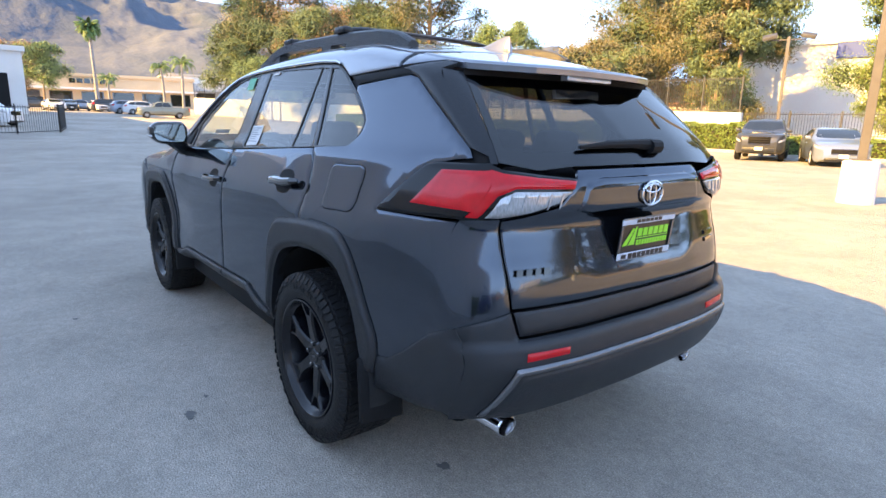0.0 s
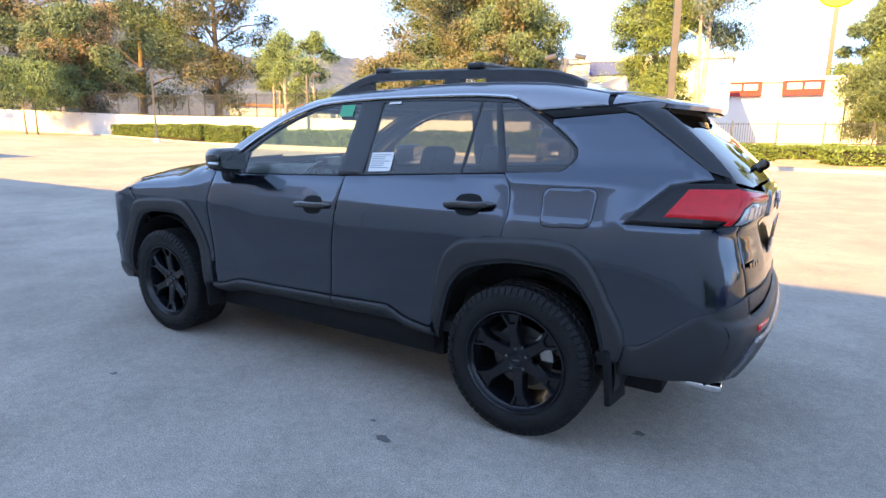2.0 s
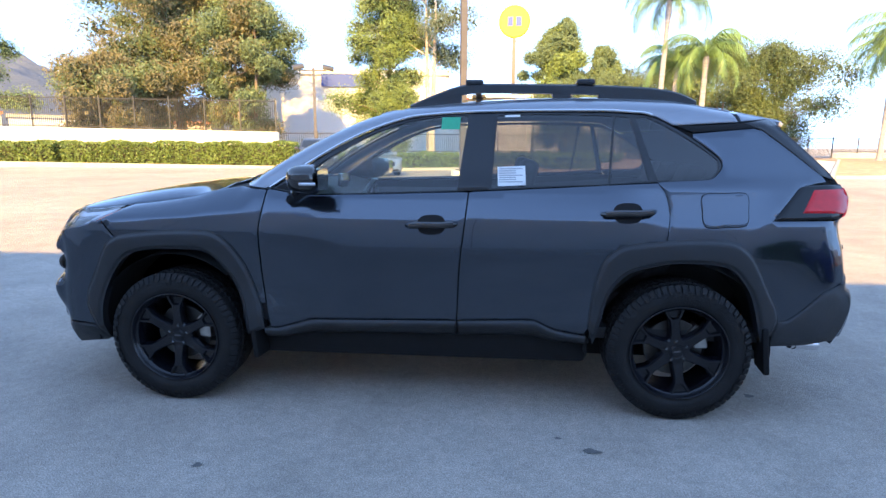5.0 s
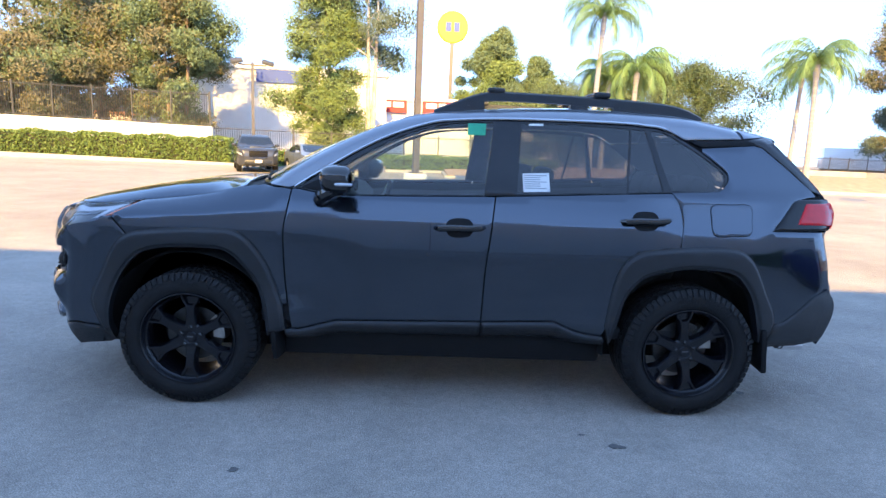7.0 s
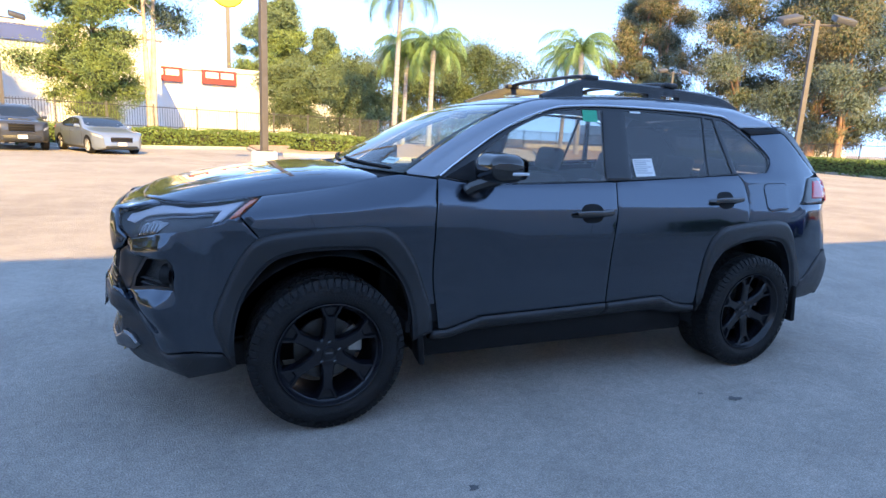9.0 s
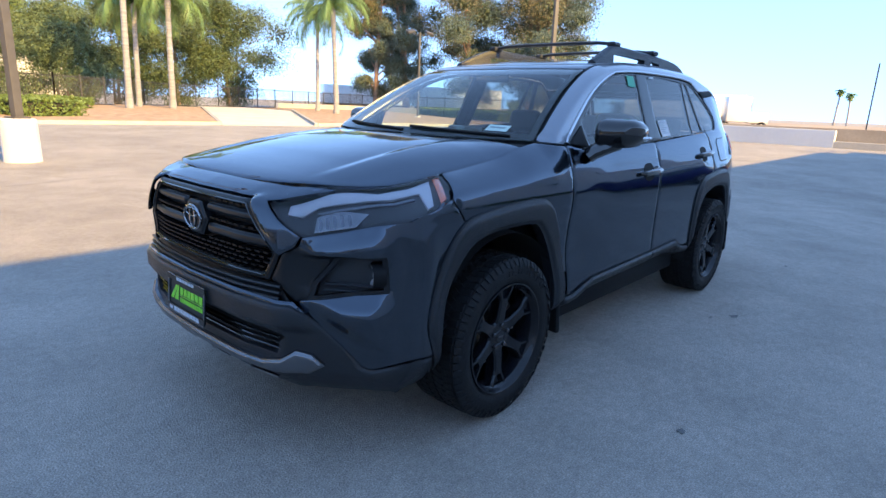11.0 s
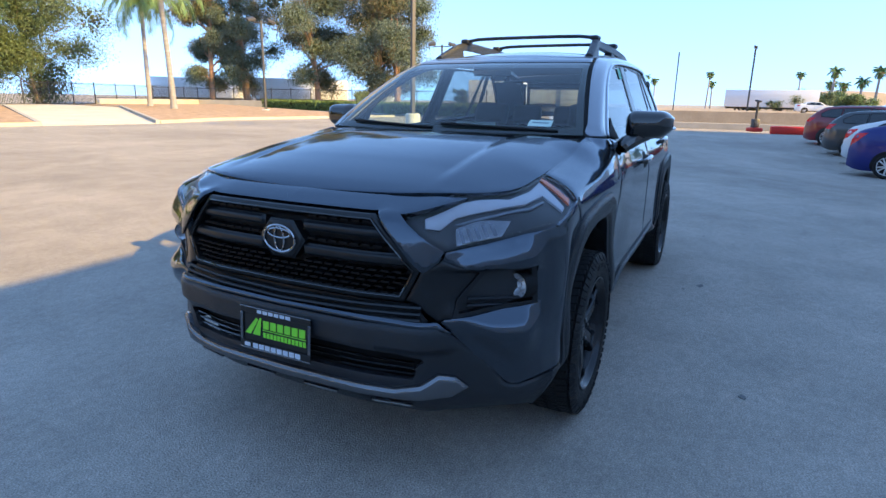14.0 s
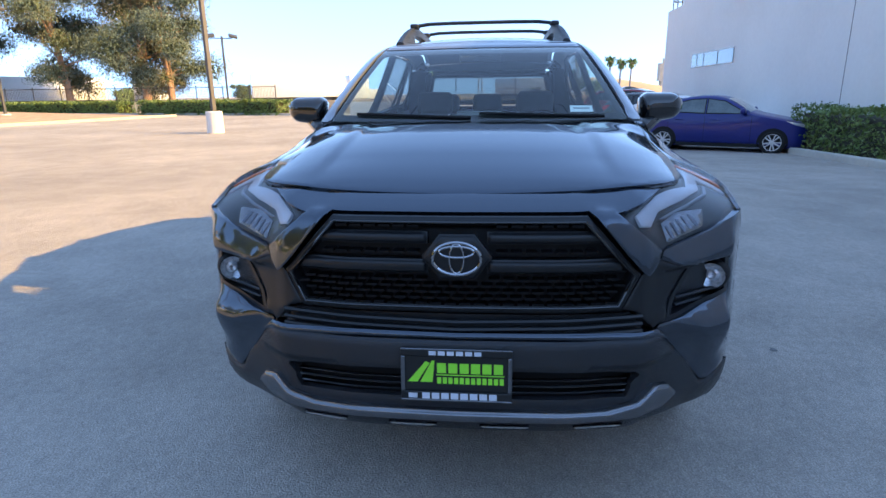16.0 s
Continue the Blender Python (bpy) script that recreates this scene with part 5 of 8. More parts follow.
# roof rails and crossbars
for s in (-1, 1):
    bm = bmesh.new()
    pts = [(-0.085, 1.628), (0.02, 1.672), (0.13, 1.715), (0.22, 1.738), (0.33, 1.745), (0.60, 1.742), (0.95, 1.734), (1.25, 1.716), (1.38, 1.690), (1.47, 1.652)]
    pts = rounded(pts, False, per=4)
    yb = [0.505 - 0.045 * float(smooth01((x + 0.1) / 0.5)) for x, z in pts]
    hh = [min(0.052, max(0.016, z - (float(roof(x, 0.46)[2]) - 0.004))) for x, z in pts]
    rings = []
    for (x, z), y, h in zip(pts, yb, hh):
        rings.append([bm.verts.new((x, s * (y + dy), z + dz)) for dy, dz in ((0.030, -h), (0.026, -0.010), (0.010, 0.0), (-0.012, 0.0), (-0.020, -0.012), (-0.018, -h))])
    for a, b in zip(rings, rings[1:]):
        for i in range(6):
            bm.faces.new((a[i], a[(i + 1) % 6], b[(i + 1) % 6], b[i]))
    bm.faces.new(rings[0])
    bm.faces.new(rings[-1][::-1])
    rail = part("roof_rail", bm, CLAD, suv, "black raised roof rail", smooth=40)
    for x0, x1 in ((-0.07, 0.20), (0.70, 0.80), (0.95, 1.46)):
        bm = bmesh.new()
        n = 8
        rr = []
        for i in range(n + 1):
            x = x0 + (x1 - x0) * i / n
            zt = float(np.interp(x, [p[0] for p in pts], [p[1] for p in pts])) - 0.02
            y = float(np.interp(x, [p[0] for p in pts], yb))
            zb = float(roof(x, s * y)[2]) - 0.006
            rr.append([bm.verts.new((x, s * (y + a), z)) for a, z in ((0.032, zb), (0.024, zt), (-0.016, zt), (-0.024, zb))])
        for a, b in zip(rr, rr[1:]):
            for i in range(4):
                bm.faces.new((a[i], a[(i + 1) % 4], b[(i + 1) % 4], b[i]))
        bm.faces.new(rr[0])
        bm.faces.new(rr[-1][::-1])
        part("rail_foot", bm, CLAD, rail)
for x in (0.27, 0.88):
    bm = bmesh.new()
    tube(bm, [(x, -0.455, 1.742), (x, -0.43, 1.757), (x, -0.36, 1.765)] + [(x, y, 1.768) for y in (-0.2, 0, 0.2)] + [(x, 0.36, 1.765), (x, 0.43, 1.757), (x, 0.455, 1.742)], 0.021, 10, flat=0.55)
    cb = part("crossbar", bm, CLAD, suv, "black roof crossbar")
    for s in (-1, 1):
        bm = bmesh.new()
        box(bm, (x - 0.05, s * 0.462 - 0.028, 1.735), (x + 0.05, s * 0.462 + 0.028, 1.766), 0.012)
        part("clamp", bm, CLAD, cb)
bm = bmesh.new()
fin = [(1.34, 1.668, 0.03), (1.40, 1.680, 0.032), (1.46, 1.698, 0.026), (1.51, 1.708, 0.016), (1.535, 1.706, 0.010), (1.545, 1.67, 0.012)]
rr = []
for x, z, w in fin:
    zb = float(roof(x, 0)[2]) - 0.004
    rr.append([bm.verts.new((x, -w, zb)), bm.verts.new((x, -w * 0.55, zb + (z - zb) * 0.7)), bm.verts.new((x, 0, max(z, zb + 0.003))), bm.verts.new((x, w * 0.55, zb + (z - zb) * 0.7)), bm.verts.new((x, w, zb))])
for a, b in zip(rr, rr[1:]):
    for i in range(4):
        bm.faces.new((a[i], a[i + 1], b[i + 1], b[i]))
bm.faces.new(rr[-1])
part("antenna_fin", bm, ROOFPAINT, suv, "pale shark-fin antenna", smooth=50)

# door mirrors
for s in (-1, 1):
    bm = bmesh.new()
    n, mseg = 14, 18
    rings = []
    for i in range(n + 1):
        t = i / n                       # from the inner end out
        y = 0.852 + 0.222 * t
        kx = math.sin(math.pi * min(1, 0.16 + 0.84 * (1 - t) ** 0.55 if t > 0.5 else 0.75 + 0.25 * (t / 0.5) ** 0.5) / 2)
        w = 0.060 + 0.020 * kx
        sc = (1 - max(0, (t - 0.72) / 0.28) ** 2 * 0.55) * (1 - max(0, (0.18 - t) / 0.18) ** 2 * 0.35)
        ring = []
        for j in range(mseg):
            a = 2 * math.pi * j / mseg
            cx, cz = math.cos(a), math.sin(a)
            ex = abs(cx) ** 0.6 * (1 if cx > 0 else -1)
            ez = abs(cz) ** 0.75 * (1 if cz > 0 else -1)
            x = -0.525 + 0.03 * (1 - t) * -1 + (0.058 if cx > 0 else 0.105) * ex * sc
            z = 1.228 + 0.012 * t + (0.080 - 0.016 * t) * ez * sc
            ring.append(bm.verts.new((x, s * y, z)))
        rings.append(ring)
    for a, b in zip(rings, rings[1:]):
        for j in range(mseg):
            bm.faces.new((a[j], a[(j + 1) % mseg], b[(j + 1) % mseg], b[j]))
    bm.faces.new(rings[0])
    bm.faces.new(rings[-1][::-1])
    mir = part("door_mirror", bm, GLOSSBLACK, suv, "gloss black door mirror", smooth=50)
    bm = bmesh.new()
    tube(bm, [(-0.66, s * 0.845, 1.115), (-0.645, s * 0.865, 1.140), (-0.60, s * 0.905, 1.165), (-0.55, s * 0.945, 1.190)], [0.044, 0.048, 0.046, 0.048], 10, flat=0.8)
    part("mirror_arm", bm, GLOSSBLACK, mir)
    bm = bmesh.new()
    tube(bm, [(-0.633, s * 0.895, 1.210), (-0.628, s * 0.98, 1.212), (-0.60, s * 1.045, 1.216), (-0.53, s * 1.078, 1.218), (-0.47, s * 1.074, 1.218)], 0.008, 6)
    part("mirror_turn_signal", bm, CLEARLAMP, mir, "slim clear repeater lamp")
    bm = bmesh.new()
    pl = rounded([(0.885, 1.190), (0.885, 1.278), (0.95, 1.288), (1.035, 1.282), (1.056, 1.262), (1.050, 1.205), (1.02, 1.188), (0.95, 1.182)], per=3)
    vs = [bm.verts.new((-0.463, s * y, z)) for y, z in pl]
    bm.faces.new(vs)
    part("mirror_glass", bm, DIMMIRROR, mir, "mirror glass")

# underside, wheel housings, cabin shell
bm = bmesh.new()
box(bm, (-2.0, -0.58, 0.22), (1.95, 0.58, 0.36), 0.03)
part("underbody", bm, MATTEBLACK, suv, "black underbody")
for nm, lo, hi in (("floor_pan", (-0.88, -0.79, 0.25), (0.90, 0.79, 0.40)), ("engine_block", (-2.10, -0.55, 0.34), (-0.98, 0.55, 0.97)), ("boot_floor", (0.80, -0.55, 0.34), (2.10, 0.55, 0.60))):
    bm = bmesh.new()
    box(bm, lo, hi, 0.03)
    part(nm, bm, MATTEBLACK, suv, "black underside")
for x in (-1.345, 1.345):
    for s in (-1, 1):
        bm = bmesh.new()
        prof = [(0.870, 0.46), (0.76, 0.47), (0.55, 0.46), (0.55, 0.05)]
        rr = []
        for i in range(25):
            t = math.pi * (-0.03 + 1.06 * i / 24)
            rr.append([bm.verts.new((x + r * math.cos(t), s * y, 0.362 + r * math.sin(t))) for y, r in prof])
        for a, b in zip(rr, rr[1:]):
            for i in range(3):
                bm.faces.new((a[i], a[i + 1], b[i + 1], b[i]))
        part("wheel_housing", bm, LINER, suv, "black wheel-housing liner")
    for s in (-1, 1):
        bm = bmesh.new()
        xf = x + (0.425 if x > 0 else 0.44)
        lean = 0.015
        box(bm, (-0.016, -0.085, -0.27), (0.016, 0.085, -0.02 if x > 0 else 0.10), 0.012, Matrix.Translation((xf, s * 0.812, 0.525)) @ pose(0, 0, 0, 0, -6, s * 8))
        part("mud_flap", bm, MATTEBLACK, suv, "black plastic mud flap")
lining = [(-0.86, 0.40), (0.82, 0.40), (0.88, 0.86), (1.84, 0.86), (1.86, 0.45), (2.0, 0.45), (2.05, 1.0), (1.62, 1.20), (0.0, 1.10), (-0.70, 1.10), (-0.90, 1.05)]
for chart, flip in ((side, False), (right_of(side), True)):
    panel("cabin_lining", chart, lining, CABIN, suv, "dark cabin side lining", gap=0, proud=-0.055, bev=0, depth=0, step=0.06, flip=flip)
head = [(x * 0.96 + 0.03, y * 0.93) for x, y in roof_poly]
panel("headliner", roof, head, HEADLINER, suv, "grey headliner", gap=0, proud=-0.035, bev=0, depth=0, step=0.08)

# ---- wheels and cabin ----
R_TYRE = 0.362


def wheel(name, m):
    """Satin black six-spoke wheel on an all-terrain tyre; the outer face looks to -y, the hub's face at the origin."""
    w = empty(name, "satin black six-spoke alloy wheel with all-terrain tyre", "wheel")
    bm = bmesh.new()
    R = R_TYRE
    lathe(bm, [(-0.018, 0.244), (-0.036, 0.250), (-0.046, 0.264), (-0.050, 0.290), (-0.045, 0.322), (-0.036, 0.340), (-0.022, R - 0.010), (0.0, R - 0.007), (0.095, R - 0.005), (0.19, R - 0.007), (0.212, R - 0.012),
               (0.228, 0.330), (0.232, 0.29), (0.222, 0.25), (0.20, 0.232)], 72)
    ty = part("tyre", bm, RUBBER, w, "black all-terrain tyre")
    bm = bmesh.new()
    n = 66
    for i in range(n):
        a = 2 * math.pi * i / n
        for row, (y0, y1, da, tilt, hgt) in enumerate(((-0.026, 0.022, 0.0, 12, 0.0), (0.028, 0.068, 0.5, -25, 0.003), (0.074, 0.116, 0.0, 25, 0.003), (0.122, 0.162, 0.5, -25, 0.003), (0.168, 0.214, 0.0, 12, 0.0))):
            mm = pose(0, 0, 0, 0, -math.degrees(a + da * 2 * math.pi / n), 0) @ Matrix.Translation((R - 0.006 + hgt, (y0 + y1) / 2, 0)) @ pose(0, 0, 0, tilt, 0, 0)
            hw, hl = (y1 - y0) / 2, 0.0158
            vs = [bm.verts.new(mm @ Vector(c)) for c in ((-0.006, -hw, -hl), (-0.006, hw, -hl), (-0.006, hw, hl), (-0.006, -hw, hl), (0.003, -hw * 0.9, -hl * 0.85), (0.003, hw * 0.9, -hl * 0.85), (0.003, hw * 0.9, hl * 0.85), (0.003, -hw * 0.9, hl * 0.85))]
            for f in ((4, 5, 6, 7), (0, 1, 5, 4), (1, 2, 6, 5), (2, 3, 7, 6), (3, 0, 4, 7)):
                bm.faces.new([vs[j] for j in f])
        # shoulder lugs on the sidewall
        if i % 1 == 0:
            mm = pose(0, 0, 0, 0, -math.degrees(a), 0)
            long = 0.030 if i % 2 else 0.020
            vs = [bm.verts.new(mm @ Vector(c)) for c in ((R - 0.010, -0.030, -0.0150), (R - 0.010, -0.030, 0.0150), (R - 0.012 - long, -0.047, 0.012), (R - 0.012 - long, -0.047, -0.012),
                                                      (R - 0.006, -0.036, -0.0135), (R - 0.006, -0.036, 0.0135), (R - 0.012 - long, -0.052, 0.008), (R - 0.012 - long, -0.052, -0.008))]
            for f in ((4, 5, 6, 7), (0, 1, 5, 4), (1, 2, 6, 5), (2, 3, 7, 6), (3, 0, 4, 7)):
                bm.faces.new([vs[j] for j in f])
    part("tread", bm, RUBBER, ty, smooth=0)
    bm = bmesh.new()
    for k in range(9):
        a0 = radians(40 + k * 13 + (150 if k > 4 else 0))
        for da in (0.0, 0.08):
            mm = pose(0, 0, 0, 0, -math.degrees(a0 + da), 0)
            box(bm, (0.292, -0.0515, -0.007), (0.312, -0.0495, 0.007), 0, mm)
    tagged(part("sidewall_relief", bm, RUBBER, ty, smooth=0), kind="stuff")
    bm = bmesh.new()
    lathe(bm, [(-0.030, 0.252), (-0.044, 0.249), (-0.045, 0.243), (-0.034, 0.236), (-0.022, 0.232), (-0.014, 0.224), (0.012, 0.218), (0.05, 0.212), (0.17, 0.208), (0.20, 0.232)], 60)
    rim = part("rim", bm, WHEELBLACK, w)
    # six raised bars, each flaring at the rim into a foot with a sunk pocket
    stations = ((0.030, 0.033, 0.002, 0.0), (0.068, 0.031, 0.000, 0.0), (0.090, 0.027, -0.005, 0.0), (0.135, 0.025, -0.010, 0.0), (0.160, 0.026, -0.012, 0.0),
                (0.176, 0.031, -0.013, 0.0), (0.184, 0.036, -0.014, 0.014), (0.204, 0.046, -0.016, 0.018), (0.221, 0.053, -0.018, 0.016), (0.227, 0.056, -0.018, 0.0), (0.234, 0.058, -0.014, 0.0))
    for i in range(6):
        bm = bmesh.new()
        mm = pose(0, 0, 0, 0, -60 * i - 30, 0)
        rr = []
        for r, h, d, sunk in stations:
            p = max(0.006, h - 0.017)
            sect = ((-h - 0.004, d + 0.050), (-h, d + 0.009), (-h + 0.006, d), (-p, d), (-p + 0.005, d + sunk), (p - 0.005, d + sunk), (p, d), (h - 0.006, d), (h, d + 0.009), (h + 0.004, d + 0.050))
            rr.append([bm.verts.new(mm @ Vector((r, y, z))) for z, y in sect])
        for a, b in zip(rr, rr[1:]):
            for j in range(10):
                bm.faces.new((a[j], a[(j + 1) % 10], b[(j + 1) % 10], b[j]))
        bm.faces.new(rr[0])
        bm.faces.new(rr[-1][::-1])
        part("spoke", bm, WHEELBLACK, rim, smooth=25)
    bm = bmesh.new()
    lathe(bm, [(-0.004, 0.001), (-0.004, 0.027), (0.001, 0.031), (0.001, 0.036), (-0.002, 0.039), (0.000, 0.064), (0.010, 0.074), (0.05, 0.078)], 30)
    part("hub", bm, WHEELBLACK, rim)
    bm = bmesh.new()
    box(bm, (-0.017, -0.006, -0.004), (0.017, -0.003, 0.004))
    part("cap_bars", bm, SILVER, rim, "pale badge bars", smooth=0)
    for i in range(5):
        bm = bmesh.new()
        a = 2 * math.pi * i / 5 + 0.3
        lathe(bm, [(-0.012, 0.001), (-0.012, 0.006), (-0.008, 0.010), (0.014, 0.011)], 6, Matrix.Translation((0.052 * math.cos(a), 0, 0.052 * math.sin(a))))
        part("lug_nut", bm, GLOSSBLACK, rim, smooth=20)
    bm = bmesh.new()
    lathe(bm, [(0.075, 0.07), (0.070, 0.08), (0.070, 0.150), (0.078, 0.152), (0.088, 0.150), (0.088, 0.07)], 40)
    part("brake_disc", bm, DISC, w, "bare steel brake disc")
    bm = bmesh.new()
    rr = []
    for i in range(7):
        t = radians(-5 + 50 * i / 6)
        rr.append([bm.verts.new((r * math.cos(t), y, r * math.sin(t))) for r, y in ((0.105, 0.045), (0.165, 0.045), (0.172, 0.06), (0.172, 0.11), (0.105, 0.11))])
    for a, b in zip(rr, rr[1:]):
        for j in range(5):
            bm.faces.new((a[j], a[(j + 1) % 5], b[(j + 1) % 5], b[j]))
    bm.faces.new(rr[0])
    bm.faces.new(rr[-1][::-1])
    part("brake_caliper", bm, STEEL, w, "bare metal caliper")
    w.matrix_world = m
    return w


w0 = wheel("wheel", pose(-1.345, -0.868, 0.362, 0, 2, 0))
w0["group"] = "wheels of the SUV"
w1 = copy_thing(w0, pose(1.345, -0.868, 0.362, 0, -8, 0))
w2 = copy_thing(w0, pose(-1.345, 0.868, 0.362, 0, 20, 180))
copy_thing(w0, pose(1.345, 0.868, 0.362, 0, 5, 180))


def seat(name, x, y, width, lean, label):
    s = empty(name, label, "car seat")
    bm = bmesh.new()
    box(bm, (-0.26, -width / 2, 0.0), (0.26, width / 2, 0.16), 0.05, None, 3)
    part("seat_cushion", bm, SEATCLOTH, s)
    bm = bmesh.new()
    box(bm, (-0.07, -width / 2, 0.0), (0.07, width / 2, 0.60), 0.055, pose(0.27, 0, 0.10, 0, lean, 0), 3)
    part("seat_back", bm, SEATCLOTH, s)
    for o in ([0] if width < 0.8 else [-0.38, 0, 0.38]):
        bm = bmesh.new()
        box(bm, (-0.05, -0.13 + o, 0.63), (0.05, 0.13 + o, 0.80), 0.04, pose(0.27, 0, 0.10, 0, lean, 0), 3)
        for dy in (-0.06, 0.06):
            tube(bm, [pose(0.27, 0, 0.10, 0, lean, 0) @ Vector((0, o + dy, 0.56)), pose(0.27, 0, 0.10, 0, lean, 0) @ Vector((0, o + dy, 0.66))], 0.007, 6)
        part("headrest", bm, SEATCLOTH, s)
    s.matrix_world = pose(x, y, 0.40 + 0.06, 0, 0, 0)
    return s


bm = bmesh.new()
box(bm, (-0.95, -0.80, 0.395), (2.02, 0.80, 0.46), 0.01)
part("cabin_floor", bm, CABIN, suv, "dark carpeted cabin floor")
seat("driver_seat", 0.10, -0.37, 0.52, 17, "black front car seat with headrest")
seat("passenger_seat", 0.10, 0.37, 0.52, 17, "black front car seat with headrest")
seat("rear_bench", 0.95, 0.0, 1.22, 22, "black rear bench with three headrests")
bm = bmesh.new()
rr = []
for y in np.linspace(-0.74, 0.74, 13):
    b = 0.015 * math.exp(-((y + 0.37) / 0.16) ** 2)
    rr.append([bm.verts.new(c) for c in ((-0.98, y, 0.60), (-0.90, y, 1.165), (-0.74, y, 1.172 + b), (-0.60, y, 1.14 + b), (-0.53, y, 1.07), (-0.52, y, 0.88), (-0.62, y, 0.74), (-0.70, y, 0.46))])
for a, b in zip(rr, rr[1:]):
    for i in range(7):
        bm.faces.new((a[i], a[i + 1], b[i + 1], b[i]))
dash = part("dashboard", bm, CABIN, suv, "dark soft-touch dashboard", smooth=50)
bm = bmesh.new()
box(bm, (-0.62, -0.13, 1.10), (-0.595, 0.12, 1.225), 0.008)
part("screen_unit", bm, GLOSSBLACK, dash, "black centre screen")
bm = bmesh.new()
box(bm, (-0.60, -0.14, 0.46), (0.35, 0.14, 0.72), 0.03)
part("centre_console", bm, CABIN, suv, "dark centre console")
st = empty("steering_wheel", "black leather steering wheel before the dashboard", "steering wheel")
bm = bmesh.new()
tube(bm, [(0.185 * math.cos(t), 0, 0.185 * math.sin(t)) for t in np.linspace(0, 2 * math.pi, 33)], 0.016, 8, False)
part("wheel_rim", bm, GLOSSBLACK, st)
bm = bmesh.new()
box(bm, (-0.075, -0.02, -0.06), (0.075, 0.03, 0.06), 0.02)
for a in (0, 180, 270):
    box(bm, (0.05, -0.008, -0.022), (0.18, 0.012, 0.022), 0.006, pose(0, 0, 0, 0, a, 0))
tube(bm, [(0, 0.02, 0), (0, 0.30, -0.0)], 0.035, 8)
part("wheel_hub", bm, CABIN, st)
st.matrix_world = pose(-0.40, -0.37, 1.03, 0, 0, 90) @ pose(0, 0, 0, 24, 0, 0)
bm = bmesh.new()
box(bm, (-0.02, -0.12, -0.035), (0.012, 0.12, 0.035), 0.012, Matrix.Translation((-0.36, 0, 1.52)))
part("inner_mirror", bm, GLOSSBLACK, suv, "black interior mirror")

# ---- the place ----


def ground_z(x, y):
    """The lot rises to the west and dips to a drain beside the south-east row of cars."""
    x, y = np.asarray(x, float), np.asarray(y, float)
    dip = 0.034 * np.clip(x - 4.0, 0, 9) * np.clip((0.5 - y) / 4.0, 0, 1) * np.clip((27.0 - x) / 7.0, 0, 1)
    return 0.035 * np.maximum(0.0, -35.0 - x) - dip


def asphalt_mat():
    """Sun-bleached asphalt: broad faded patches, faint streaks, and pale and dark grit."""
    m = node_mat("weathered_asphalt", (0.43, 0.386, 0.335), 0.9, 0, bump=0.7, bump_scale=130, spec=0.25)
    nt = m.node_tree
    b = nt.nodes["Principled BSDF"]
    co = nt.nodes.new("ShaderNodeTexCoord")
    last = None
    for scale, detail, lo, hi, p0, p1 in ((0.22, 6, 0.86, 1.10, 0.35, 0.65), (2.6, 6, 0.90, 1.08, 0.3, 0.7), (150.0, 2, 0.66, 1.30, 0.30, 0.72), (55.0, 3, 0.88, 1.10, 0.3, 0.7), (18.0, 4, 0.90, 1.10, 0.3, 0.7), (0.9, 3, 0.94, 1.06, 0.3, 0.7)):
        n = nt.nodes.new("ShaderNodeTexNoise")
        n.inputs["Scale"].default_value, n.inputs["Detail"].default_value = scale, detail
        nt.links.new(co.outputs["Object"], n.inputs["Vector"])
        r = nt.nodes.new("ShaderNodeMapRange")
        for i, v in enumerate((p0, p1, lo, hi)):
            r.inputs[i + 1].default_value = v
        nt.links.new(n.outputs[0], r.inputs[0])
        if last is None:
            last = r.outputs[0]
        else:
            k = nt.nodes.new("ShaderNodeMath")
            k.operation = "MULTIPLY"
            nt.links.new(last, k.inputs[0])
            nt.links.new(r.outputs[0], k.inputs[1])
            last = k.outputs[0]
    mx = nt.nodes.new("ShaderNodeMix")
    mx.data_type, mx.blend_type = "RGBA", "MULTIPLY"
    mx.inputs[0].default_value = 1.0
    mx.inputs[6].default_value = (0.43, 0.386, 0.335, 1)
    nt.links.new(last, mx.inputs[7])
    nt.links.new(mx.outputs[2], b.inputs["Base Color"])
    return m


ASPHALT = asphalt_mat()
WHITEWALL = node_mat("white_painted_wall", (0.72, 0.71, 0.69), 0.8, 0, vary=0.05, scale=0.5, bump=0.15, bump_scale=40)
DRIVEWAY = node_mat("bleached_concrete", (0.64, 0.59, 0.50), 0.85, 0, vary=0.12, scale=0.6, bump=0.3, bump_scale=50)
CONCRETE = node_mat("pale_concrete", (0.46, 0.43, 0.38), 0.85, 0, vary=0.14, scale=0.8, bump=0.3, bump_scale=50)
MULCH = node_mat("orange_bark_mulch", (0.45, 0.31, 0.20), 0.95, 0, vary=0.35, scale=2.5, bump=0.9, bump_scale=25)
IRON = node_mat("dark_painted_iron", (0.06, 0.06, 0.06), 0.5, 0.2, vary=0.2, scale=6)
POLEBROWN = node_mat("brown_painted_pole", (0.100, 0.093, 0.092), 0.55, 0.1, vary=0.15, scale=5)
LAMPHEAD = node_mat("grey_lamp_housing", (0.10, 0.098, 0.095), 0.5, 0.3, vary=0.15, scale=8)
BARK = node_mat("grey_brown_bark", (0.20, 0.15, 0.11), 0.9, 0, vary=0.35, scale=3, bump=0.8, bump_scale=14)
PALEBARK = node_mat("pale_peeling_bark", (0.62, 0.56, 0.48), 0.85, 0, second=(0.36, 0.27, 0.20), scale=2.2, bump=0.4, bump_scale=10)
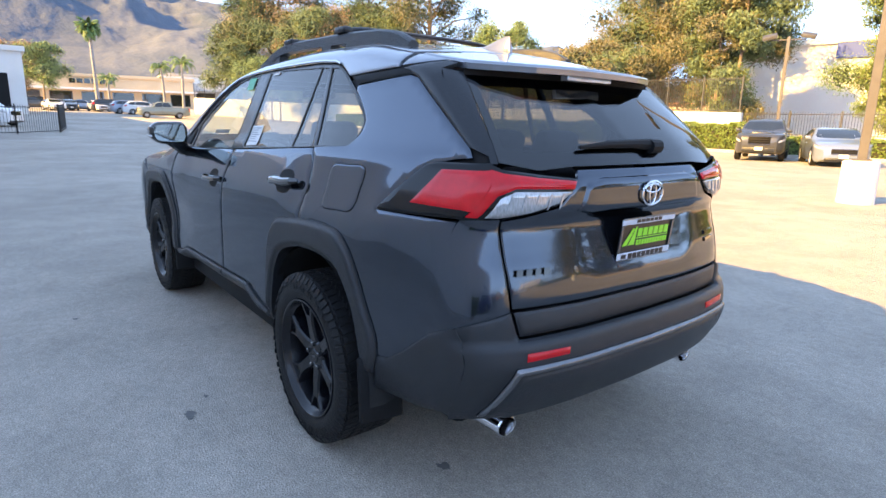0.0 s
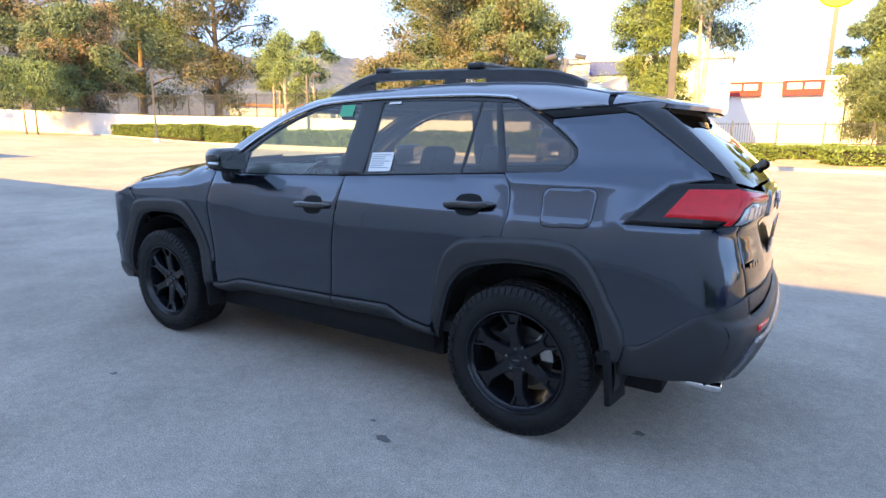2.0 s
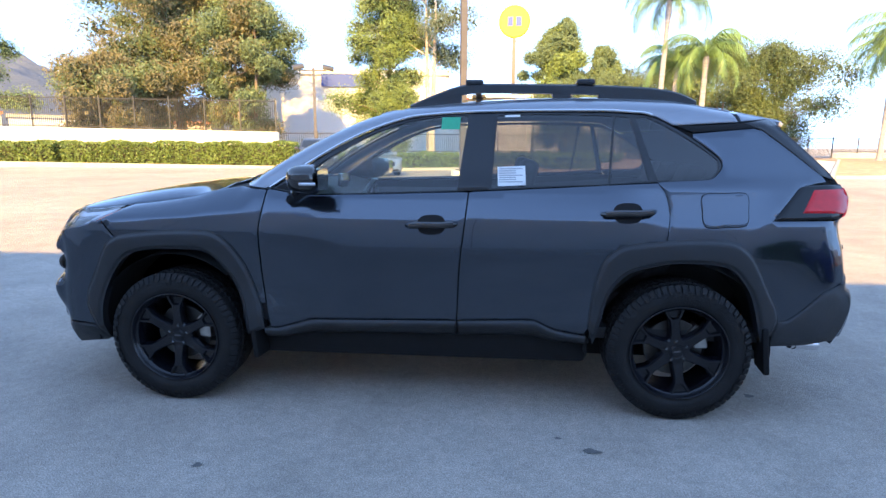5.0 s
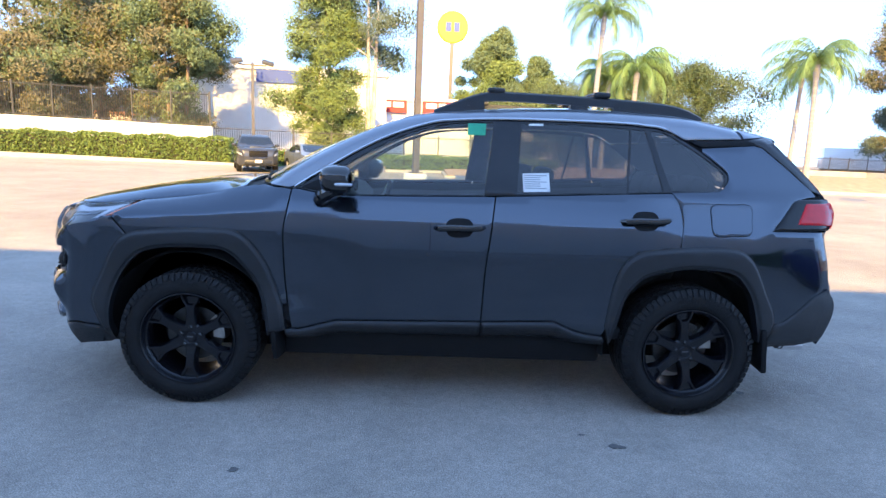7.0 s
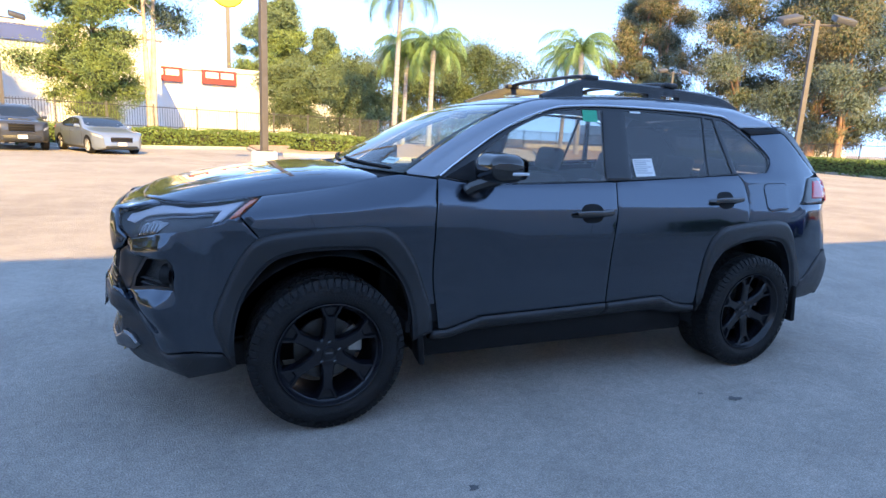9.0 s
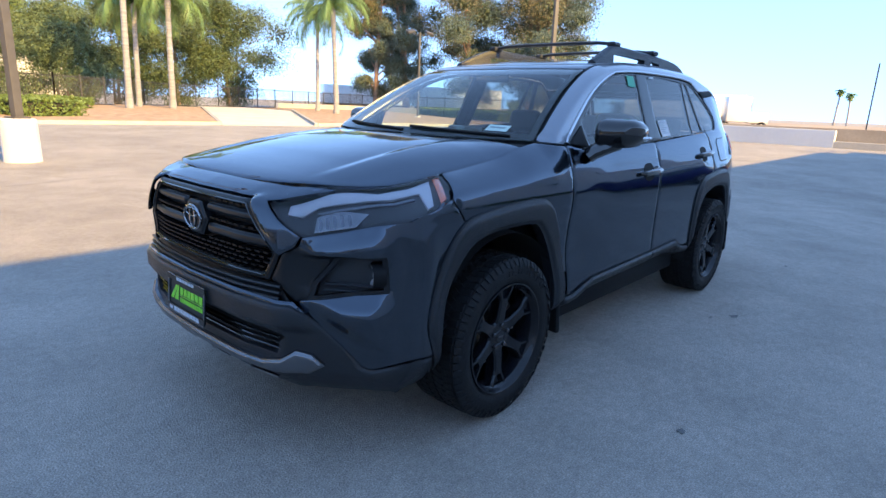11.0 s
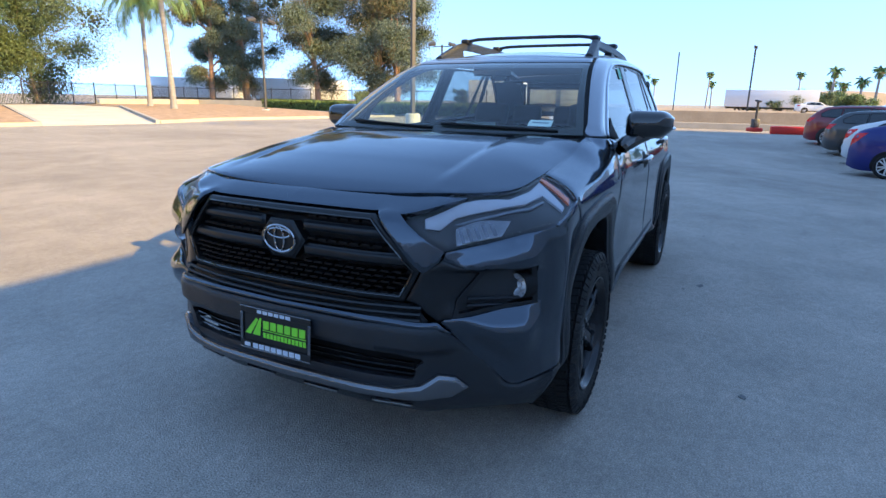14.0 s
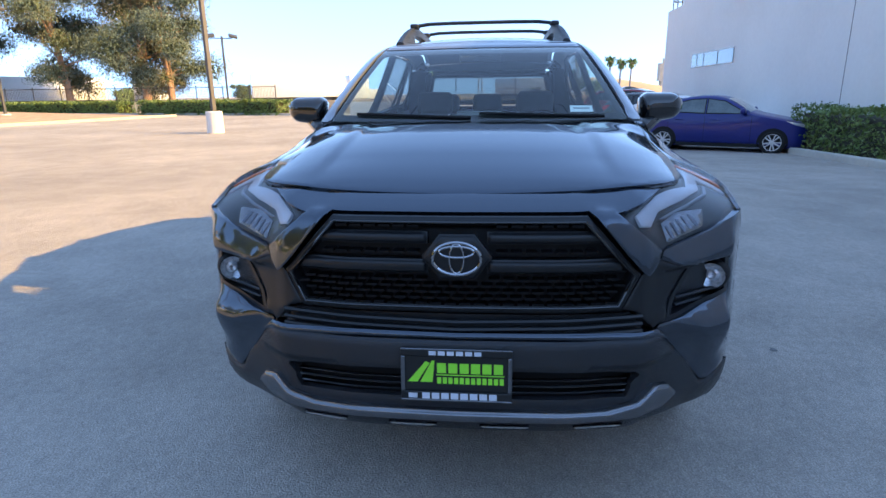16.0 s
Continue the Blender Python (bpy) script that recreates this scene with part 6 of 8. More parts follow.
REDBARK = node_mat("reddish_peeling_bark", (0.42, 0.24, 0.15), 0.85, 0, second=(0.20, 0.15, 0.12), scale=2.0, bump=0.5, bump_scale=10)
PALMBARK = node_mat("pale_ringed_palm_bark", (0.28, 0.275, 0.285), 0.9, 0, vary=0.3, scale=2, bump=0.7, bump_scale=9, stretch=(0.3, 0.3, 3))
LEAF_OLIVE = node_mat("olive_eucalyptus_leaves", (0.143, 0.198, 0.090), 0.6, 0, second=(0.068, 0.104, 0.055), island=0.9, scale=0.5)
LEAF_BROWN = node_mat("rusty_eucalyptus_leaves", (0.192, 0.169, 0.090), 0.65, 0, second=(0.091, 0.111, 0.064), island=0.9, scale=0.5)
LEAF_GREY = node_mat("grey_green_eucalyptus_leaves", (0.128, 0.173, 0.134), 0.6, 0, second=(0.059, 0.072, 0.051), island=0.9, scale=0.4)
LEAF_PINE = node_mat("yellow_green_pine_needles", (0.192, 0.262, 0.070), 0.6, 0, second=(0.090, 0.131, 0.044), island=0.9, scale=0.6)
LEAF_LIGHT = node_mat("light_green_leaves", (0.205, 0.288, 0.115), 0.6, 0, second=(0.140, 0.188, 0.072), island=0.9, scale=0.6)
LEAF_DARK = node_mat("dark_oak_leaves", (0.109, 0.154, 0.058), 0.55, 0, second=(0.044, 0.072, 0.032), island=0.9, scale=0.5)
# shade inside the crowns is put into this darker leaf colour
LEAF_SHADE = node_mat("shade_toned_inner_leaves", (0.070, 0.096, 0.045), 0.7, 0, second=(0.032, 0.044, 0.023), island=0.9, scale=0.5)
LEAF_HEDGE = node_mat("clipped_hedge_leaves", (0.15, 0.22, 0.055), 0.55, 0, second=(0.04, 0.070, 0.02), island=0.9, scale=1.2)
LEAF_PALM = node_mat("palm_leaves", (0.134, 0.224, 0.070), 0.45, 0, second=(0.077, 0.128, 0.038), island=0.7, scale=0.6)
LEAF_RUST = node_mat("orange_autumn_leaves", (0.256, 0.179, 0.096), 0.6, 0, second=(0.297, 0.178, 0.100), island=0.9, scale=0.6)
INNER = node_mat("dark_hedge_core", (0.035, 0.035, 0.02), 0.9, 0, vary=0.3, scale=3)
WHITEPAINT = node_mat("white_car_paint", (0.72, 0.73, 0.75), 0.3, 0, coat=1.0, vary=0.03, scale=4)
SILVERPAINT = node_mat("silver_blue_car_paint", (0.25, 0.30, 0.38), 0.3, 0.5, coat=1.0, vary=0.04, scale=4)
GREYPAINT = node_mat("mid_grey_car_paint", (0.046, 0.048, 0.053), 0.35, 0.3, coat=1.0, vary=0.04, scale=4)
HAZYGLASS = node_mat("pale_tinted_car_glass", (0.10, 0.13, 0.14), 0.05, 0, coat=0.6, vary=0.35, scale=2.5)
BLUEPAINT = node_mat("deep_blue_car_paint", (0.003, 0.011, 0.15), 0.35, 0.1, coat=0.35, vary=0.04, scale=4)
REDPAINT = node_mat("dark_red_car_paint", (0.20, 0.012, 0.02), 0.3, 0.2, coat=1.0, vary=0.05, scale=4)
DARKPAINT = node_mat("charcoal_car_paint", (0.03, 0.033, 0.038), 0.3, 0.3, coat=1.0, vary=0.05, scale=4)
GREENGREY = node_mat("grey_green_car_paint", (0.20, 0.23, 0.20), 0.3, 0.1, coat=1.0, vary=0.04, scale=4)
CARGLASS = node_mat("dark_car_glass", (0.012, 0.015, 0.018), 0.04, 0, coat=1.0, vary=0.2, scale=2)
# the sky seen in these panes is put into their blue base colour
BLUEGLASS = node_mat("sky_tinted_window_glass", (0.10, 0.20, 0.26), 0.05, 0, coat=1.0, vary=0.1, scale=2)
BEIGE = node_mat("beige_stucco", (0.60, 0.48, 0.33), 0.85, 0, vary=0.08, scale=0.4)
TANWALL = node_mat("tan_concrete", (0.44, 0.35, 0.25), 0.9, 0, vary=0.15, scale=0.6, bump=0.3, bump_scale=20)
TAN = node_mat("tan_dry_ground", (0.42, 0.33, 0.23), 0.95, 0, vary=0.18, scale=0.1, bump=0.4, bump_scale=4)
REDPLASTIC = node_mat("red_plastic_barrier", (0.62, 0.03, 0.02), 0.5, 0, vary=0.1, scale=3)
TILE = node_mat("terracotta_roof", (0.45, 0.20, 0.11), 0.8, 0, vary=0.2, scale=2)
SIGNYELLOW = node_mat("yellow_sign", (0.55, 0.38, 0.02), 0.5, 0, vary=0.05, scale=0.5)
SIGNRED = node_mat("deep_red_sign", (0.26, 0.008, 0.014), 0.5, 0, vary=0.05, scale=0.5)
SIGNBLUE = node_mat("blue_sign", (0.02, 0.06, 0.30), 0.5, 0, vary=0.05, scale=0.5)
STAIN = node_mat("dark_oil_stain", (0.13, 0.125, 0.12), 0.6, 0, vary=0.3, scale=20)
RIMSILVER = node_mat("silver_alloy", (0.62, 0.62, 0.63), 0.35, 0.3, vary=0.1, scale=10)
# distance haze is put into the mountains' blue-grey base colours
HILL = node_mat("haze_tinted_mountain_brush", (0.125, 0.142, 0.175), 1.0, 0, second=(0.060, 0.085, 0.122), scale=0.006, bump=1.0, bump_scale=0.02)
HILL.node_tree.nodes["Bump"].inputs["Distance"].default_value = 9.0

# ground: one sheet, rising gently to the west
gx = np.concatenate([np.linspace(-2600, -220, 12), np.linspace(-200, -44, 30), np.linspace(-40, 40, 41), np.linspace(44, 200, 30), np.linspace(220, 2600, 12)])
gy = np.concatenate([np.linspace(-2600, -220, 10), np.linspace(-200, -24, 12), np.linspace(-20, 20, 21), np.linspace(24, 200, 12), np.linspace(220, 3000, 12)])
GX, GY = np.meshgrid(gx, gy, indexing="ij")
GZ = ground_z(np.maximum(GX, -400), GY)
idx = np.arange(GX.size).reshape(GX.shape)
quads = np.stack([idx[:-1, :-1], idx[1:, :-1], idx[1:, 1:], idx[:-1, 1:]], -1).reshape(-1, 4)
gr_ob = mesh_ob("ground", np.stack([GX.ravel(), GY.ravel(), GZ.ravel()], 1), quads, ASPHALT)
tagged(gr_ob, "weathered grey asphalt car park", "ground", kind="structure")

# dealership building behind the camera, whose shade lies over the car
bm = bmesh.new()
box(bm, (-34, -24, -0.5), (26.2, -8.6, 5.65))
shed = part("showroom_building", bm, WHITEWALL, smooth=0)
tagged(shed, "long white rendered building with a flat parapet", "building", kind="structure")
# unseen parapet steps, sized to shape the edge of the cast shade
for x0, x1, h in ((-9.5, 2.2, 0.38), (-22, -9.5, 0.95), (-34, -22, 1.45)):
    bm = bmesh.new()
    box(bm, (x0, -9.1, 5.65), (x1, -8.604, 5.65 + h))
    part("parapet_step", bm, WHITEWALL, shed, smooth=0)
bm = bmesh.new()
box(bm, (-34, -24, 5.65), (26.2, -9.15, 5.71))
part("roof", bm, CONCRETE, shed, smooth=0)
# unseen block, added to throw shade over the west of the lot
bm = bmesh.new()
box(bm, (-72, -24, -0.5), (-34.01, -8.6, 10.4))
part("tall_wing", bm, WHITEWALL, shed, smooth=0)
bm = bmesh.new()
box(bm, (26.2, -24, -0.5), (28.7, -8.6, 5.2))
part("lower_wing", bm, WHITEWALL, shed, smooth=0)
for x0 in (19.3, 20.92, 22.54):
    bm = bmesh.new()
    box(bm, (x0, -8.66, 2.28), (x0 + 1.58, -8.585, 2.84))
    fr = part("window", bm, SILVER, shed, "high strip window", smooth=0)
    bm = bmesh.new()
    box(bm, (x0 + 0.04, -8.64, 2.32), (x0 + 1.54, -8.578, 2.80))
    part("pane", bm, BLUEGLASS, fr, smooth=0)
for x in (12.0, 6.0, 0.0, -6.0, -12.0, -18.0, -24.0):
    bm = bmesh.new()
    box(bm, (x - 0.012, -8.62, 0.0), (x + 0.012, -8.596, 5.64))
    part("panel_joint", bm, LAMPHEAD, shed, smooth=0)
bm = bmesh.new()
box(bm, (19.2, -8.62, 4.55), (19.35, -8.45, 5.1), 0.03)
box(bm, (19.05, -8.45, 4.48), (19.5, -8.20, 4.60), 0.03)
part("wall_lamp", bm, IRON, shed, "black wall lamp")
bm = bmesh.new()
for z in (5.65, 6.1):
    tube(bm, [(26.3, -8.8, z), (28.6, -8.8, z), (28.6, -14, z)], 0.03, 6)
for x in np.linspace(26.3, 28.6, 4):
    tube(bm, [(x, -8.8, 5.2), (x, -8.8, 6.1)], 0.03, 6)
part("roof_railing", bm, LAMPHEAD, shed, "grey roof railing")


# ---- planting ----
def leaves_mesh(name, centres, radius, count, size, mat, parent=None, seed=1, flatten=1.0, droop=0.0, slim=0.45, shell=0.55):
    """Many small leaf sprays set about clump centres; each a narrow pointed blade."""
    r = np.random.default_rng(seed)
    c = np.asarray(centres, float)
    rad = np.broadcast_to(np.asarray(radius, float), (len(c),))
    share = rad ** 2 / np.sum(rad ** 2)
    pick = r.choice(len(c), count, p=share)
    d = r.normal(size=(count, 3))
    d /= np.linalg.norm(d, axis=1, keepdims=True)
    k = shell + (1 - shell) * r.random(count) ** 0.5
    k *= 0.75 + 0.5 * r.random(count) ** 2
    p = c[pick] + d * (rad[pick] * k)[:, None] * np.array([1, 1, flatten])
    a = r.normal(size=(count, 3))
    a[:, 2] -= droop
    a /= np.linalg.norm(a, axis=1, keepdims=True)
    b = np.cross(a, r.normal(size=(count, 3)))
    b /= np.linalg.norm(b, axis=1, keepdims=True)
    s = size * (0.6 + 0.8 * r.random(count))[:, None]
    v = np.stack([p - a * s * 0.5 - b * s * slim * 0.5, p - a * s * 0.5 + b * s * slim * 0.5, p + a * s * 0.5], 1).reshape(-1, 3)
    me = bpy.data.meshes.new(name)
    me.vertices.add(len(v))
    me.vertices.foreach_set("co", v.ravel())
    me.loops.add(len(v))
    me.loops.foreach_set("vertex_index", np.arange(len(v)))
    me.polygons.add(count)
    me.polygons.foreach_set("loop_start", np.arange(0, len(v), 3))
    me.update()
    me.materials.append(mat)
    ob = new(name, me)
    if parent:
        ob.parent = parent
    return ob


FINE = 0.35    # leaf size and the matching count


def tree(x, y, height, spread, mat, label, seed, bark=BARK, trunks=1, low=0.25, leaf=0.42, count=9000, clumps=46, second=None, droop=0.5, open_=1.0, lean=0.06, narrow=0.0, kind_name="tree"):
    """A tapered trunk with limbs that end in leaf clumps, uneven in outline and open between."""
    r = random.Random(seed)
    leaf, count = leaf * FINE, int(count * 5.0)
    z0 = float(ground_z(x, y)) - 0.1
    t = empty(kind_name, label, "tree", Matrix.Translation((x, y, z0)))
    bm = bmesh.new()
    tips, rads = [], []
    for k in range(trunks):
        a0 = r.random() * 6.28
        bx, by = (0.5 * math.cos(a0), 0.5 * math.sin(a0)) if trunks > 1 else (0, 0)
        dx, dy = lean * height * math.cos(a0), lean * height * math.sin(a0)
        base_r = height * (0.020 if trunks == 1 else 0.015)
        top = height * (0.93 - 0.08 * r.random())
        spine = []
        for i in range(9):
            f = i / 8
            spine.append(Vector((bx + dx * f + 0.012 * height * math.sin(3 * f + a0), by + dy * f + 0.012 * height * math.cos(4 * f + a0), top * f)))
        tube(bm, spine, [base_r * (1.25 if i == 0 else 1) * (1 - 0.88 * i / 8) for i in range(9)], 8)
        n = max(5, clumps // (2 * trunks))
        for j in range(n):
            f = low + (0.97 - low) * (j + r.random() * 0.8) / n
            p = spine[min(7, int(f * 8))].lerp(spine[min(8, int(f * 8) + 1)], f * 8 - int(f * 8))
            ang = j * 2.4 + r.random() * 0.9
            prof = math.sin(math.pi * min(1, (f - low * 0.6) / (1 - low * 0.6)) ** (0.75 + narrow)) ** 0.7
            ln = spread * (0.35 + 0.65 * r.random()) * max(0.22, prof)
            rise = ln * (0.15 + 0.5 * r.random())
            mid = p + Vector((math.cos(ang) * ln * 0.5, math.sin(ang) * ln * 0.5, rise * 0.75))
            end = p + Vector((math.cos(ang) * ln, math.sin(ang) * ln, rise))
            tube(bm, [p, mid, end], [base_r * (0.42 - 0.28 * f), base_r * (0.26 - 0.16 * f), base_r * 0.07], 5)
            tips.append(end)
            rads.append(spread * (0.23 + 0.19 * r.random()))
            tips.append(mid + Vector((r.uniform(-0.2, 0.2), r.uniform(-0.2, 0.2), r.uniform(0, 0.3))) * spread * 0.6)
            rads.append(spread * (0.18 + 0.15 * r.random()))
        tips.append(spine[-1])
        rads.append(spread * 0.24)
    part("trunk", bm, bark, t, smooth=60)
    cs, rs = np.array([tuple(v) for v in tips]), np.array(rads) / open_ ** 0.3
    # darkened sprays deep in the crown stand for its own shade
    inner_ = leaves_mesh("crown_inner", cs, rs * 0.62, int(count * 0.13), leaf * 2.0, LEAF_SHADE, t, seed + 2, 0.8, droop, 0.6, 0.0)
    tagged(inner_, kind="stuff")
    if second is not None:
        sel = np.arange(len(cs)) % 3 == 0
        leaves_mesh("crown", cs[~sel], rs[~sel], int(count * 0.7), leaf, mat, t, seed, 0.8, droop)["kind"] = "stuff"
        leaves_mesh("crown_patch", cs[sel], rs[sel], int(count * 0.3), leaf, second, t, seed + 1, 0.8, droop)["kind"] = "stuff"
    else:
        leaves_mesh("crown", cs, rs, count, leaf, mat, t, seed, 0.8, droop)["kind"] = "stuff"
    return t


def palm(x, y, height, seed, label, crown=2.6, fronds=20, thick=0.17, fan=False, lean=0.03):
    r = random.Random(seed)
    z0 = float(ground_z(x, y))
    t = empty("palm_tree", label, "palm tree", Matrix.Translation((x, y, z0)))
    bm = bmesh.new()
    a0 = r.random() * 6.28
    spine = [Vector((lean * height * (i / 12) ** 1.5 * math.cos(a0), lean * height * (i / 12) ** 1.5 * math.sin(a0), -0.1 + height * i / 12)) for i in range(13)]
    tube(bm, spine, [thick * (1.5 if i == 0 else 1.15 if i == 1 else 1.0 - 0.30 * i / 12 + (0.25 if i == 11 else 0) + 0.05 * (i % 2)) for i in range(13)], 10)
    part("trunk", bm, PALMBARK, t, smooth=60)
    top = spine[-1]
    verts, faces = [], []
    for k in range(fronds):
        az = k * 2.39996 + r.random() * 0.4
        up = 1.40 - (2.3 if fan else 1.35) * (k / fronds) + r.uniform(-0.12, 0.12)
        ln = crown * (0.85 + 0.3 * r.random())
        d = Vector((math.cos(az), math.sin(az), 0))
        side_d = Vector((-math.sin(az), math.cos(az), 0))
        pts = []
        steps = 12
        p, el = Vector(top), up
        for i in range(steps + 1):
            pts.append(Vector(p))
            p = p + (d * math.cos(el) + Vector((0, 0, 1)) * math.sin(el)) * (ln / steps)
            el -= (0.20 if not fan else 0.12) + 0.03 * r.random()
        for i in range(1, steps + 1):
            f = i / steps
            w = crown * (0.30 if fan else 0.19) * math.sin(math.pi * min(1, 0.12 + f * 0.88)) ** 0.6
            tang = (pts[i] - pts[i - 1]).normalized()
            for s in (-1, 1):
                for m in range(4):
                    o = pts[i - 1].lerp(pts[i], m / 4)
                    hang = Vector((0, 0, -1)) * w * ((0.45 if fan else 0.55) + 0.7 * r.random())
                    tip = o + side_d * s * w * (0.75 if fan else 0.70) + tang * w * 0.55 + hang
                    q = len(verts)
                    wd = tang * ((0.022 if fan else 0.009) * crown)
                    verts += [o - wd, o + wd, tip]
                    faces.append((q, q + 1, q + 2))
    mesh_ob("fronds", verts, faces, LEAF_PALM, t, "", smooth=False)
    if fan:
        bm = bmesh.new()
        tube(bm, [top + Vector((0, 0, -0.9)), top + Vector((0, 0, -0.4)), top], [thick * 1.1, thick * 2.6, thick * 1.2], 8)
        part("dry_skirt", bm, BARK, t)
    return t


def hedge(points, width, height, label, seed, density=130, leaf=0.11, mat=None):
    """A clipped hedge along a line: a dark solid core within, small leaves over all of it."""
    mat = mat or LEAF_HEDGE
    r = np.random.default_rng(seed)
    h = empty("hedge", label, "hedge", Matrix.Translation((points[0][0], points[0][1], float(ground_z(points[0][0], points[0][1])))))
    o = np.array([points[0][0], points[0][1], 0.0])
    bm = bmesh.new()
    pos = []
    last = len(points) - 2
    for seg, ((x0, y0), (x1, y1)) in enumerate(zip(points, points[1:])):
        a, b = np.array([x0, y0]), np.array([x1, y1])
        ln = np.linalg.norm(b - a)
        u = (b - a) / ln
        nrm = np.array([-u[1], u[0]])
        ang = math.degrees(math.atan2(u[1], u[0]))
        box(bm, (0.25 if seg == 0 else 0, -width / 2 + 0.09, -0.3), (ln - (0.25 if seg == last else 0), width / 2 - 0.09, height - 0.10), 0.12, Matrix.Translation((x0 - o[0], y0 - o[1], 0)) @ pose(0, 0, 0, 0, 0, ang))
        n = int(1.7 * density * ln * (2 * height + width))
        f = r.random(n) * ln
        per = r.random(n) * (2 * height + width)
        off = np.where(per < height, -width / 2, np.where(per < 2 * height, width / 2, (per - 2 * height) - width / 2))
        z = np.where(per < height, per, np.where(per < 2 * height, per - height, height))
        for cap, end_f in ((seg == 0, 0.0), (seg == last, ln)):
            if cap:
                k = min(n // 3, int(density * width * height))
                f[:k] = np.abs(end_f - 0.12 * r.random(k))
                off[:k] = (r.random(k) - 0.5) * width
                z[:k] = r.random(k) * height
                f, off, z = f[::-1].copy(), off[::-1].copy(), z[::-1].copy()
        wave = 0.05 * np.sin(f * 1.7 + seed) + 0.04 * np.sin(f * 4.1)
        z = z * (1 + wave * 0.8)
        p2 = a[None] + u[None] * f[:, None] + nrm[None] * (off * (1 + wave))[:, None] - o[None, :2]
        pos.append(np.concatenate([p2, z[:, None]], 1) + r.normal(size=(n, 3)) * 0.035)
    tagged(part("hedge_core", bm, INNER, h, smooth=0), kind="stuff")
    pos = np.concatenate(pos)
    n = len(pos)
    leaves_mesh("foliage", pos, np.full(n, 0.03), n, leaf, mat, h, seed, 1.0, 0.0, 0.6)["kind"] = "stuff"
    return h


def fence(points, z0, z1, label, spacing=0.14, post=2.4, mat=None, kind="iron fence"):
    """Iron fence: posts, two rails and many thin pickets."""
    mat = mat or IRON
    f = empty("fence", label, kind, Matrix.Translation((points[0][0], points[0][1], 0)))
    ox, oy = points[0]
    rails, pk_v, pk_f = bmesh.new(), [], []
    for (x0, y0), (x1, y1) in zip(points, points[1:]):
        ln = math.hypot(x1 - x0, y1 - y0)
        g0, g1 = float(ground_z(x0, y0)), float(ground_z(x1, y1))
        for z in (z0 + 0.12, z1 - 0.12):
            bm = bmesh.new()
            tube(bm, [(x0 - ox, y0 - oy, g0 + z), (x1 - ox, y1 - oy, g1 + z)], 0.028, 6)
            part("rail", bm, mat, f)
        n = max(1, int(ln / post))
        for i in range(n + 1):
            a = i / n
            bm = bmesh.new()
            px, py, g = x0 + (x1 - x0) * a - ox, y0 + (y1 - y0) * a - oy, g0 + (g1 - g0) * a
            box(bm, (px - 0.035, py - 0.035, g + z0), (px + 0.035, py + 0.035, g + z1 + 0.08))
            part("post", bm, mat, f, smooth=0)
        m = int(ln / spacing)
        for i in range(m):
            a = (i + 0.5) / m
            px, py, g = x0 + (x1 - x0) * a - ox, y0 + (y1 - y0) * a - oy, g0 + (g1 - g0) * a
            q = len(pk_v)
            w = 0.011
            for dz in (g + z0 + 0.03, g + z1):
                pk_v += [(px - w, py - w, dz), (px + w, py - w, dz), (px + w, py + w, dz), (px - w, py + w, dz)]
            pk_f += [(q, q + 1, q + 5, q + 4), (q + 1, q + 2, q + 6, q + 5), (q + 2, q + 3, q + 7, q + 6), (q + 3, q, q + 4, q + 7)]
    tagged(mesh_ob("picket_run", pk_v, pk_f, mat, f, smooth=False), kind="stuff")
    return f


def wall(points, height, thick, mat, name, label):
    bm = bmesh.new()
    for (x0, y0), (x1, y1) in zip(points, points[1:]):
        ln = math.hypot(x1 - x0, y1 - y0)
        ang = math.degrees(math.atan2(y1 - y0, x1 - x0))
        g0, g1 = float(ground_z(x0, y0)), float(ground_z(x1, y1))
        vs = box(bm, (0, -thick / 2, -0.4), (ln + thick / 2, thick / 2, height), 0.02, Matrix.Translation((x0, y0, 0)) @ pose(0, 0, 0, 0, 0, ang), 1)
        for v in vs:
            f = ((v.co.x - x0) * (x1 - x0) + (v.co.y - y0) * (y1 - y0)) / ln ** 2
            v.co.z += g0 + (g1 - g0) * min(1, max(0, f))
    return tagged(part(name, bm, mat, smooth=0), label, "wall", kind="structure")


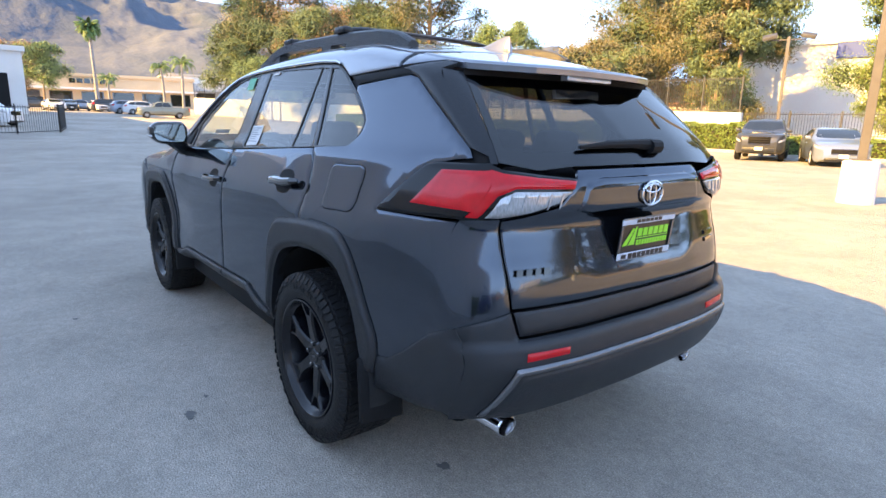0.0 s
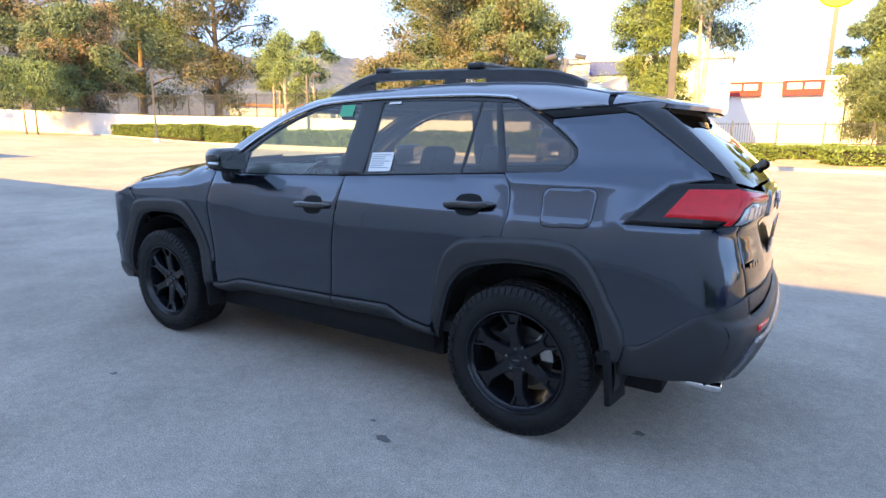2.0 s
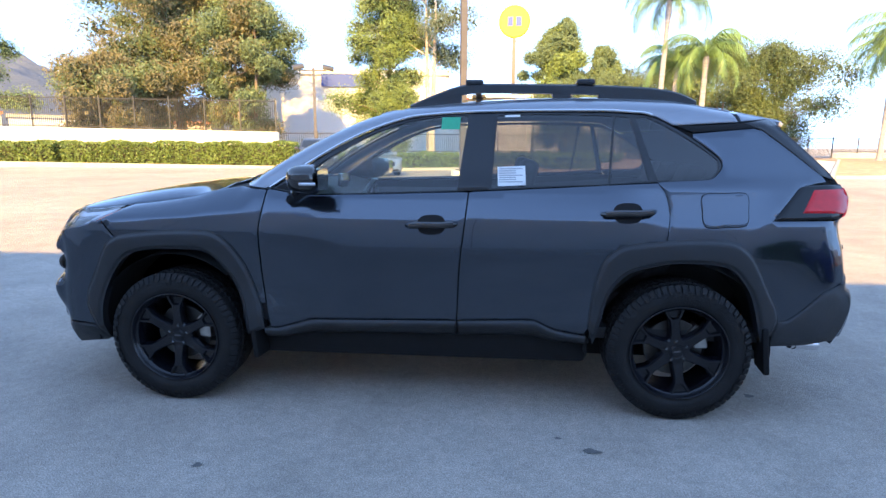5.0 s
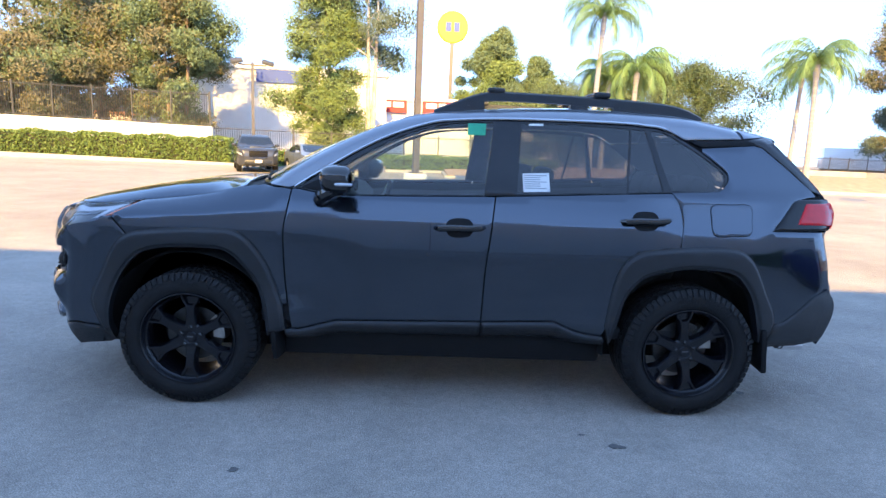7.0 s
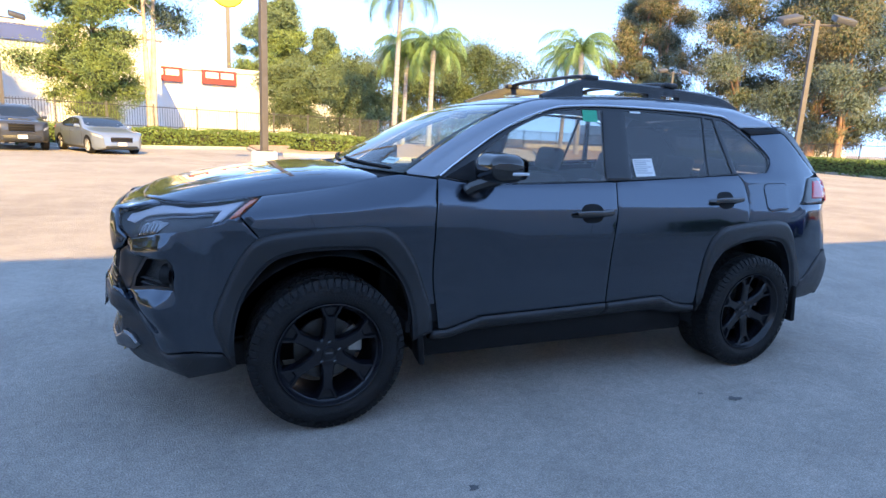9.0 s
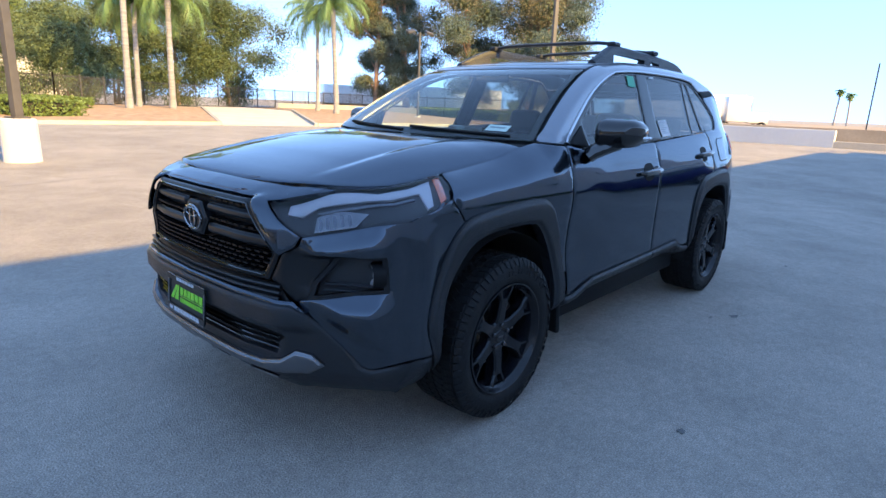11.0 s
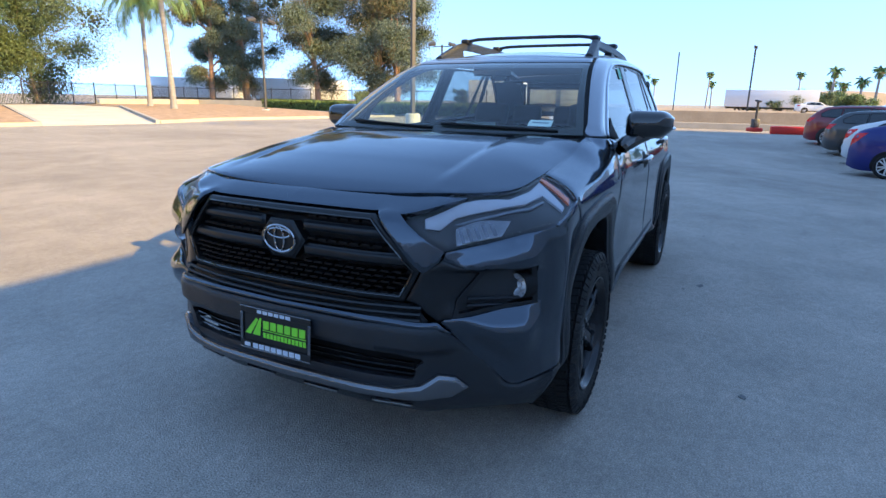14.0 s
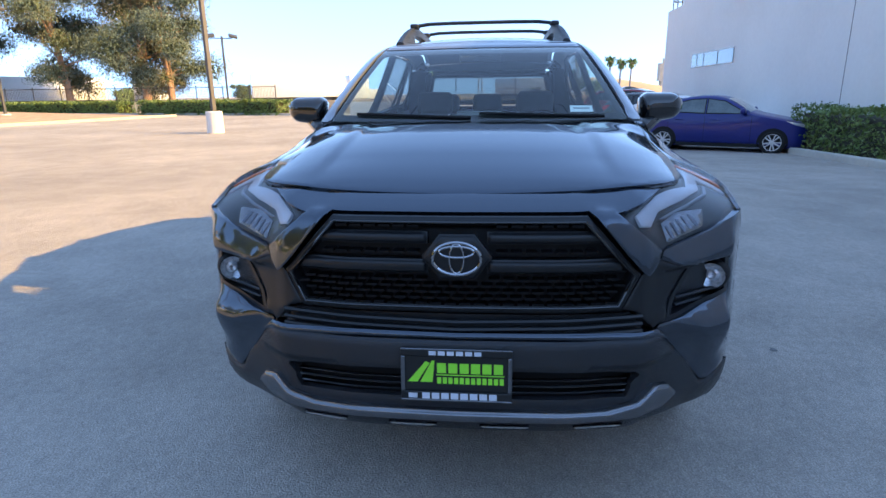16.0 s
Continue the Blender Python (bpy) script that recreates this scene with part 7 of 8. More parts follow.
def lamp_post(x, y, height, label, pedestal=0.0, heads=2, turn=0.0, mat=None, r=0.075):
    p = empty("street_lamp", label, "street lamp", pose(x, y, float(ground_z(x, y)), 0, 0, turn))
    if pedestal:
        bm = bmesh.new()
        lathe(bm, [(0.0, 0.30), (0.0, 0.31), (pedestal - 0.03, 0.30), (pedestal, 0.27), (pedestal, 0.001)], 24, pose(0, 0, 0, 90, 0, 0))
        part("concrete_base", bm, WHITEWALL, p, "white round concrete base")
    bm = bmesh.new()
    box(bm, (-r, -r, pedestal), (r, r, height), 0.01)
    box(bm, (-r * 2, -r * 2, pedestal), (r * 2, r * 2, pedestal + 0.03))
    part("pole", bm, mat or POLEBROWN, p, smooth=0)
    if heads:
        bm = bmesh.new()
        tube(bm, [(-0.75, 0, height - 0.15), (0.75, 0, height - 0.15)], 0.04, 6)
        part("arm", bm, mat or POLEBROWN, p)
        for s in (-1, 1):
            bm = bmesh.new()
            box(bm, (-0.33, -0.26, -0.09), (0.33, 0.26, 0.09), 0.03, Matrix.Translation((s * 0.85, 0, height + 0.02)) @ pose(0, 0, 0, 22, s * 12, 0))
            hd = part("lamp_head", bm, LAMPHEAD, p, "grey floodlight head")
            bm = bmesh.new()
            box(bm, (-0.27, -0.20, -0.10), (0.27, 0.20, -0.092), 0, Matrix.Translation((s * 0.85, 0, height + 0.02)) @ pose(0, 0, 0, 22, s * 12, 0))
            part("lamp_glass", bm, CARGLASS, hd, smooth=0)
    return p


# ---- parked vehicles ----
SHAPES = {   # the outline's (share of length, share of height), window outlines, front and rear screens, clearance
    "hatch": ([(0, 0.40), (0.012, 0.475), (0.05, 0.525), (0.15, 0.605), (0.25, 0.665), (0.30, 0.70), (0.37, 0.83), (0.45, 0.945), (0.53, 0.995), (0.60, 0.995), (0.70, 0.95), (0.82, 0.86), (0.93, 0.775), (0.97, 0.715), (0.988, 0.60), (1, 0.45)],
              [[(0.335, 0.695), (0.455, 0.895), (0.545, 0.935), (0.545, 0.70)], [(0.560, 0.70), (0.560, 0.935), (0.64, 0.925), (0.745, 0.845), (0.785, 0.795), (0.745, 0.745), (0.70, 0.715)]], (0.315, 0.445), (0.70, 0.90), 0.16),
    "sedan": ([(0, 0.42), (0.012, 0.52), (0.05, 0.585), (0.18, 0.655), (0.27, 0.695), (0.35, 0.84), (0.43, 0.96), (0.52, 1.0), (0.62, 0.985), (0.72, 0.905), (0.82, 0.80), (0.90, 0.775), (0.965, 0.76), (0.985, 0.66), (1, 0.46)],
              [[(0.335, 0.705), (0.435, 0.90), (0.535, 0.94), (0.535, 0.71)], [(0.550, 0.71), (0.550, 0.94), (0.63, 0.925), (0.735, 0.825), (0.755, 0.775), (0.72, 0.725)]], (0.29, 0.42), (0.66, 0.81), 0.17),
    "suv": ([(0, 0.43), (0.01, 0.56), (0.04, 0.61), (0.18, 0.655), (0.25, 0.685), (0.31, 0.80), (0.38, 0.94), (0.47, 0.995), (0.68, 0.99), (0.84, 0.955), (0.905, 0.85), (0.96, 0.70), (0.985, 0.60), (1, 0.44)],
            [[(0.305, 0.69), (0.385, 0.885), (0.495, 0.935), (0.495, 0.695)], [(0.510, 0.695), (0.510, 0.935), (0.695, 0.925), (0.695, 0.71)], [(0.710, 0.71), (0.710, 0.92), (0.80, 0.90), (0.86, 0.80), (0.855, 0.73)]], (0.265, 0.375), (0.86, 0.935), 0.20),
    "pickup": ([(0, 0.47), (0.008, 0.585), (0.03, 0.625), (0.15, 0.665), (0.25, 0.695), (0.30, 0.80), (0.36, 0.94), (0.44, 0.995), (0.58, 0.99), (0.635, 0.955), (0.660, 0.80), (0.675, 0.665), (0.70, 0.655), (0.98, 0.655), (1, 0.60)],
               [[(0.310, 0.70), (0.375, 0.895), (0.465, 0.945), (0.465, 0.70)], [(0.480, 0.70), (0.480, 0.945), (0.59, 0.935), (0.630, 0.74), (0.62, 0.70)]], (0.265, 0.355), None, 0.30)}


def parked_car(name, m, paint, label, length=4.6, width=1.82, height=1.45, style="sedan", wheel_r=0.33, rim=None, group="", glass=None):
    """A parked car with its front at -x: a lofted body with tumblehome, let-in windows, wheels, lamps, grille and bumpers."""
    c = empty(name, label, "car" if style != "pickup" else "pickup truck", None, group)
    L, W, H = length / 2, width / 2, height
    line, panes, screen_f, screen_r, clear = SHAPES[style]
    glass = glass or CARGLASS
    ft, rt = -L + length * (0.185 if style != "pickup" else 0.17), -L + length * (0.785 if style != "pickup" else 0.79)
    tz = curve_table(*[(-L + f * length, k * H) for f, k in line])
    belt = H * 0.665

    def wide(x, z):
        x, z = np.broadcast_arrays(np.asarray(x, float), np.asarray(z, float))
        e = np.clip((np.abs(x) - (L - 0.62)) / 0.62, 0, 1)
        w = W * (1 - 0.30 * e ** 2.6)
        w = w - 0.40 * np.maximum(0, z - belt) - 0.10 * np.clip((clear + 0.16 - z) / 0.16, 0, 1) ** 2
        return w - 0.025 * np.clip((z - 0.52 * H) / (belt - 0.52 * H), 0, 1) ** 2

    def left(x, z):
        return x, -wide(x, z), z

    def lid(x, y):
        return x, y, tz(x) + 0.016 - 0.016 * (np.asarray(y) / 0.6) ** 2

    bm = bmesh.new()
    rings = []
    for x in np.concatenate([-L + np.array([0, 0.02, 0.06, 0.12, 0.2, 0.3]), np.linspace(-L + 0.42, L - 0.42, 38), L - np.array([0.3, 0.2, 0.12, 0.06, 0.02, 0])]):
        e = max(0.0, abs(x) - (L - 0.45)) / 0.45
        zt, zb = float(tz(x)), clear + 0.10 * e ** 2
        half = []
        for f in (0, 0.14, 0.34, 0.55, 0.72, 0.86, 0.95):
            z = zb + (zt - zb) * f
            half.append((float(wide(x, z)), z))
        wt = float(wide(x, zt))
        half += [(wt - 0.045, zt - 0.004), (wt * 0.62, zt + 0.010), (0.0, zt + 0.016)]
        ring = [(-w, z) for w, z in half] + [(w, z) for w, z in half[-2::-1]]
        rings.append([bm.verts.new((x, y, z)) for y, z in ring])
    n = len(rings[0])
    for a, b in zip(rings, rings[1:]):
        for i in range(n):
            bm.faces.new((a[i], a[(i + 1) % n], b[(i + 1) % n], b[i]))
    bm.faces.new(rings[0])
    bm.faces.new(rings[-1][::-1])
    body = part("body", bm, paint, c, smooth=38)

    def fx(f):
        return -L + f * length

    for chart, flip, s in ((left, False, -1), (right_of(left), True, 1)):
        k = dict(gap=0, bev=0, depth=0.01, step=0.14, flip=flip)
        for i, pane in enumerate(panes):
            pl = [(fx(a), b * H) for a, b in pane]
            w = panel("side_window", chart, inset(rounded(pl, per=3, sharp=range(len(pl))), -0.022), MATTEBLACK, c, "black window surround", proud=0.004, **k)
            panel("pane", chart, pl, glass, w, "window glass", proud=0.008, **k)
        top_z = 0.55 * H
        panel("headlamp", chart, [(fx(0.006), top_z * 0.80), (fx(0.016), top_z * 0.905), (fx(0.05), top_z * 0.965), (fx(0.135), top_z * 1.05), (fx(0.085), top_z * 0.93)], CLEARLAMP, c, "clear headlamp", proud=0.006, **k)
        tail = {"hatch": [(0.90, 0.72), (0.962, 0.70), (0.985, 0.60), (0.99, 0.50), (0.955, 0.56)], "sedan": [(0.885, 0.70), (0.972, 0.70), (0.988, 0.60), (0.93, 0.61)],
                "suv": [(0.90, 0.70), (0.955, 0.69), (0.985, 0.58), (0.94, 0.58)], "pickup": [(0.972, 0.645), (0.995, 0.60), (0.995, 0.42), (0.978, 0.42)]}[style]
        panel("tail_lamp", chart, [(fx(a), b * H) for a, b in tail], RED, c, "red tail lamp", proud=0.006, **k)
        panel("sill", chart, [(ft + wheel_r * 1.1, clear + 0.01), (rt - wheel_r * 1.1, clear + 0.01), (rt - wheel_r * 1.1, clear + 0.10), (ft + wheel_r * 1.1, clear + 0.10)], CLAD, body, "dark sill", proud=0.006, **k)
        for f in (0.30, 0.552 if style != "pickup" else 0.472, 0.76 if style != "pickup" else 0.642):
            panel("door_seam", chart, [(fx(f), clear + 0.12), (fx(f) + 0.008, clear + 0.12), (fx(f) + 0.008, belt - 0.03), (fx(f), belt - 0.03)], MATTEBLACK, body, proud=0.002, **k)
        for f in (0.50, 0.70) if style != "pickup" else (0.43, 0.60):
            bm = bmesh.new()
            z = 0.585 * H
            tube(bm, [(fx(f) - 0.10, s * (float(wide(fx(f), z)) + 0.018), z), (fx(f) + 0.10, s * (float(wide(fx(f), z)) + 0.018), z + 0.008)], 0.018, 6)
            part("door_handle", bm, paint, c)
        bm = bmesh.new()
        xm = fx(0.345 if style != "pickup" else 0.315)
        box(bm, (-0.06, -0.10, -0.07), (0.07, 0.10, 0.07), 0.045, Matrix.Translation((xm, s * (W + 0.07), belt + 0.10)), 3)
        tube(bm, [(xm, s * (W - 0.08), belt + 0.03), (xm, s * (W + 0.03), belt + 0.07)], 0.03, 6)
        part("door_mirror", bm, paint, c)
        for x in (ft, rt):
            arch = [(x + wheel_r * 1.15 * math.cos(t), max(clear + 0.004, wheel_r + wheel_r * 1.15 * math.sin(t))) for t in np.linspace(-0.35, math.pi + 0.35, 22)]
            panel("wheel_arch", chart, arch, CLAD if style in ("suv", "pickup") else MATTEBLACK, body, "dark wheel arch", proud=0.005, **k)
    for nm, rng_ in (("windscreen", screen_f), ("rear_screen", screen_r)):
        if rng_:
            xs = np.linspace(fx(rng_[0]), fx(rng_[1]), 7)
            edge = [(x, -(float(wide(x, tz(x))) - 0.075)) for x in xs]
            pl = edge + [(x, -y) for x, y in edge[::-1]]
            panel(nm, lid, pl, glass, c, "sloping window glass", gap=0, proud=0.006, bev=0, depth=0.01, step=0.14)
    if style == "pickup":
        bm = bmesh.new()
        box(bm, (fx(0.655), -W * 0.62, H * 0.70), (fx(0.668), W * 0.62, H * 0.90))
        part("rear_screen", bm, CARGLASS, c, smooth=0)
        bm = bmesh.new()
        box(bm, (fx(0.70), -W * 0.80, H * 0.50), (fx(0.975), W * 0.80, H * 0.668))
        part("load_bed", bm, MATTEBLACK, c, "black load bed", smooth=0)
        bm = bmesh.new()
        box(bm, (fx(0.07), -0.36, H * 0.635), (fx(0.17), 0.36, H * 0.680), 0.03)
        part("bonnet_scoop", bm, paint, c)
    # nose and tail
    nz = {"sedan": 0.40, "hatch": 0.36, "suv": 0.45, "pickup": 0.49}[style] * H
    gh = {"sedan": 0.09, "hatch": 0.05, "suv": 0.12, "pickup": 0.16}[style]
    bm = bmesh.new()
    box(bm, (-L - 0.03, -W * 0.44, nz - gh), (-L + 0.15, W * 0.44, nz + gh), 0.03)
    gr = part("grille", bm, MATTEBLACK, c, "black grille")
    for z0, z1, y0, y1 in ((-gh - 0.014, -gh + 0.014, -0.44, 0.44), (gh - 0.014, gh + 0.014, -0.44, 0.44)):
        bm = bmesh.new()
        box(bm, (-L - 0.042, W * y0, nz + z0), (-L, W * y1, nz + z1), 0.008)
        part("grille_frame", bm, DARKCHROME, gr, "bright grille edge", smooth=0)
    for i in range(3):
        bm = bmesh.new()
        box(bm, (-L - 0.038, -W * 0.41, nz - gh * 0.6 + i * gh * 0.6 - 0.010), (-L, W * 0.41, nz - gh * 0.6 + i * gh * 0.6 + 0.010))
        part("grille_bar", bm, GLOSSBLACK, gr, smooth=0)
    for nm, x0, x1 in (("front_bumper_insert", -L - 0.03, -L + 0.25), ("rear_bumper_insert", L - 0.25, L + 0.03)):
        bm = bmesh.new()
        box(bm, (x0, -W * 0.66, clear + 0.06), (x1, W * 0.66, clear + (0.30 if style == "pickup" else 0.18)), 0.05)
        part(nm, bm, CLAD, c, "black lower bumper")
    for x0, x1, z in ((-L - 0.05, -L - 0.02, clear + 0.24), (L - 0.02, L + 0.02, 0.44 * H)):
        bm = bmesh.new()
        box(bm, (x0, -0.155, z - 0.07), (x1, 0.155, z + 0.07))
        part("number_plate", bm, PAPER, c, "white number plate", smooth=0)
    # wheels
    for x in (ft, rt):
        for s in (-1, 1):
            bm = bmesh.new()
            mm = Matrix.Translation((x, s * (W - 0.195), wheel_r)) @ pose(0, 0, 0, 0, 0, 0 if s < 0 else 180)
            lathe(bm, [(-0.19, wheel_r * 0.66), (-0.21, wheel_r * 0.82), (-0.19, wheel_r * 0.97), (-0.15, wheel_r), (0.0, wheel_r), (0.03, wheel_r * 0.9), (0.03, wheel_r * 0.6)], 28, mm)
            wh = part("wheel", bm, RUBBER, c, "black tyre on alloy rim")
            bm = bmesh.new()
            lathe(bm, [(-0.185, wheel_r * 0.66), (-0.195, wheel_r * 0.62), (-0.14, wheel_r * 0.56), (-0.10, 0.001)], 28, mm)
            part("rim_well", bm, MATTEBLACK, wh)
            bm = bmesh.new()
            for j in range(10):
                box(bm, (0.03, -0.205, -0.015), (wheel_r * 0.66, -0.165, 0.015), 0.004, mm @ pose(0, 0, 0, 0, (j // 2) * 72 + (j % 2) * 26, 0), 1)
            lathe(bm, [(-0.21, 0.001), (-0.21, 0.05), (-0.17, 0.065)], 14, mm)
            lathe(bm, [(-0.190, wheel_r * 0.70), (-0.204, wheel_r * 0.685), (-0.200, wheel_r * 0.645), (-0.180, wheel_r * 0.635)], 28, mm)
            part("rim", bm, rim or RIMSILVER, wh, "alloy spokes")
    c.matrix_world = m
    return c


def at(x, y, heading):
    """The pose of a vehicle whose front points to the compass-like angle heading (degrees from +x, towards +y)."""
    return pose(x, y, float(ground_z(x, y)), 0, 0, heading + 180)


parked_car("pickup_truck", at(-9.0, 26.4, -70), GREYPAINT, "grey pickup truck with black grille parked by the hedge", 5.4, 1.90, 1.80, "pickup", 0.39, MATTEBLACK)
parked_car("silver_sedan", at(-5.75, 25.15, -62), SILVERPAINT, "pale silver-blue sedan parked nose outwards", 4.9, 1.86, 1.45, "sedan", 0.34)
parked_car("blue_hatchback", at(13.2, -6.2, -120), BLUEPAINT, "deep blue hatchback parked against the hedge", 4.5, 1.76, 1.48, "hatch", 0.31, None, "", HAZYGLASS)
parked_car("white_hatchback", at(16.7, -6.45, -120), WHITEPAINT, "white hatchback parked in a row", 4.3, 1.74, 1.46, "hatch", 0.31)
parked_car("grey_suv", at(20.1, -6.45, -120), GREYPAINT, "grey SUV parked in a row", 4.6, 1.84, 1.56, "suv", 0.34)
parked_car("red_suv", at(23.5, -6.15, -120), REDPAINT, "dark red SUV parked in a row", 4.6, 1.84, 1.56, "suv", 0.34)
parked_car("white_van", at(-49.2, -2.6, 52), WHITEPAINT, "white SUV behind a black railing", 5.2, 2.0, 1.95, "suv", 0.42)
for i, (d, bear, paint, style, turn) in enumerate(((74, 168.0, GREENGREY, "pickup", -95), (84, 169.6, WHITEPAINT, "suv", 90), (86, 170.6, SILVERPAINT, "suv", 95), (92, 172.0, DARKPAINT, "suv", 88),
                                                    (93, 172.9, WHITEPAINT, "sedan", 10), (95, 174.0, SILVERPAINT, "sedan", 80), (94, 175.0, DARKPAINT, "sedan", 5), (93, 176.0, WHITEPAINT, "sedan", 12), (97, 177.0, GREYPAINT, "suv", 90))):
    x, y = 3.46 + d * math.cos(radians(bear)), -1.83 + d * math.sin(radians(bear))
    parked_car("parked_car", at(x, y, turn), paint, ("grey-green pickup truck" if style == "pickup" else "parked car") + " in front of the far shops", 5.4 if style == "pickup" else 4.6, 1.85, {"pickup": 1.8, "suv": 1.68, "sedan": 1.45}[style], style, group="cars before the shops")
parked_car("far_car", pose(88, -10.4, 0.55, 0, 0, 94), WHITEPAINT, "white sedan on the road behind the wall", 4.7, 1.82, 1.45, "sedan", 0.33)
parked_car("far_car", pose(86, -18.5, 0.55, 0, 0, -85), DARKPAINT, "dark sedan on the road behind the wall", 4.7, 1.82, 1.45, "sedan", 0.33)

# ---- kerbs, beds, walls ----
NORTH = [(-88, 22), (-55, 33), (-14, 34)]
wall(NORTH, 2.3, 0.3, WHITEWALL, "retaining_wall", "white rendered retaining wall")
fence(NORTH, 2.3, 4.4, "tall iron fence on the retaining wall")
LOWN = [(-14, 34.4), (8, 40)]
wall(LOWN, 0.95, 0.25, WHITEWALL, "low_wall", "low white wall under a fence")
fence(LOWN, 0.95, 2.35, "dark iron fence on a low white wall")
fence([(8, 40), (16, 47), (31, 52)], 0.40, 2.35, "dark iron fence and gate at the head of the driveway")
LOWE = [(31, 52), (47, 57), (53, 22)]
wall(LOWE, 0.95, 0.25, CONCRETE, "concrete_wall", "low pale concrete wall under a fence")
fence(LOWE, 0.95, 2.35, "dark iron fence on a low concrete wall")
for a, b, hgt in (((-60, 31.2), (-45.5, 31.6), 1.15), ((-45, 31.6), (-40, 31.8), 1.55), ((-39.4, 31.8), (-35.8, 31.9), 1.5), ((-35.2, 31.9), (-28, 32.1), 1.55), ((-27.4, 32.1), (-12.2, 32.6), 1.55)):
    hedge([a, b], 1.3, hgt, "clipped green hedge along a white wall", int(-a[0]), density=230, leaf=0.13)
hedge([(-9.8, 30.2), (-5.5, 31.2), (2, 34.6), (9, 38.2)], 1.5, 0.95, "low clipped hedge along a white wall", 61, density=230, leaf=0.13)
hedge([(3.2, 29.2), (6.0, 30.2)], 2.2, 0.9, "low spreading green shrubs", 62, density=230, leaf=0.13)
hedge([(46, 45), (42.2, 30.5)], 1.6, 1.0, "clipped hedge along the east kerb", 63, density=170, leaf=0.15)
hedge([(41.6, 28.5), (37.2, 15.2)], 1.6, 1.0, "clipped hedge along the east kerb", 64, density=170, leaf=0.15)
hedge([(12.2, -8.08), (7.9, -7.90)], 0.9, 1.12, "dense clipped hedge before a white wall", 65, density=260, leaf=0.075)


def slab(name, poly, z0, z1, mat, label, category):
    bm = bmesh.new()
    lo = [bm.verts.new((x, y, z0)) for x, y in poly]
    tops = z1 if isinstance(z1, (list, tuple)) else [z1] * len(poly)
    hi = [bm.verts.new((x, y, z)) for (x, y), z in zip(poly, tops)]
    bmesh.ops.triangulate(bm, faces=[bm.faces.new(hi)])
    n = len(poly)
    for i in range(n):
        bm.faces.new((lo[i], lo[(i + 1) % n], hi[(i + 1) % n], hi[i]))
    return tagged(part(name, bm, mat, smooth=0), label, category, kind="structure")


def kerb(points, name="kerb"):
    wall(points, 0.15, 0.18, CONCRETE, name, "pale concrete kerb")


slab("planting_bed_1", [(1.0, 26.0), (10.9, 25.4), (18.6, 43.0), (11.0, 45), (1.0, 37)], -0.1, (0.16, 0.16, 0.52, 0.52, 0.30), MULCH, "orange bark mulch bed with palms", "planting bed")
slab("planting_bed_2", [(15.9, 24.3), (21.1, 25.6), (34.5, 23.6), (44, 50), (27, 50), (24.8, 39.6)], -0.1, (0.16, 0.16, 0.16, 0.52, 0.52, 0.52), MULCH, "orange bark mulch bed with palms", "planting bed")
slab("driveway", [(11.0, 25.1), (15.8, 24.0), (24.7, 39.6), (18.7, 43.0)], -0.1, (0.014, 0.014, 0.47, 0.47), DRIVEWAY, "pale concrete driveway sloping up to a gate", "driveway")
slab("driveway_top", [(18.7, 43.0), (24.7, 39.6), (31.5, 51), (21.5, 49.5)], -0.1, 0.47, DRIVEWAY, "flat top of the concrete driveway", "driveway")
slab("kerb_6", [(10.83, 25.2), (11.03, 25.2), (18.8, 43.0), (18.6, 43.0)], -0.1, (0.17, 0.17, 0.60, 0.60), CONCRETE, "pale kerb along the driveway", "kerb")
slab("kerb_7", [(15.75, 24.1), (15.95, 24.1), (24.85, 39.6), (24.65, 39.6)], -0.1, (0.17, 0.17, 0.60, 0.60), CONCRETE, "pale kerb along the driveway", "kerb")
kerb([(0.9, 25.9), (10.85, 25.2)], "kerb_1")
kerb([(15.95, 24.1), (21.1, 25.45), (36.5, 23.2)], "kerb_2")
kerb([(-62, 30.0), (-45, 30.4), (-11.5, 31.4), (-10.2, 29.0)], "kerb_3")
kerb([(-9.4, 28.9), (-4.5, 29.9), (0.9, 32.8), (0.9, 26.0)], "kerb_4")
kerb([(45.5, 48), (41, 29), (36.2, 14.4)], "kerb_5")
kerb([(12.2, -7.5), (7.9, -7.15), (0.0, -7.0)], "kerb_8")

# ---- lamp posts ----
lamp_post(-0.4, 11.0, 7.6, "brown square lamp post on a white concrete base", 0.80, 2, 20)
lamp_post(17.4, 10.6, 5.75, "brown square lamp post on a white concrete base", 0.80, 2, -30)
lamp_post(42, 21.7, 5.9, "dark lamp post with two floodlights", 0.0, 2, -60, IRON)
lamp_post(33, 33.2, 7.2, "dark lamp post behind the hedge", 0.4, 2, -20, IRON)
lamp_post(-10.2, 30.3, 5.9, "brown lamp post with two floodlights", 0, 2, 20)
lamp_post(-34, 33.2, 6.2, "brown lamp post with two floodlights", 0, 2, 30)
lamp_post(-47, 27.5, 6.2, "brown lamp post with two floodlights", 0.4, 2, 60)
lamp_post(68, 5.3, 7.0, "tall thin dark pole beyond the wall", 0, 0, 0, IRON, 0.06)
lamp_post(96.5, -2.5, 9.7, "tall dark pole with a lamp beyond the road", 0, 1, 0, IRON, 0.12)
lamp_post(5, 66, 8, "thin dark pole beyond the low wall", 0, 0, 0, IRON, 0.07)

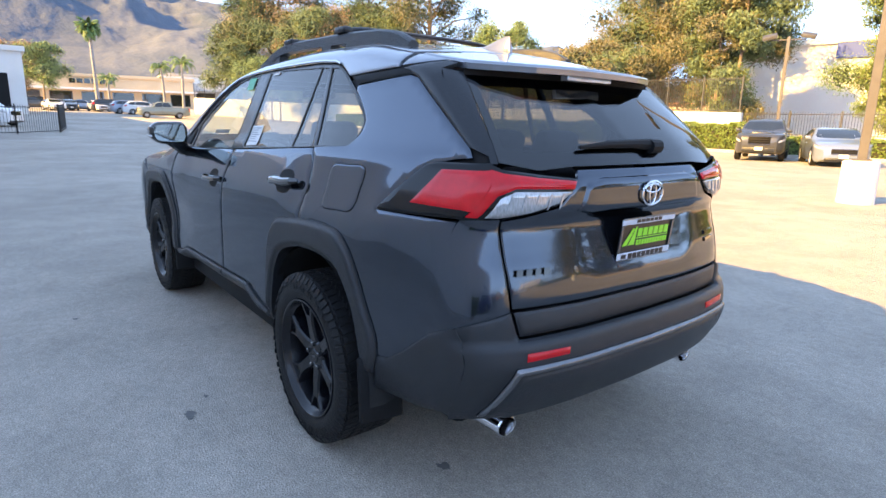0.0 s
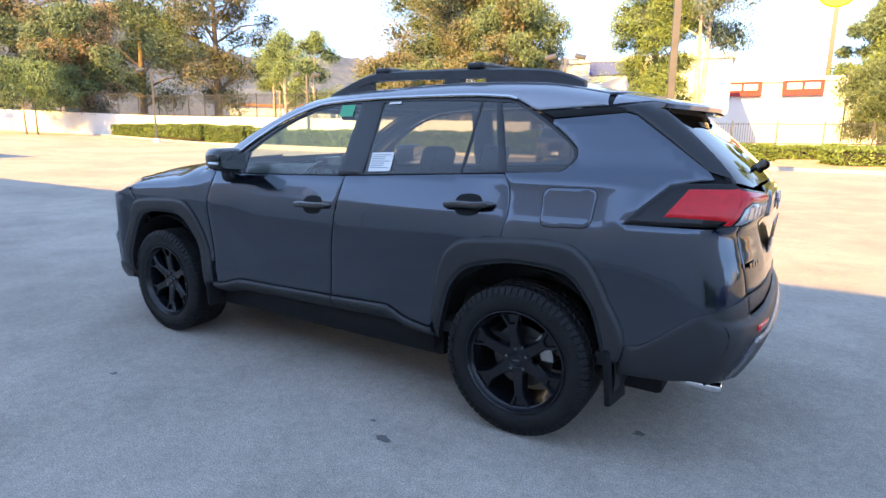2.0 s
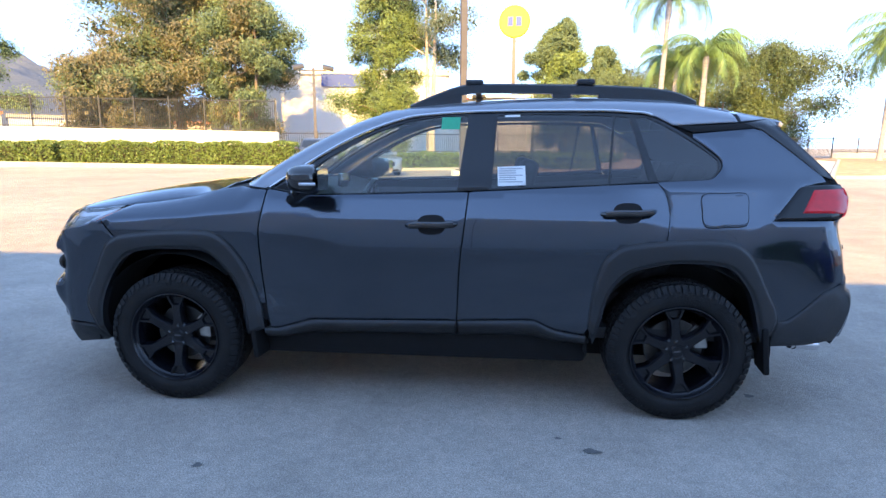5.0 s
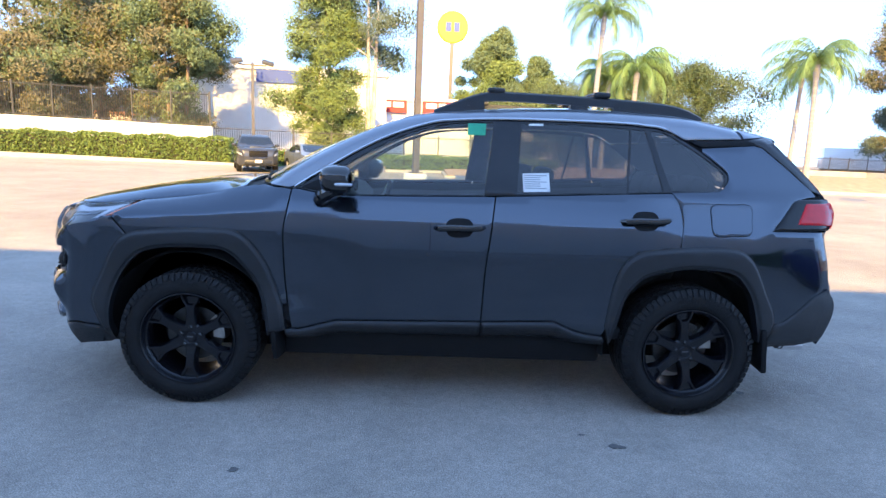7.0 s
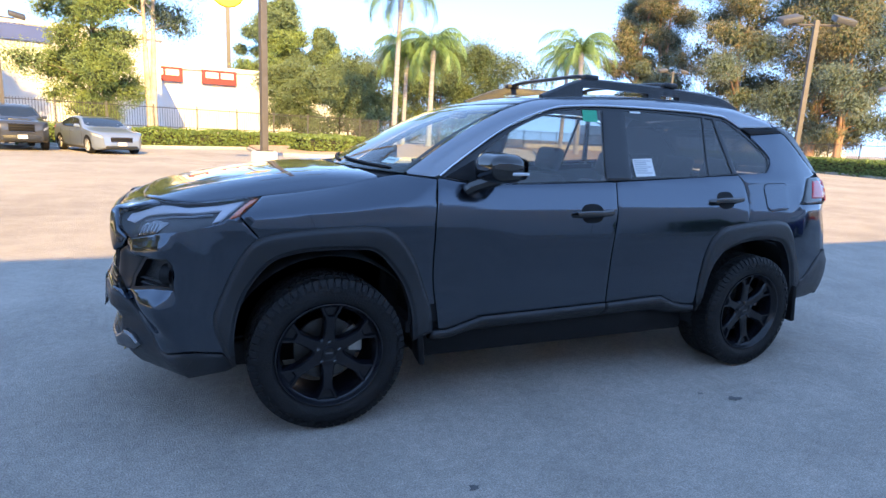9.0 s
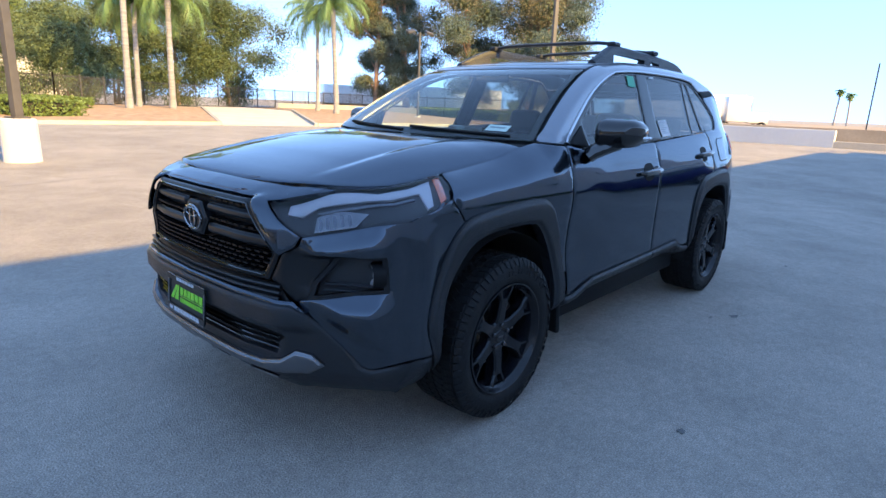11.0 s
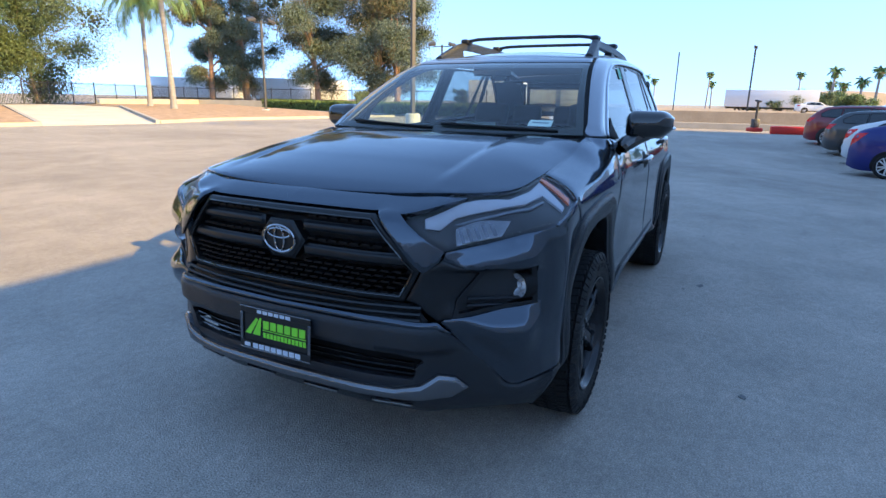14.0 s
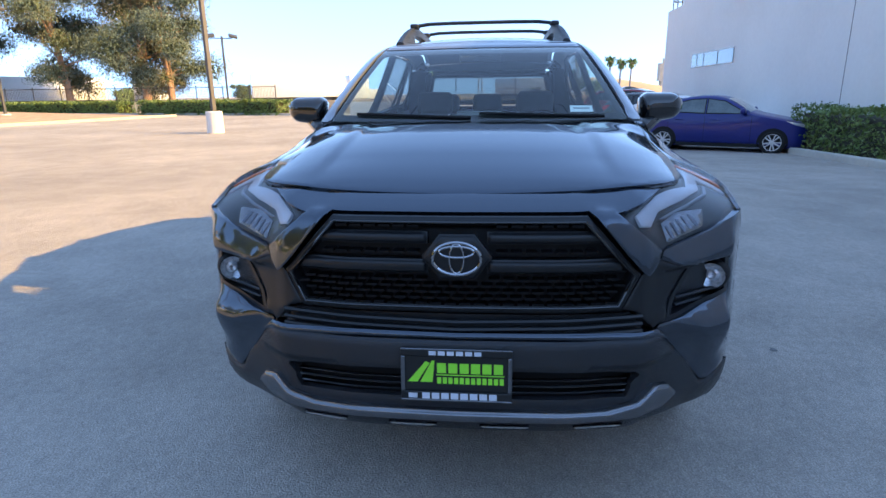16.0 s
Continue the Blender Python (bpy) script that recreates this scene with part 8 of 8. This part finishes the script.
# ---- trees ----
for i, (x, y, h, s) in enumerate(((-80, 26.5, 17, 6), (-78, 32, 24, 8), (-70, 40, 26, 8.5), (-62, 45, 27, 7.5), (-66, 31, 15, 5.5))):
    tree(x, y, h, s, (LEAF_OLIVE, LEAF_BROWN)[i % 2], "tall olive and rusty eucalyptus tree", 100 + i, BARK, 1, 0.14, 0.62, 11000, 56, LEAF_RUST if i in (1, 4) else LEAF_OLIVE)
tree(-63.5, 24.5, 7.2, 4.6, LEAF_LIGHT, "small round-headed green tree", 120, BARK, 2, 0.34, 0.42, 6000, 40)
for i, (x, y, h, s) in enumerate(((-47, 44, 13, 4.0), (-42, 41, 12, 3.6), (-53, 47, 12.5, 3.6))):
    tree(x, y, h, s, LEAF_LIGHT, "slender pale-trunked tree with open crown", 130 + i, PALEBARK, 2, 0.35, 0.46, 3000, 26, droop=0.2)
for i, (x, y, h, s, a, b) in enumerate(((-33, 52, 20, 7.0, LEAF_OLIVE, LEAF_BROWN), (-27, 47, 19, 6.5, LEAF_BROWN, LEAF_OLIVE), (-23.5, 50, 22, 5.6, LEAF_OLIVE, LEAF_LIGHT), (-20.5, 45, 15, 4.4, LEAF_OLIVE, LEAF_BROWN), (-30, 42, 9, 5.0, LEAF_BROWN, LEAF_OLIVE))):
    tree(x, y, h, s, a, "spreading olive-green eucalyptus tree", 140 + i, BARK, 2 if i % 2 else 1, 0.16, 0.55, 10000, 50, b)
tree(-8.4, 44.0, 16, 4.1, LEAF_PINE, "dense yellow-green pine tree", 150, BARK, 1, 0.08, 0.40, 21000, 84, LEAF_LIGHT, droop=0.0)
tree(-4.4, 43.6, 17, 4.6, LEAF_GREY, "white-barked eucalyptus with hanging foliage", 151, PALEBARK, 2, 0.42, 0.42, 3600, 26, LEAF_LIGHT, droop=1.6, lean=0.12)
for i, (x, y, h, s) in enumerate(((8.8, 98, 22, 5.6), (13.8, 100, 25, 5.4), (18.2, 102, 21, 4.6))):
    tree(x, y, h, s, LEAF_OLIVE, "tall tree beyond the street", 160 + i, BARK, 1, 0.10, 0.9, 9000, 50, LEAF_PINE)
for i, (x, y, h, s) in enumerate(((12.5, 54, 8.5, 5.2), (17.5, 57, 10.5, 5.8), (22.5, 55, 11.4, 6.2), (27.5, 54, 11, 6.2), (8, 60, 8, 4.6))):
    tree(x, y, h, s, LEAF_DARK if i not in (0, 4) else LEAF_OLIVE, "dense dark green oak tree behind the fence", 170 + i, BARK, 2, 0.08, 0.42, 12000, 54, LEAF_OLIVE if i in (0, 4) else None, droop=0.1)
for i, (x, y, h, s) in enumerate(((51.4, 59.5, 24, 4.6), (55.6, 57.3, 26, 5.8), (55.6, 45.4, 23, 6.9), (57.5, 38, 24, 7.0), (58.8, 35.8, 20, 6.2))):
    tree(x, y, h, s, LEAF_GREY, "tall shaggy eucalyptus with reddish bark", 180 + i, REDBARK, 2, 0.08, 0.55, 15000, 66, LEAF_BROWN, droop=1.3)
for i, (x, y, h, th) in enumerate(((11.8, 38.7, 13.4, 0.21), (13.6, 41.8, 9.4, 0.19), (15.0, 39.6, 9.8, 0.22), (28.1, 40.7, 10.2, 0.20), (26.1, 35.5, 10.3, 0.22))):
    palm(x, y, h - 1.8, 200 + i, "tall queen palm with drooping feathery fronds", 4.3, 20, th)
for i, (d, b, e) in enumerate(((150, 7.88, 2.75), (150, 7.0, 2.45), (150, 2.63, 3.0), (155, 2.25, 2.2), (150, -4.3, 2.95), (140, -6.55, 3.2), (160, -6.50, 2.15), (165, -7.4, 2.05), (140, -8.5, 2.4), (140, -9.5, 3.2), (140, -10.4, 2.95), (140, -11.35, 3.0))):
    palm(-3.7 + d * math.cos(radians(b)), -1.3 + d * math.sin(radians(b)), 1.3 + d * math.tan(radians(e)) - 0.9, 220 + i, "far fan palm on a bare trunk", 1.25 if b > -5 else 1.7, 24, 0.20 if b > -5 else 0.26, True)
palm(-96, 10.6, 11.6, 240, "tall fan palm before the shops", 2.1, 46, 0.26, True)
palm(-78, 15.8, 6.0, 241, "young palm before the shops", 2.2, 18, 0.18)
palm(-74, 17.0, 6.5, 242, "young palm before the shops", 2.2, 18, 0.18)
palm(-88, 11.0, 4.5, 243, "young palm before the shops", 2.0, 18, 0.18)
tree(-106, 2.2, 10, 5, LEAF_RUST, "orange autumn tree by the shops", 250, BARK, 1, 0.3, 0.7, 3500, 30)
tree(-92, 4.0, 9, 4, LEAF_LIGHT, "bare-looking light green tree by the shops", 251, BARK, 1, 0.3, 0.6, 2000, 30)

# ---- buildings and the far distance ----
def house(name, x, y, w, d, h, turn, mat, label, windows=0, roof=None, band=None):
    b = empty(name, label, "building", pose(x, y, float(ground_z(x, y)) - 0.3, 0, 0, turn))
    bm = bmesh.new()
    box(bm, (-w / 2, -d / 2, 0), (w / 2, d / 2, h))
    part("wall", bm, mat, b, smooth=0)
    bm = bmesh.new()
    box(bm, (-w / 2 - 0.3, -d / 2 - 0.3, h), (w / 2 + 0.3, d / 2 + 0.3, h + 0.5))
    part("roof", bm, roof or mat, b, smooth=0)
    if band:
        bm = bmesh.new()
        box(bm, (-w / 2 - 0.5, -d / 2 - 1.6, h * 0.55), (w / 2 + 0.5, -d / 2 - 0.02, h * 0.62))
        part("canopy", bm, band, b, smooth=0)
    for i in range(windows):
        bm = bmesh.new()
        x0 = -w / 2 + (i + 0.5) * w / windows
        box(bm, (x0 - w / windows * 0.36, -d / 2 - 0.06, 0.4), (x0 + w / windows * 0.36, -d / 2 + 0.1, h * 0.5))
        wn_ = part("window", bm, SILVER, b, smooth=0)
        bm = bmesh.new()
        box(bm, (x0 - w / windows * 0.33, -d / 2 - 0.08, 0.5), (x0 + w / windows * 0.33, -d / 2 - 0.05, h * 0.48))
        part("pane", bm, CARGLASS, wn_, smooth=0)
    return b


shops = house("shops", -128, 14, 34, 14, 5.2, 82, BEIGE, "beige row of shops with a covered walk", 7, BEIGE, WHITEWALL)
house("shops", -136, 36, 16, 14, 6.5, 82, WHITEWALL, "white shop building beside the beige shops", 3, CONCRETE, WHITEWALL)
house("shops", -140, 58, 18, 14, 5.5, 80, BEIGE, "low beige shop building beside the others", 3, TILE)
bm = bmesh.new()
for i in range(6):
    box(bm, (-3.4 + i * 1.15, -7.9, 4.0), (-2.5 + i * 1.15, -7.6, 4.8))
part("sign_bars", bm, GLOSSBLACK, shops, "dark sign bars", smooth=0)
garage = house("service_building", -78, -4.8, 12, 12, 6.4, 90, WHITEWALL, "white dealership building with a dark entrance", 0, WHITEWALL)
bm = bmesh.new()
box(bm, (-5.0, -6.05, 0.3), (4.6, -5.0, 4.2))
part("entrance", bm, MATTEBLACK, garage, "dark entrance", smooth=0)
fence([(-46, 2.2), (-41.3, 1.5), (-39.3, -0.8), (-38.6, -5.0)], 0.0, 1.7, "black low railing on the kerb", 0.16)
for x, y, w_, t_, m_, r_ in ((-84, 76, 18, 50, WHITEWALL, TILE), (-70, 88, 16, 42, WHITEWALL, CONCRETE), (-58, 96, 14, 36, BEIGE, TILE)):
    house("far_house", x, y, w_, 9, 4.6, t_, m_, "low pale house far behind the iron fence", 3, r_)
station = house("white_building", -17.5, 66, 24, 10, 9.5, 8, WHITEWALL, "white building behind the trees", 0)
bm = bmesh.new()
box(bm, (-2, -5.3, 8.2), (3.2, -5.02, 9.6))
part("sign", bm, SIGNBLUE, station, "blue sign panel", smooth=0)
canopy = house("fuel_station", 6.0, 84, 30, 10, 8.3, 0, WHITEWALL, "white fuel station with red sign panels", 0)
for x in (-11.3, -4.9):
    bm = bmesh.new()
    box(bm, (x - 2.1, -5.6, 6.7), (x + 2.1, -5.02, 8.4))
    sg_ = part("sign_panel", bm, SIGNRED, canopy, "red sign panel", smooth=0)
    bm = bmesh.new()
    box(bm, (x - 1.6, -5.66, 7.4), (x - 0.1, -5.61, 8.1))
    box(bm, (x + 0.2, -5.66, 7.4), (x + 1.7, -5.61, 8.1))
    part("white_bar", bm, PAPER, sg_, smooth=0)
sign = empty("round_sign", "round yellow roadside sign high on a pole", "sign", pose(3.7, 106, 0, 0, 0, 0))
bm = bmesh.new()
lathe(bm, [(-0.35, 0.001), (-0.35, 2.65), (-0.2, 2.85), (0.2, 2.85), (0.35, 2.65), (0.35, 0.001)], 40, Matrix.Translation((0, 0, 23.6)))
part("disc", bm, SIGNYELLOW, sign)
bm = bmesh.new()
box(bm, (-0.35, -0.2, 0), (0.35, 0.2, 21))
part("pole", bm, LAMPHEAD, sign, smooth=0)
for x in (-0.75, 0.75):
    bm = bmesh.new()
    box(bm, (x - 0.48, -0.42, 22.8), (x + 0.48, -0.36, 24.4), 0, None)
    part("blue_bar", bm, SIGNBLUE, sign, "blue bar", smooth=0)


def trailer(x, y, turn, label):
    t = empty("box_trailer", label, "trailer", pose(x, y, 0, 0, 0, turn))
    bm = bmesh.new()
    box(bm, (-7, -1.3, 1.15), (7, 1.3, 4.0), 0.04)
    part("box_body", bm, WHITEPAINT, t)
    bm = bmesh.new()
    box(bm, (-6.8, -0.5, 0.85), (6.8, 0.5, 1.15))
    part("chassis", bm, IRON, t, smooth=0)
    for xx in (3.6, 4.9):
        for s in (-1, 1):
            bm = bmesh.new()
            lathe(bm, [(-0.3, 0.3), (-0.3, 0.5), (0.0, 0.5), (0.0, 0.3)], 18, Matrix.Translation((xx, s * 0.95, 0.5)))
            part("wheel", bm, RUBBER, t)
    bm = bmesh.new()
    box(bm, (-6.9, -0.6, 0.0), (-6.7, -0.4, 0.9))
    box(bm, (-6.9, 0.4, 0.0), (-6.7, 0.6, 0.9))
    part("landing_leg", bm, IRON, t, smooth=0)
    return t


def cab(x, y, turn):
    t = empty("truck_cab", "white lorry tractor unit", "lorry", pose(x, y, 0, 0, 0, turn))
    bm = bmesh.new()
    box(bm, (-1.2, -1.2, 0.9), (1.2, 1.2, 3.6), 0.2)
    box(bm, (-3.2, -0.9, 0.8), (-1.1, 0.9, 2.0), 0.25)
    part("body", bm, WHITEPAINT, t)
    bm = bmesh.new()
    box(bm, (-1.26, -1.0, 2.1), (-1.15, 1.0, 2.9))
    part("windscreen", bm, CARGLASS, t, smooth=0)
    for xx in (-2.5, 1.8, 3.0):
        for s in (-1, 1):
            bm = bmesh.new()
            lathe(bm, [(-0.3, 0.3), (-0.3, 0.5), (0.0, 0.5), (0.0, 0.3)], 18, Matrix.Translation((xx, s * 1.0, 0.5)))
            part("wheel", bm, RUBBER, t)
    bm = bmesh.new()
    box(bm, (1.1, -0.5, 0.6), (3.6, 0.5, 0.95))
    part("chassis", bm, IRON, t, smooth=0)
    return t


trailer(61, 73, -20, "white box trailer behind the fence")
trailer(66, 57, -25, "white box trailer behind the fence")
trailer(72, 25, -62, "white box trailer behind the hedge")
trailer(112, -6.0, 88, "white box trailer on the far road")
cab(70, 46, 150)
cab(66, 17, 120)
slab("embankment", [(42, 14), (42, -40), (160, -60), (160, 40)], -0.2, 0.55, TAN, "dry tan ground beyond the wall", "ground")
wall([(33.5, 9.5), (33.2, 3.0)], 0.9, 0.3, WHITEWALL, "barrier_wall", "short white concrete barrier wall")
wall([(33.2, 3.0), (33.5, -7.5)], 0.35, 0.3, CONCRETE, "east_kerb_wall", "low pale concrete edge")
wall([(40, 13), (40.5, -40)], 0.95, 0.25, TANWALL, "east_wall", "tan concrete wall along the road")
red = empty("red_barrier", "row of red plastic barriers on the asphalt", "barrier", pose(29.8, -5.2, 0, 0, 0, 93))
for i in range(3):
    bm = bmesh.new()
    box(bm, (-2.4 + i * 1.6, -0.22, 0), (-0.9 + i * 1.6, 0.22, 0.38), 0.06)
    part("barrier_block", bm, REDPLASTIC, red)
jack = empty("red_lift", "red wheeled lift standing on the asphalt", "machine", pose(29.7, -2.2, 0, 0, 0, 30))
bm = bmesh.new()
box(bm, (-0.35, -0.25, 0.08), (0.35, 0.25, 0.28), 0.05)
part("base", bm, REDPLASTIC, jack)
bm = bmesh.new()
tube(bm, [(0, 0, 0.25), (0, 0, 1.6)], 0.06, 8)
tube(bm, [(-0.2, 0, 1.55), (0.25, 0, 1.6)], 0.05, 8)
part("mast", bm, IRON, jack)
bm = bmesh.new()
box(bm, (-0.14, -0.16, 0.28), (0.16, 0.16, 0.72), 0.05)
part("motor", bm, LAMPHEAD, jack, "grey motor housing")
# grassy mound far to the east
mv, mf = [], []
for i in range(17):
    for j in range(9):
        u, v = i / 16 * 2 - 1, j / 8 * 2 - 1
        mv.append((170 + v * 18, -24 + u * 30, 5.5 * max(0, 1 - u * u) * max(0, 1 - v * v) - 0.2))
for i in range(16):
    for j in range(8):
        a = i * 9 + j
        mf.append((a, a + 1, a + 10, a + 9))
tagged(mesh_ob("mound", mv, mf, TAN), "dry grassy mound", "hill", kind="structure")
tower = empty("grey_tower", "pale grey stepped tower far away", "tower", pose(236, -63, 0))
bm = bmesh.new()
box(bm, (-2.0, -1.3, 0), (2.0, 1.3, 5))
box(bm, (-2.0, -2.2, 5), (2.0, 2.2, 11.6))
box(bm, (-0.8, -0.8, 11.6), (0.8, 0.8, 13.4))
part("body", bm, CONCRETE, tower, smooth=0)
for i, (x, y) in enumerate(((112, -8), (100, 38), (118, -13), (90, 62), (110, 50), (124, -17), (116, -4.4), (121, -19.5))):
    tree(x, y, 2.6 + 0.6 * (i % 3), 3.0, LEAF_LIGHT if i % 2 else LEAF_OLIVE, "low rounded shrub far off", 260 + i, BARK, 1, 0.1, 0.7, 1500, 24, kind_name="shrub")

# mountains
mv, mf = [], []
NA, NR = 420, 70
for i in range(NA):
    b = 108 + 92 * i / (NA - 1)
    for j in range(NR):
        f = j / (NR - 1)
        d = 1700 + 2000 * f
        x, y = d * math.cos(radians(b)), d * math.sin(radians(b))
        crest = float(np.interp(b, [108, 120, 130, 136, 142, 150, 160, 168, 176, 186, 200], [120, 330, 560, 600, 640, 860, 1080, 1250, 1250, 1150, 800]))
        ridge = noise.ridged_multi_fractal((x / 1500, y / 1500, 3.1), 0.95, 2.1, 7, 1.0, 2.0) / 2.5
        z = crest * (f ** 0.8) * (0.34 + 0.72 * ridge) - 10
        mv.append((x, y, max(z, -5)))
for i in range(NA - 1):
    for j in range(NR - 1):
        a = i * NR + j
        mf.append((a, a + NR, a + NR + 1, a + 1))
tagged(mesh_ob("backdrop", mv, mf, HILL), "brush-covered mountains with haze tinted into their colour", "mountains", kind="structure")

# small marks on the asphalt
for x, y, r in ((0.864, -1.27, 0.045), (1.866, -0.57, 0.040), (0.72, -1.16, 0.02), (2.75, -1.2, 0.03), (-0.9, -1.55, 0.03)):
    bm = bmesh.new()
    vs = [bm.verts.new((x + r * (0.8 + 0.35 * math.sin(k * 2.3 + x * 9)) * math.cos(k * 0.5236), y + r * 0.7 * (0.8 + 0.3 * math.cos(k * 1.7)) * math.sin(k * 0.5236), 0.004)) for k in range(12)]
    bm.faces.new(vs)
    tagged(part("oil_spot", bm, STAIN, smooth=0), "small dark oil spot on the asphalt", "stain", group="oil spots")


def crack(pts, w=0.008):
    r = random.Random(len(pts))
    line = rounded(pts, False, per=7)
    bm = bmesh.new()
    prev = None
    for i, (x, y) in enumerate(line):
        j = min(i + 1, len(line) - 1)
        k = max(i - 1, 0)
        dx, dy = line[j][0] - line[k][0], line[j][1] - line[k][1]
        ln = math.hypot(dx, dy) or 1
        ww = w * (0.4 + r.random())
        o = r.uniform(-0.012, 0.012)
        a = bm.verts.new((x - dy / ln * (ww + o), y + dx / ln * (ww + o), 0.0035))
        b = bm.verts.new((x + dy / ln * (ww - o), y - dx / ln * (ww - o), 0.0035))
        if prev:
            bm.faces.new((prev[0], a, b, prev[1]))
        prev = (a, b)
    tagged(part("crack", bm, STAIN, smooth=0), "thin crack in the asphalt", "crack", group="asphalt cracks")


crack([(-12, 6.5), (-7, 7.5), (-3, 7.2), (2, 8.6), (9, 9.0)], 0.009)
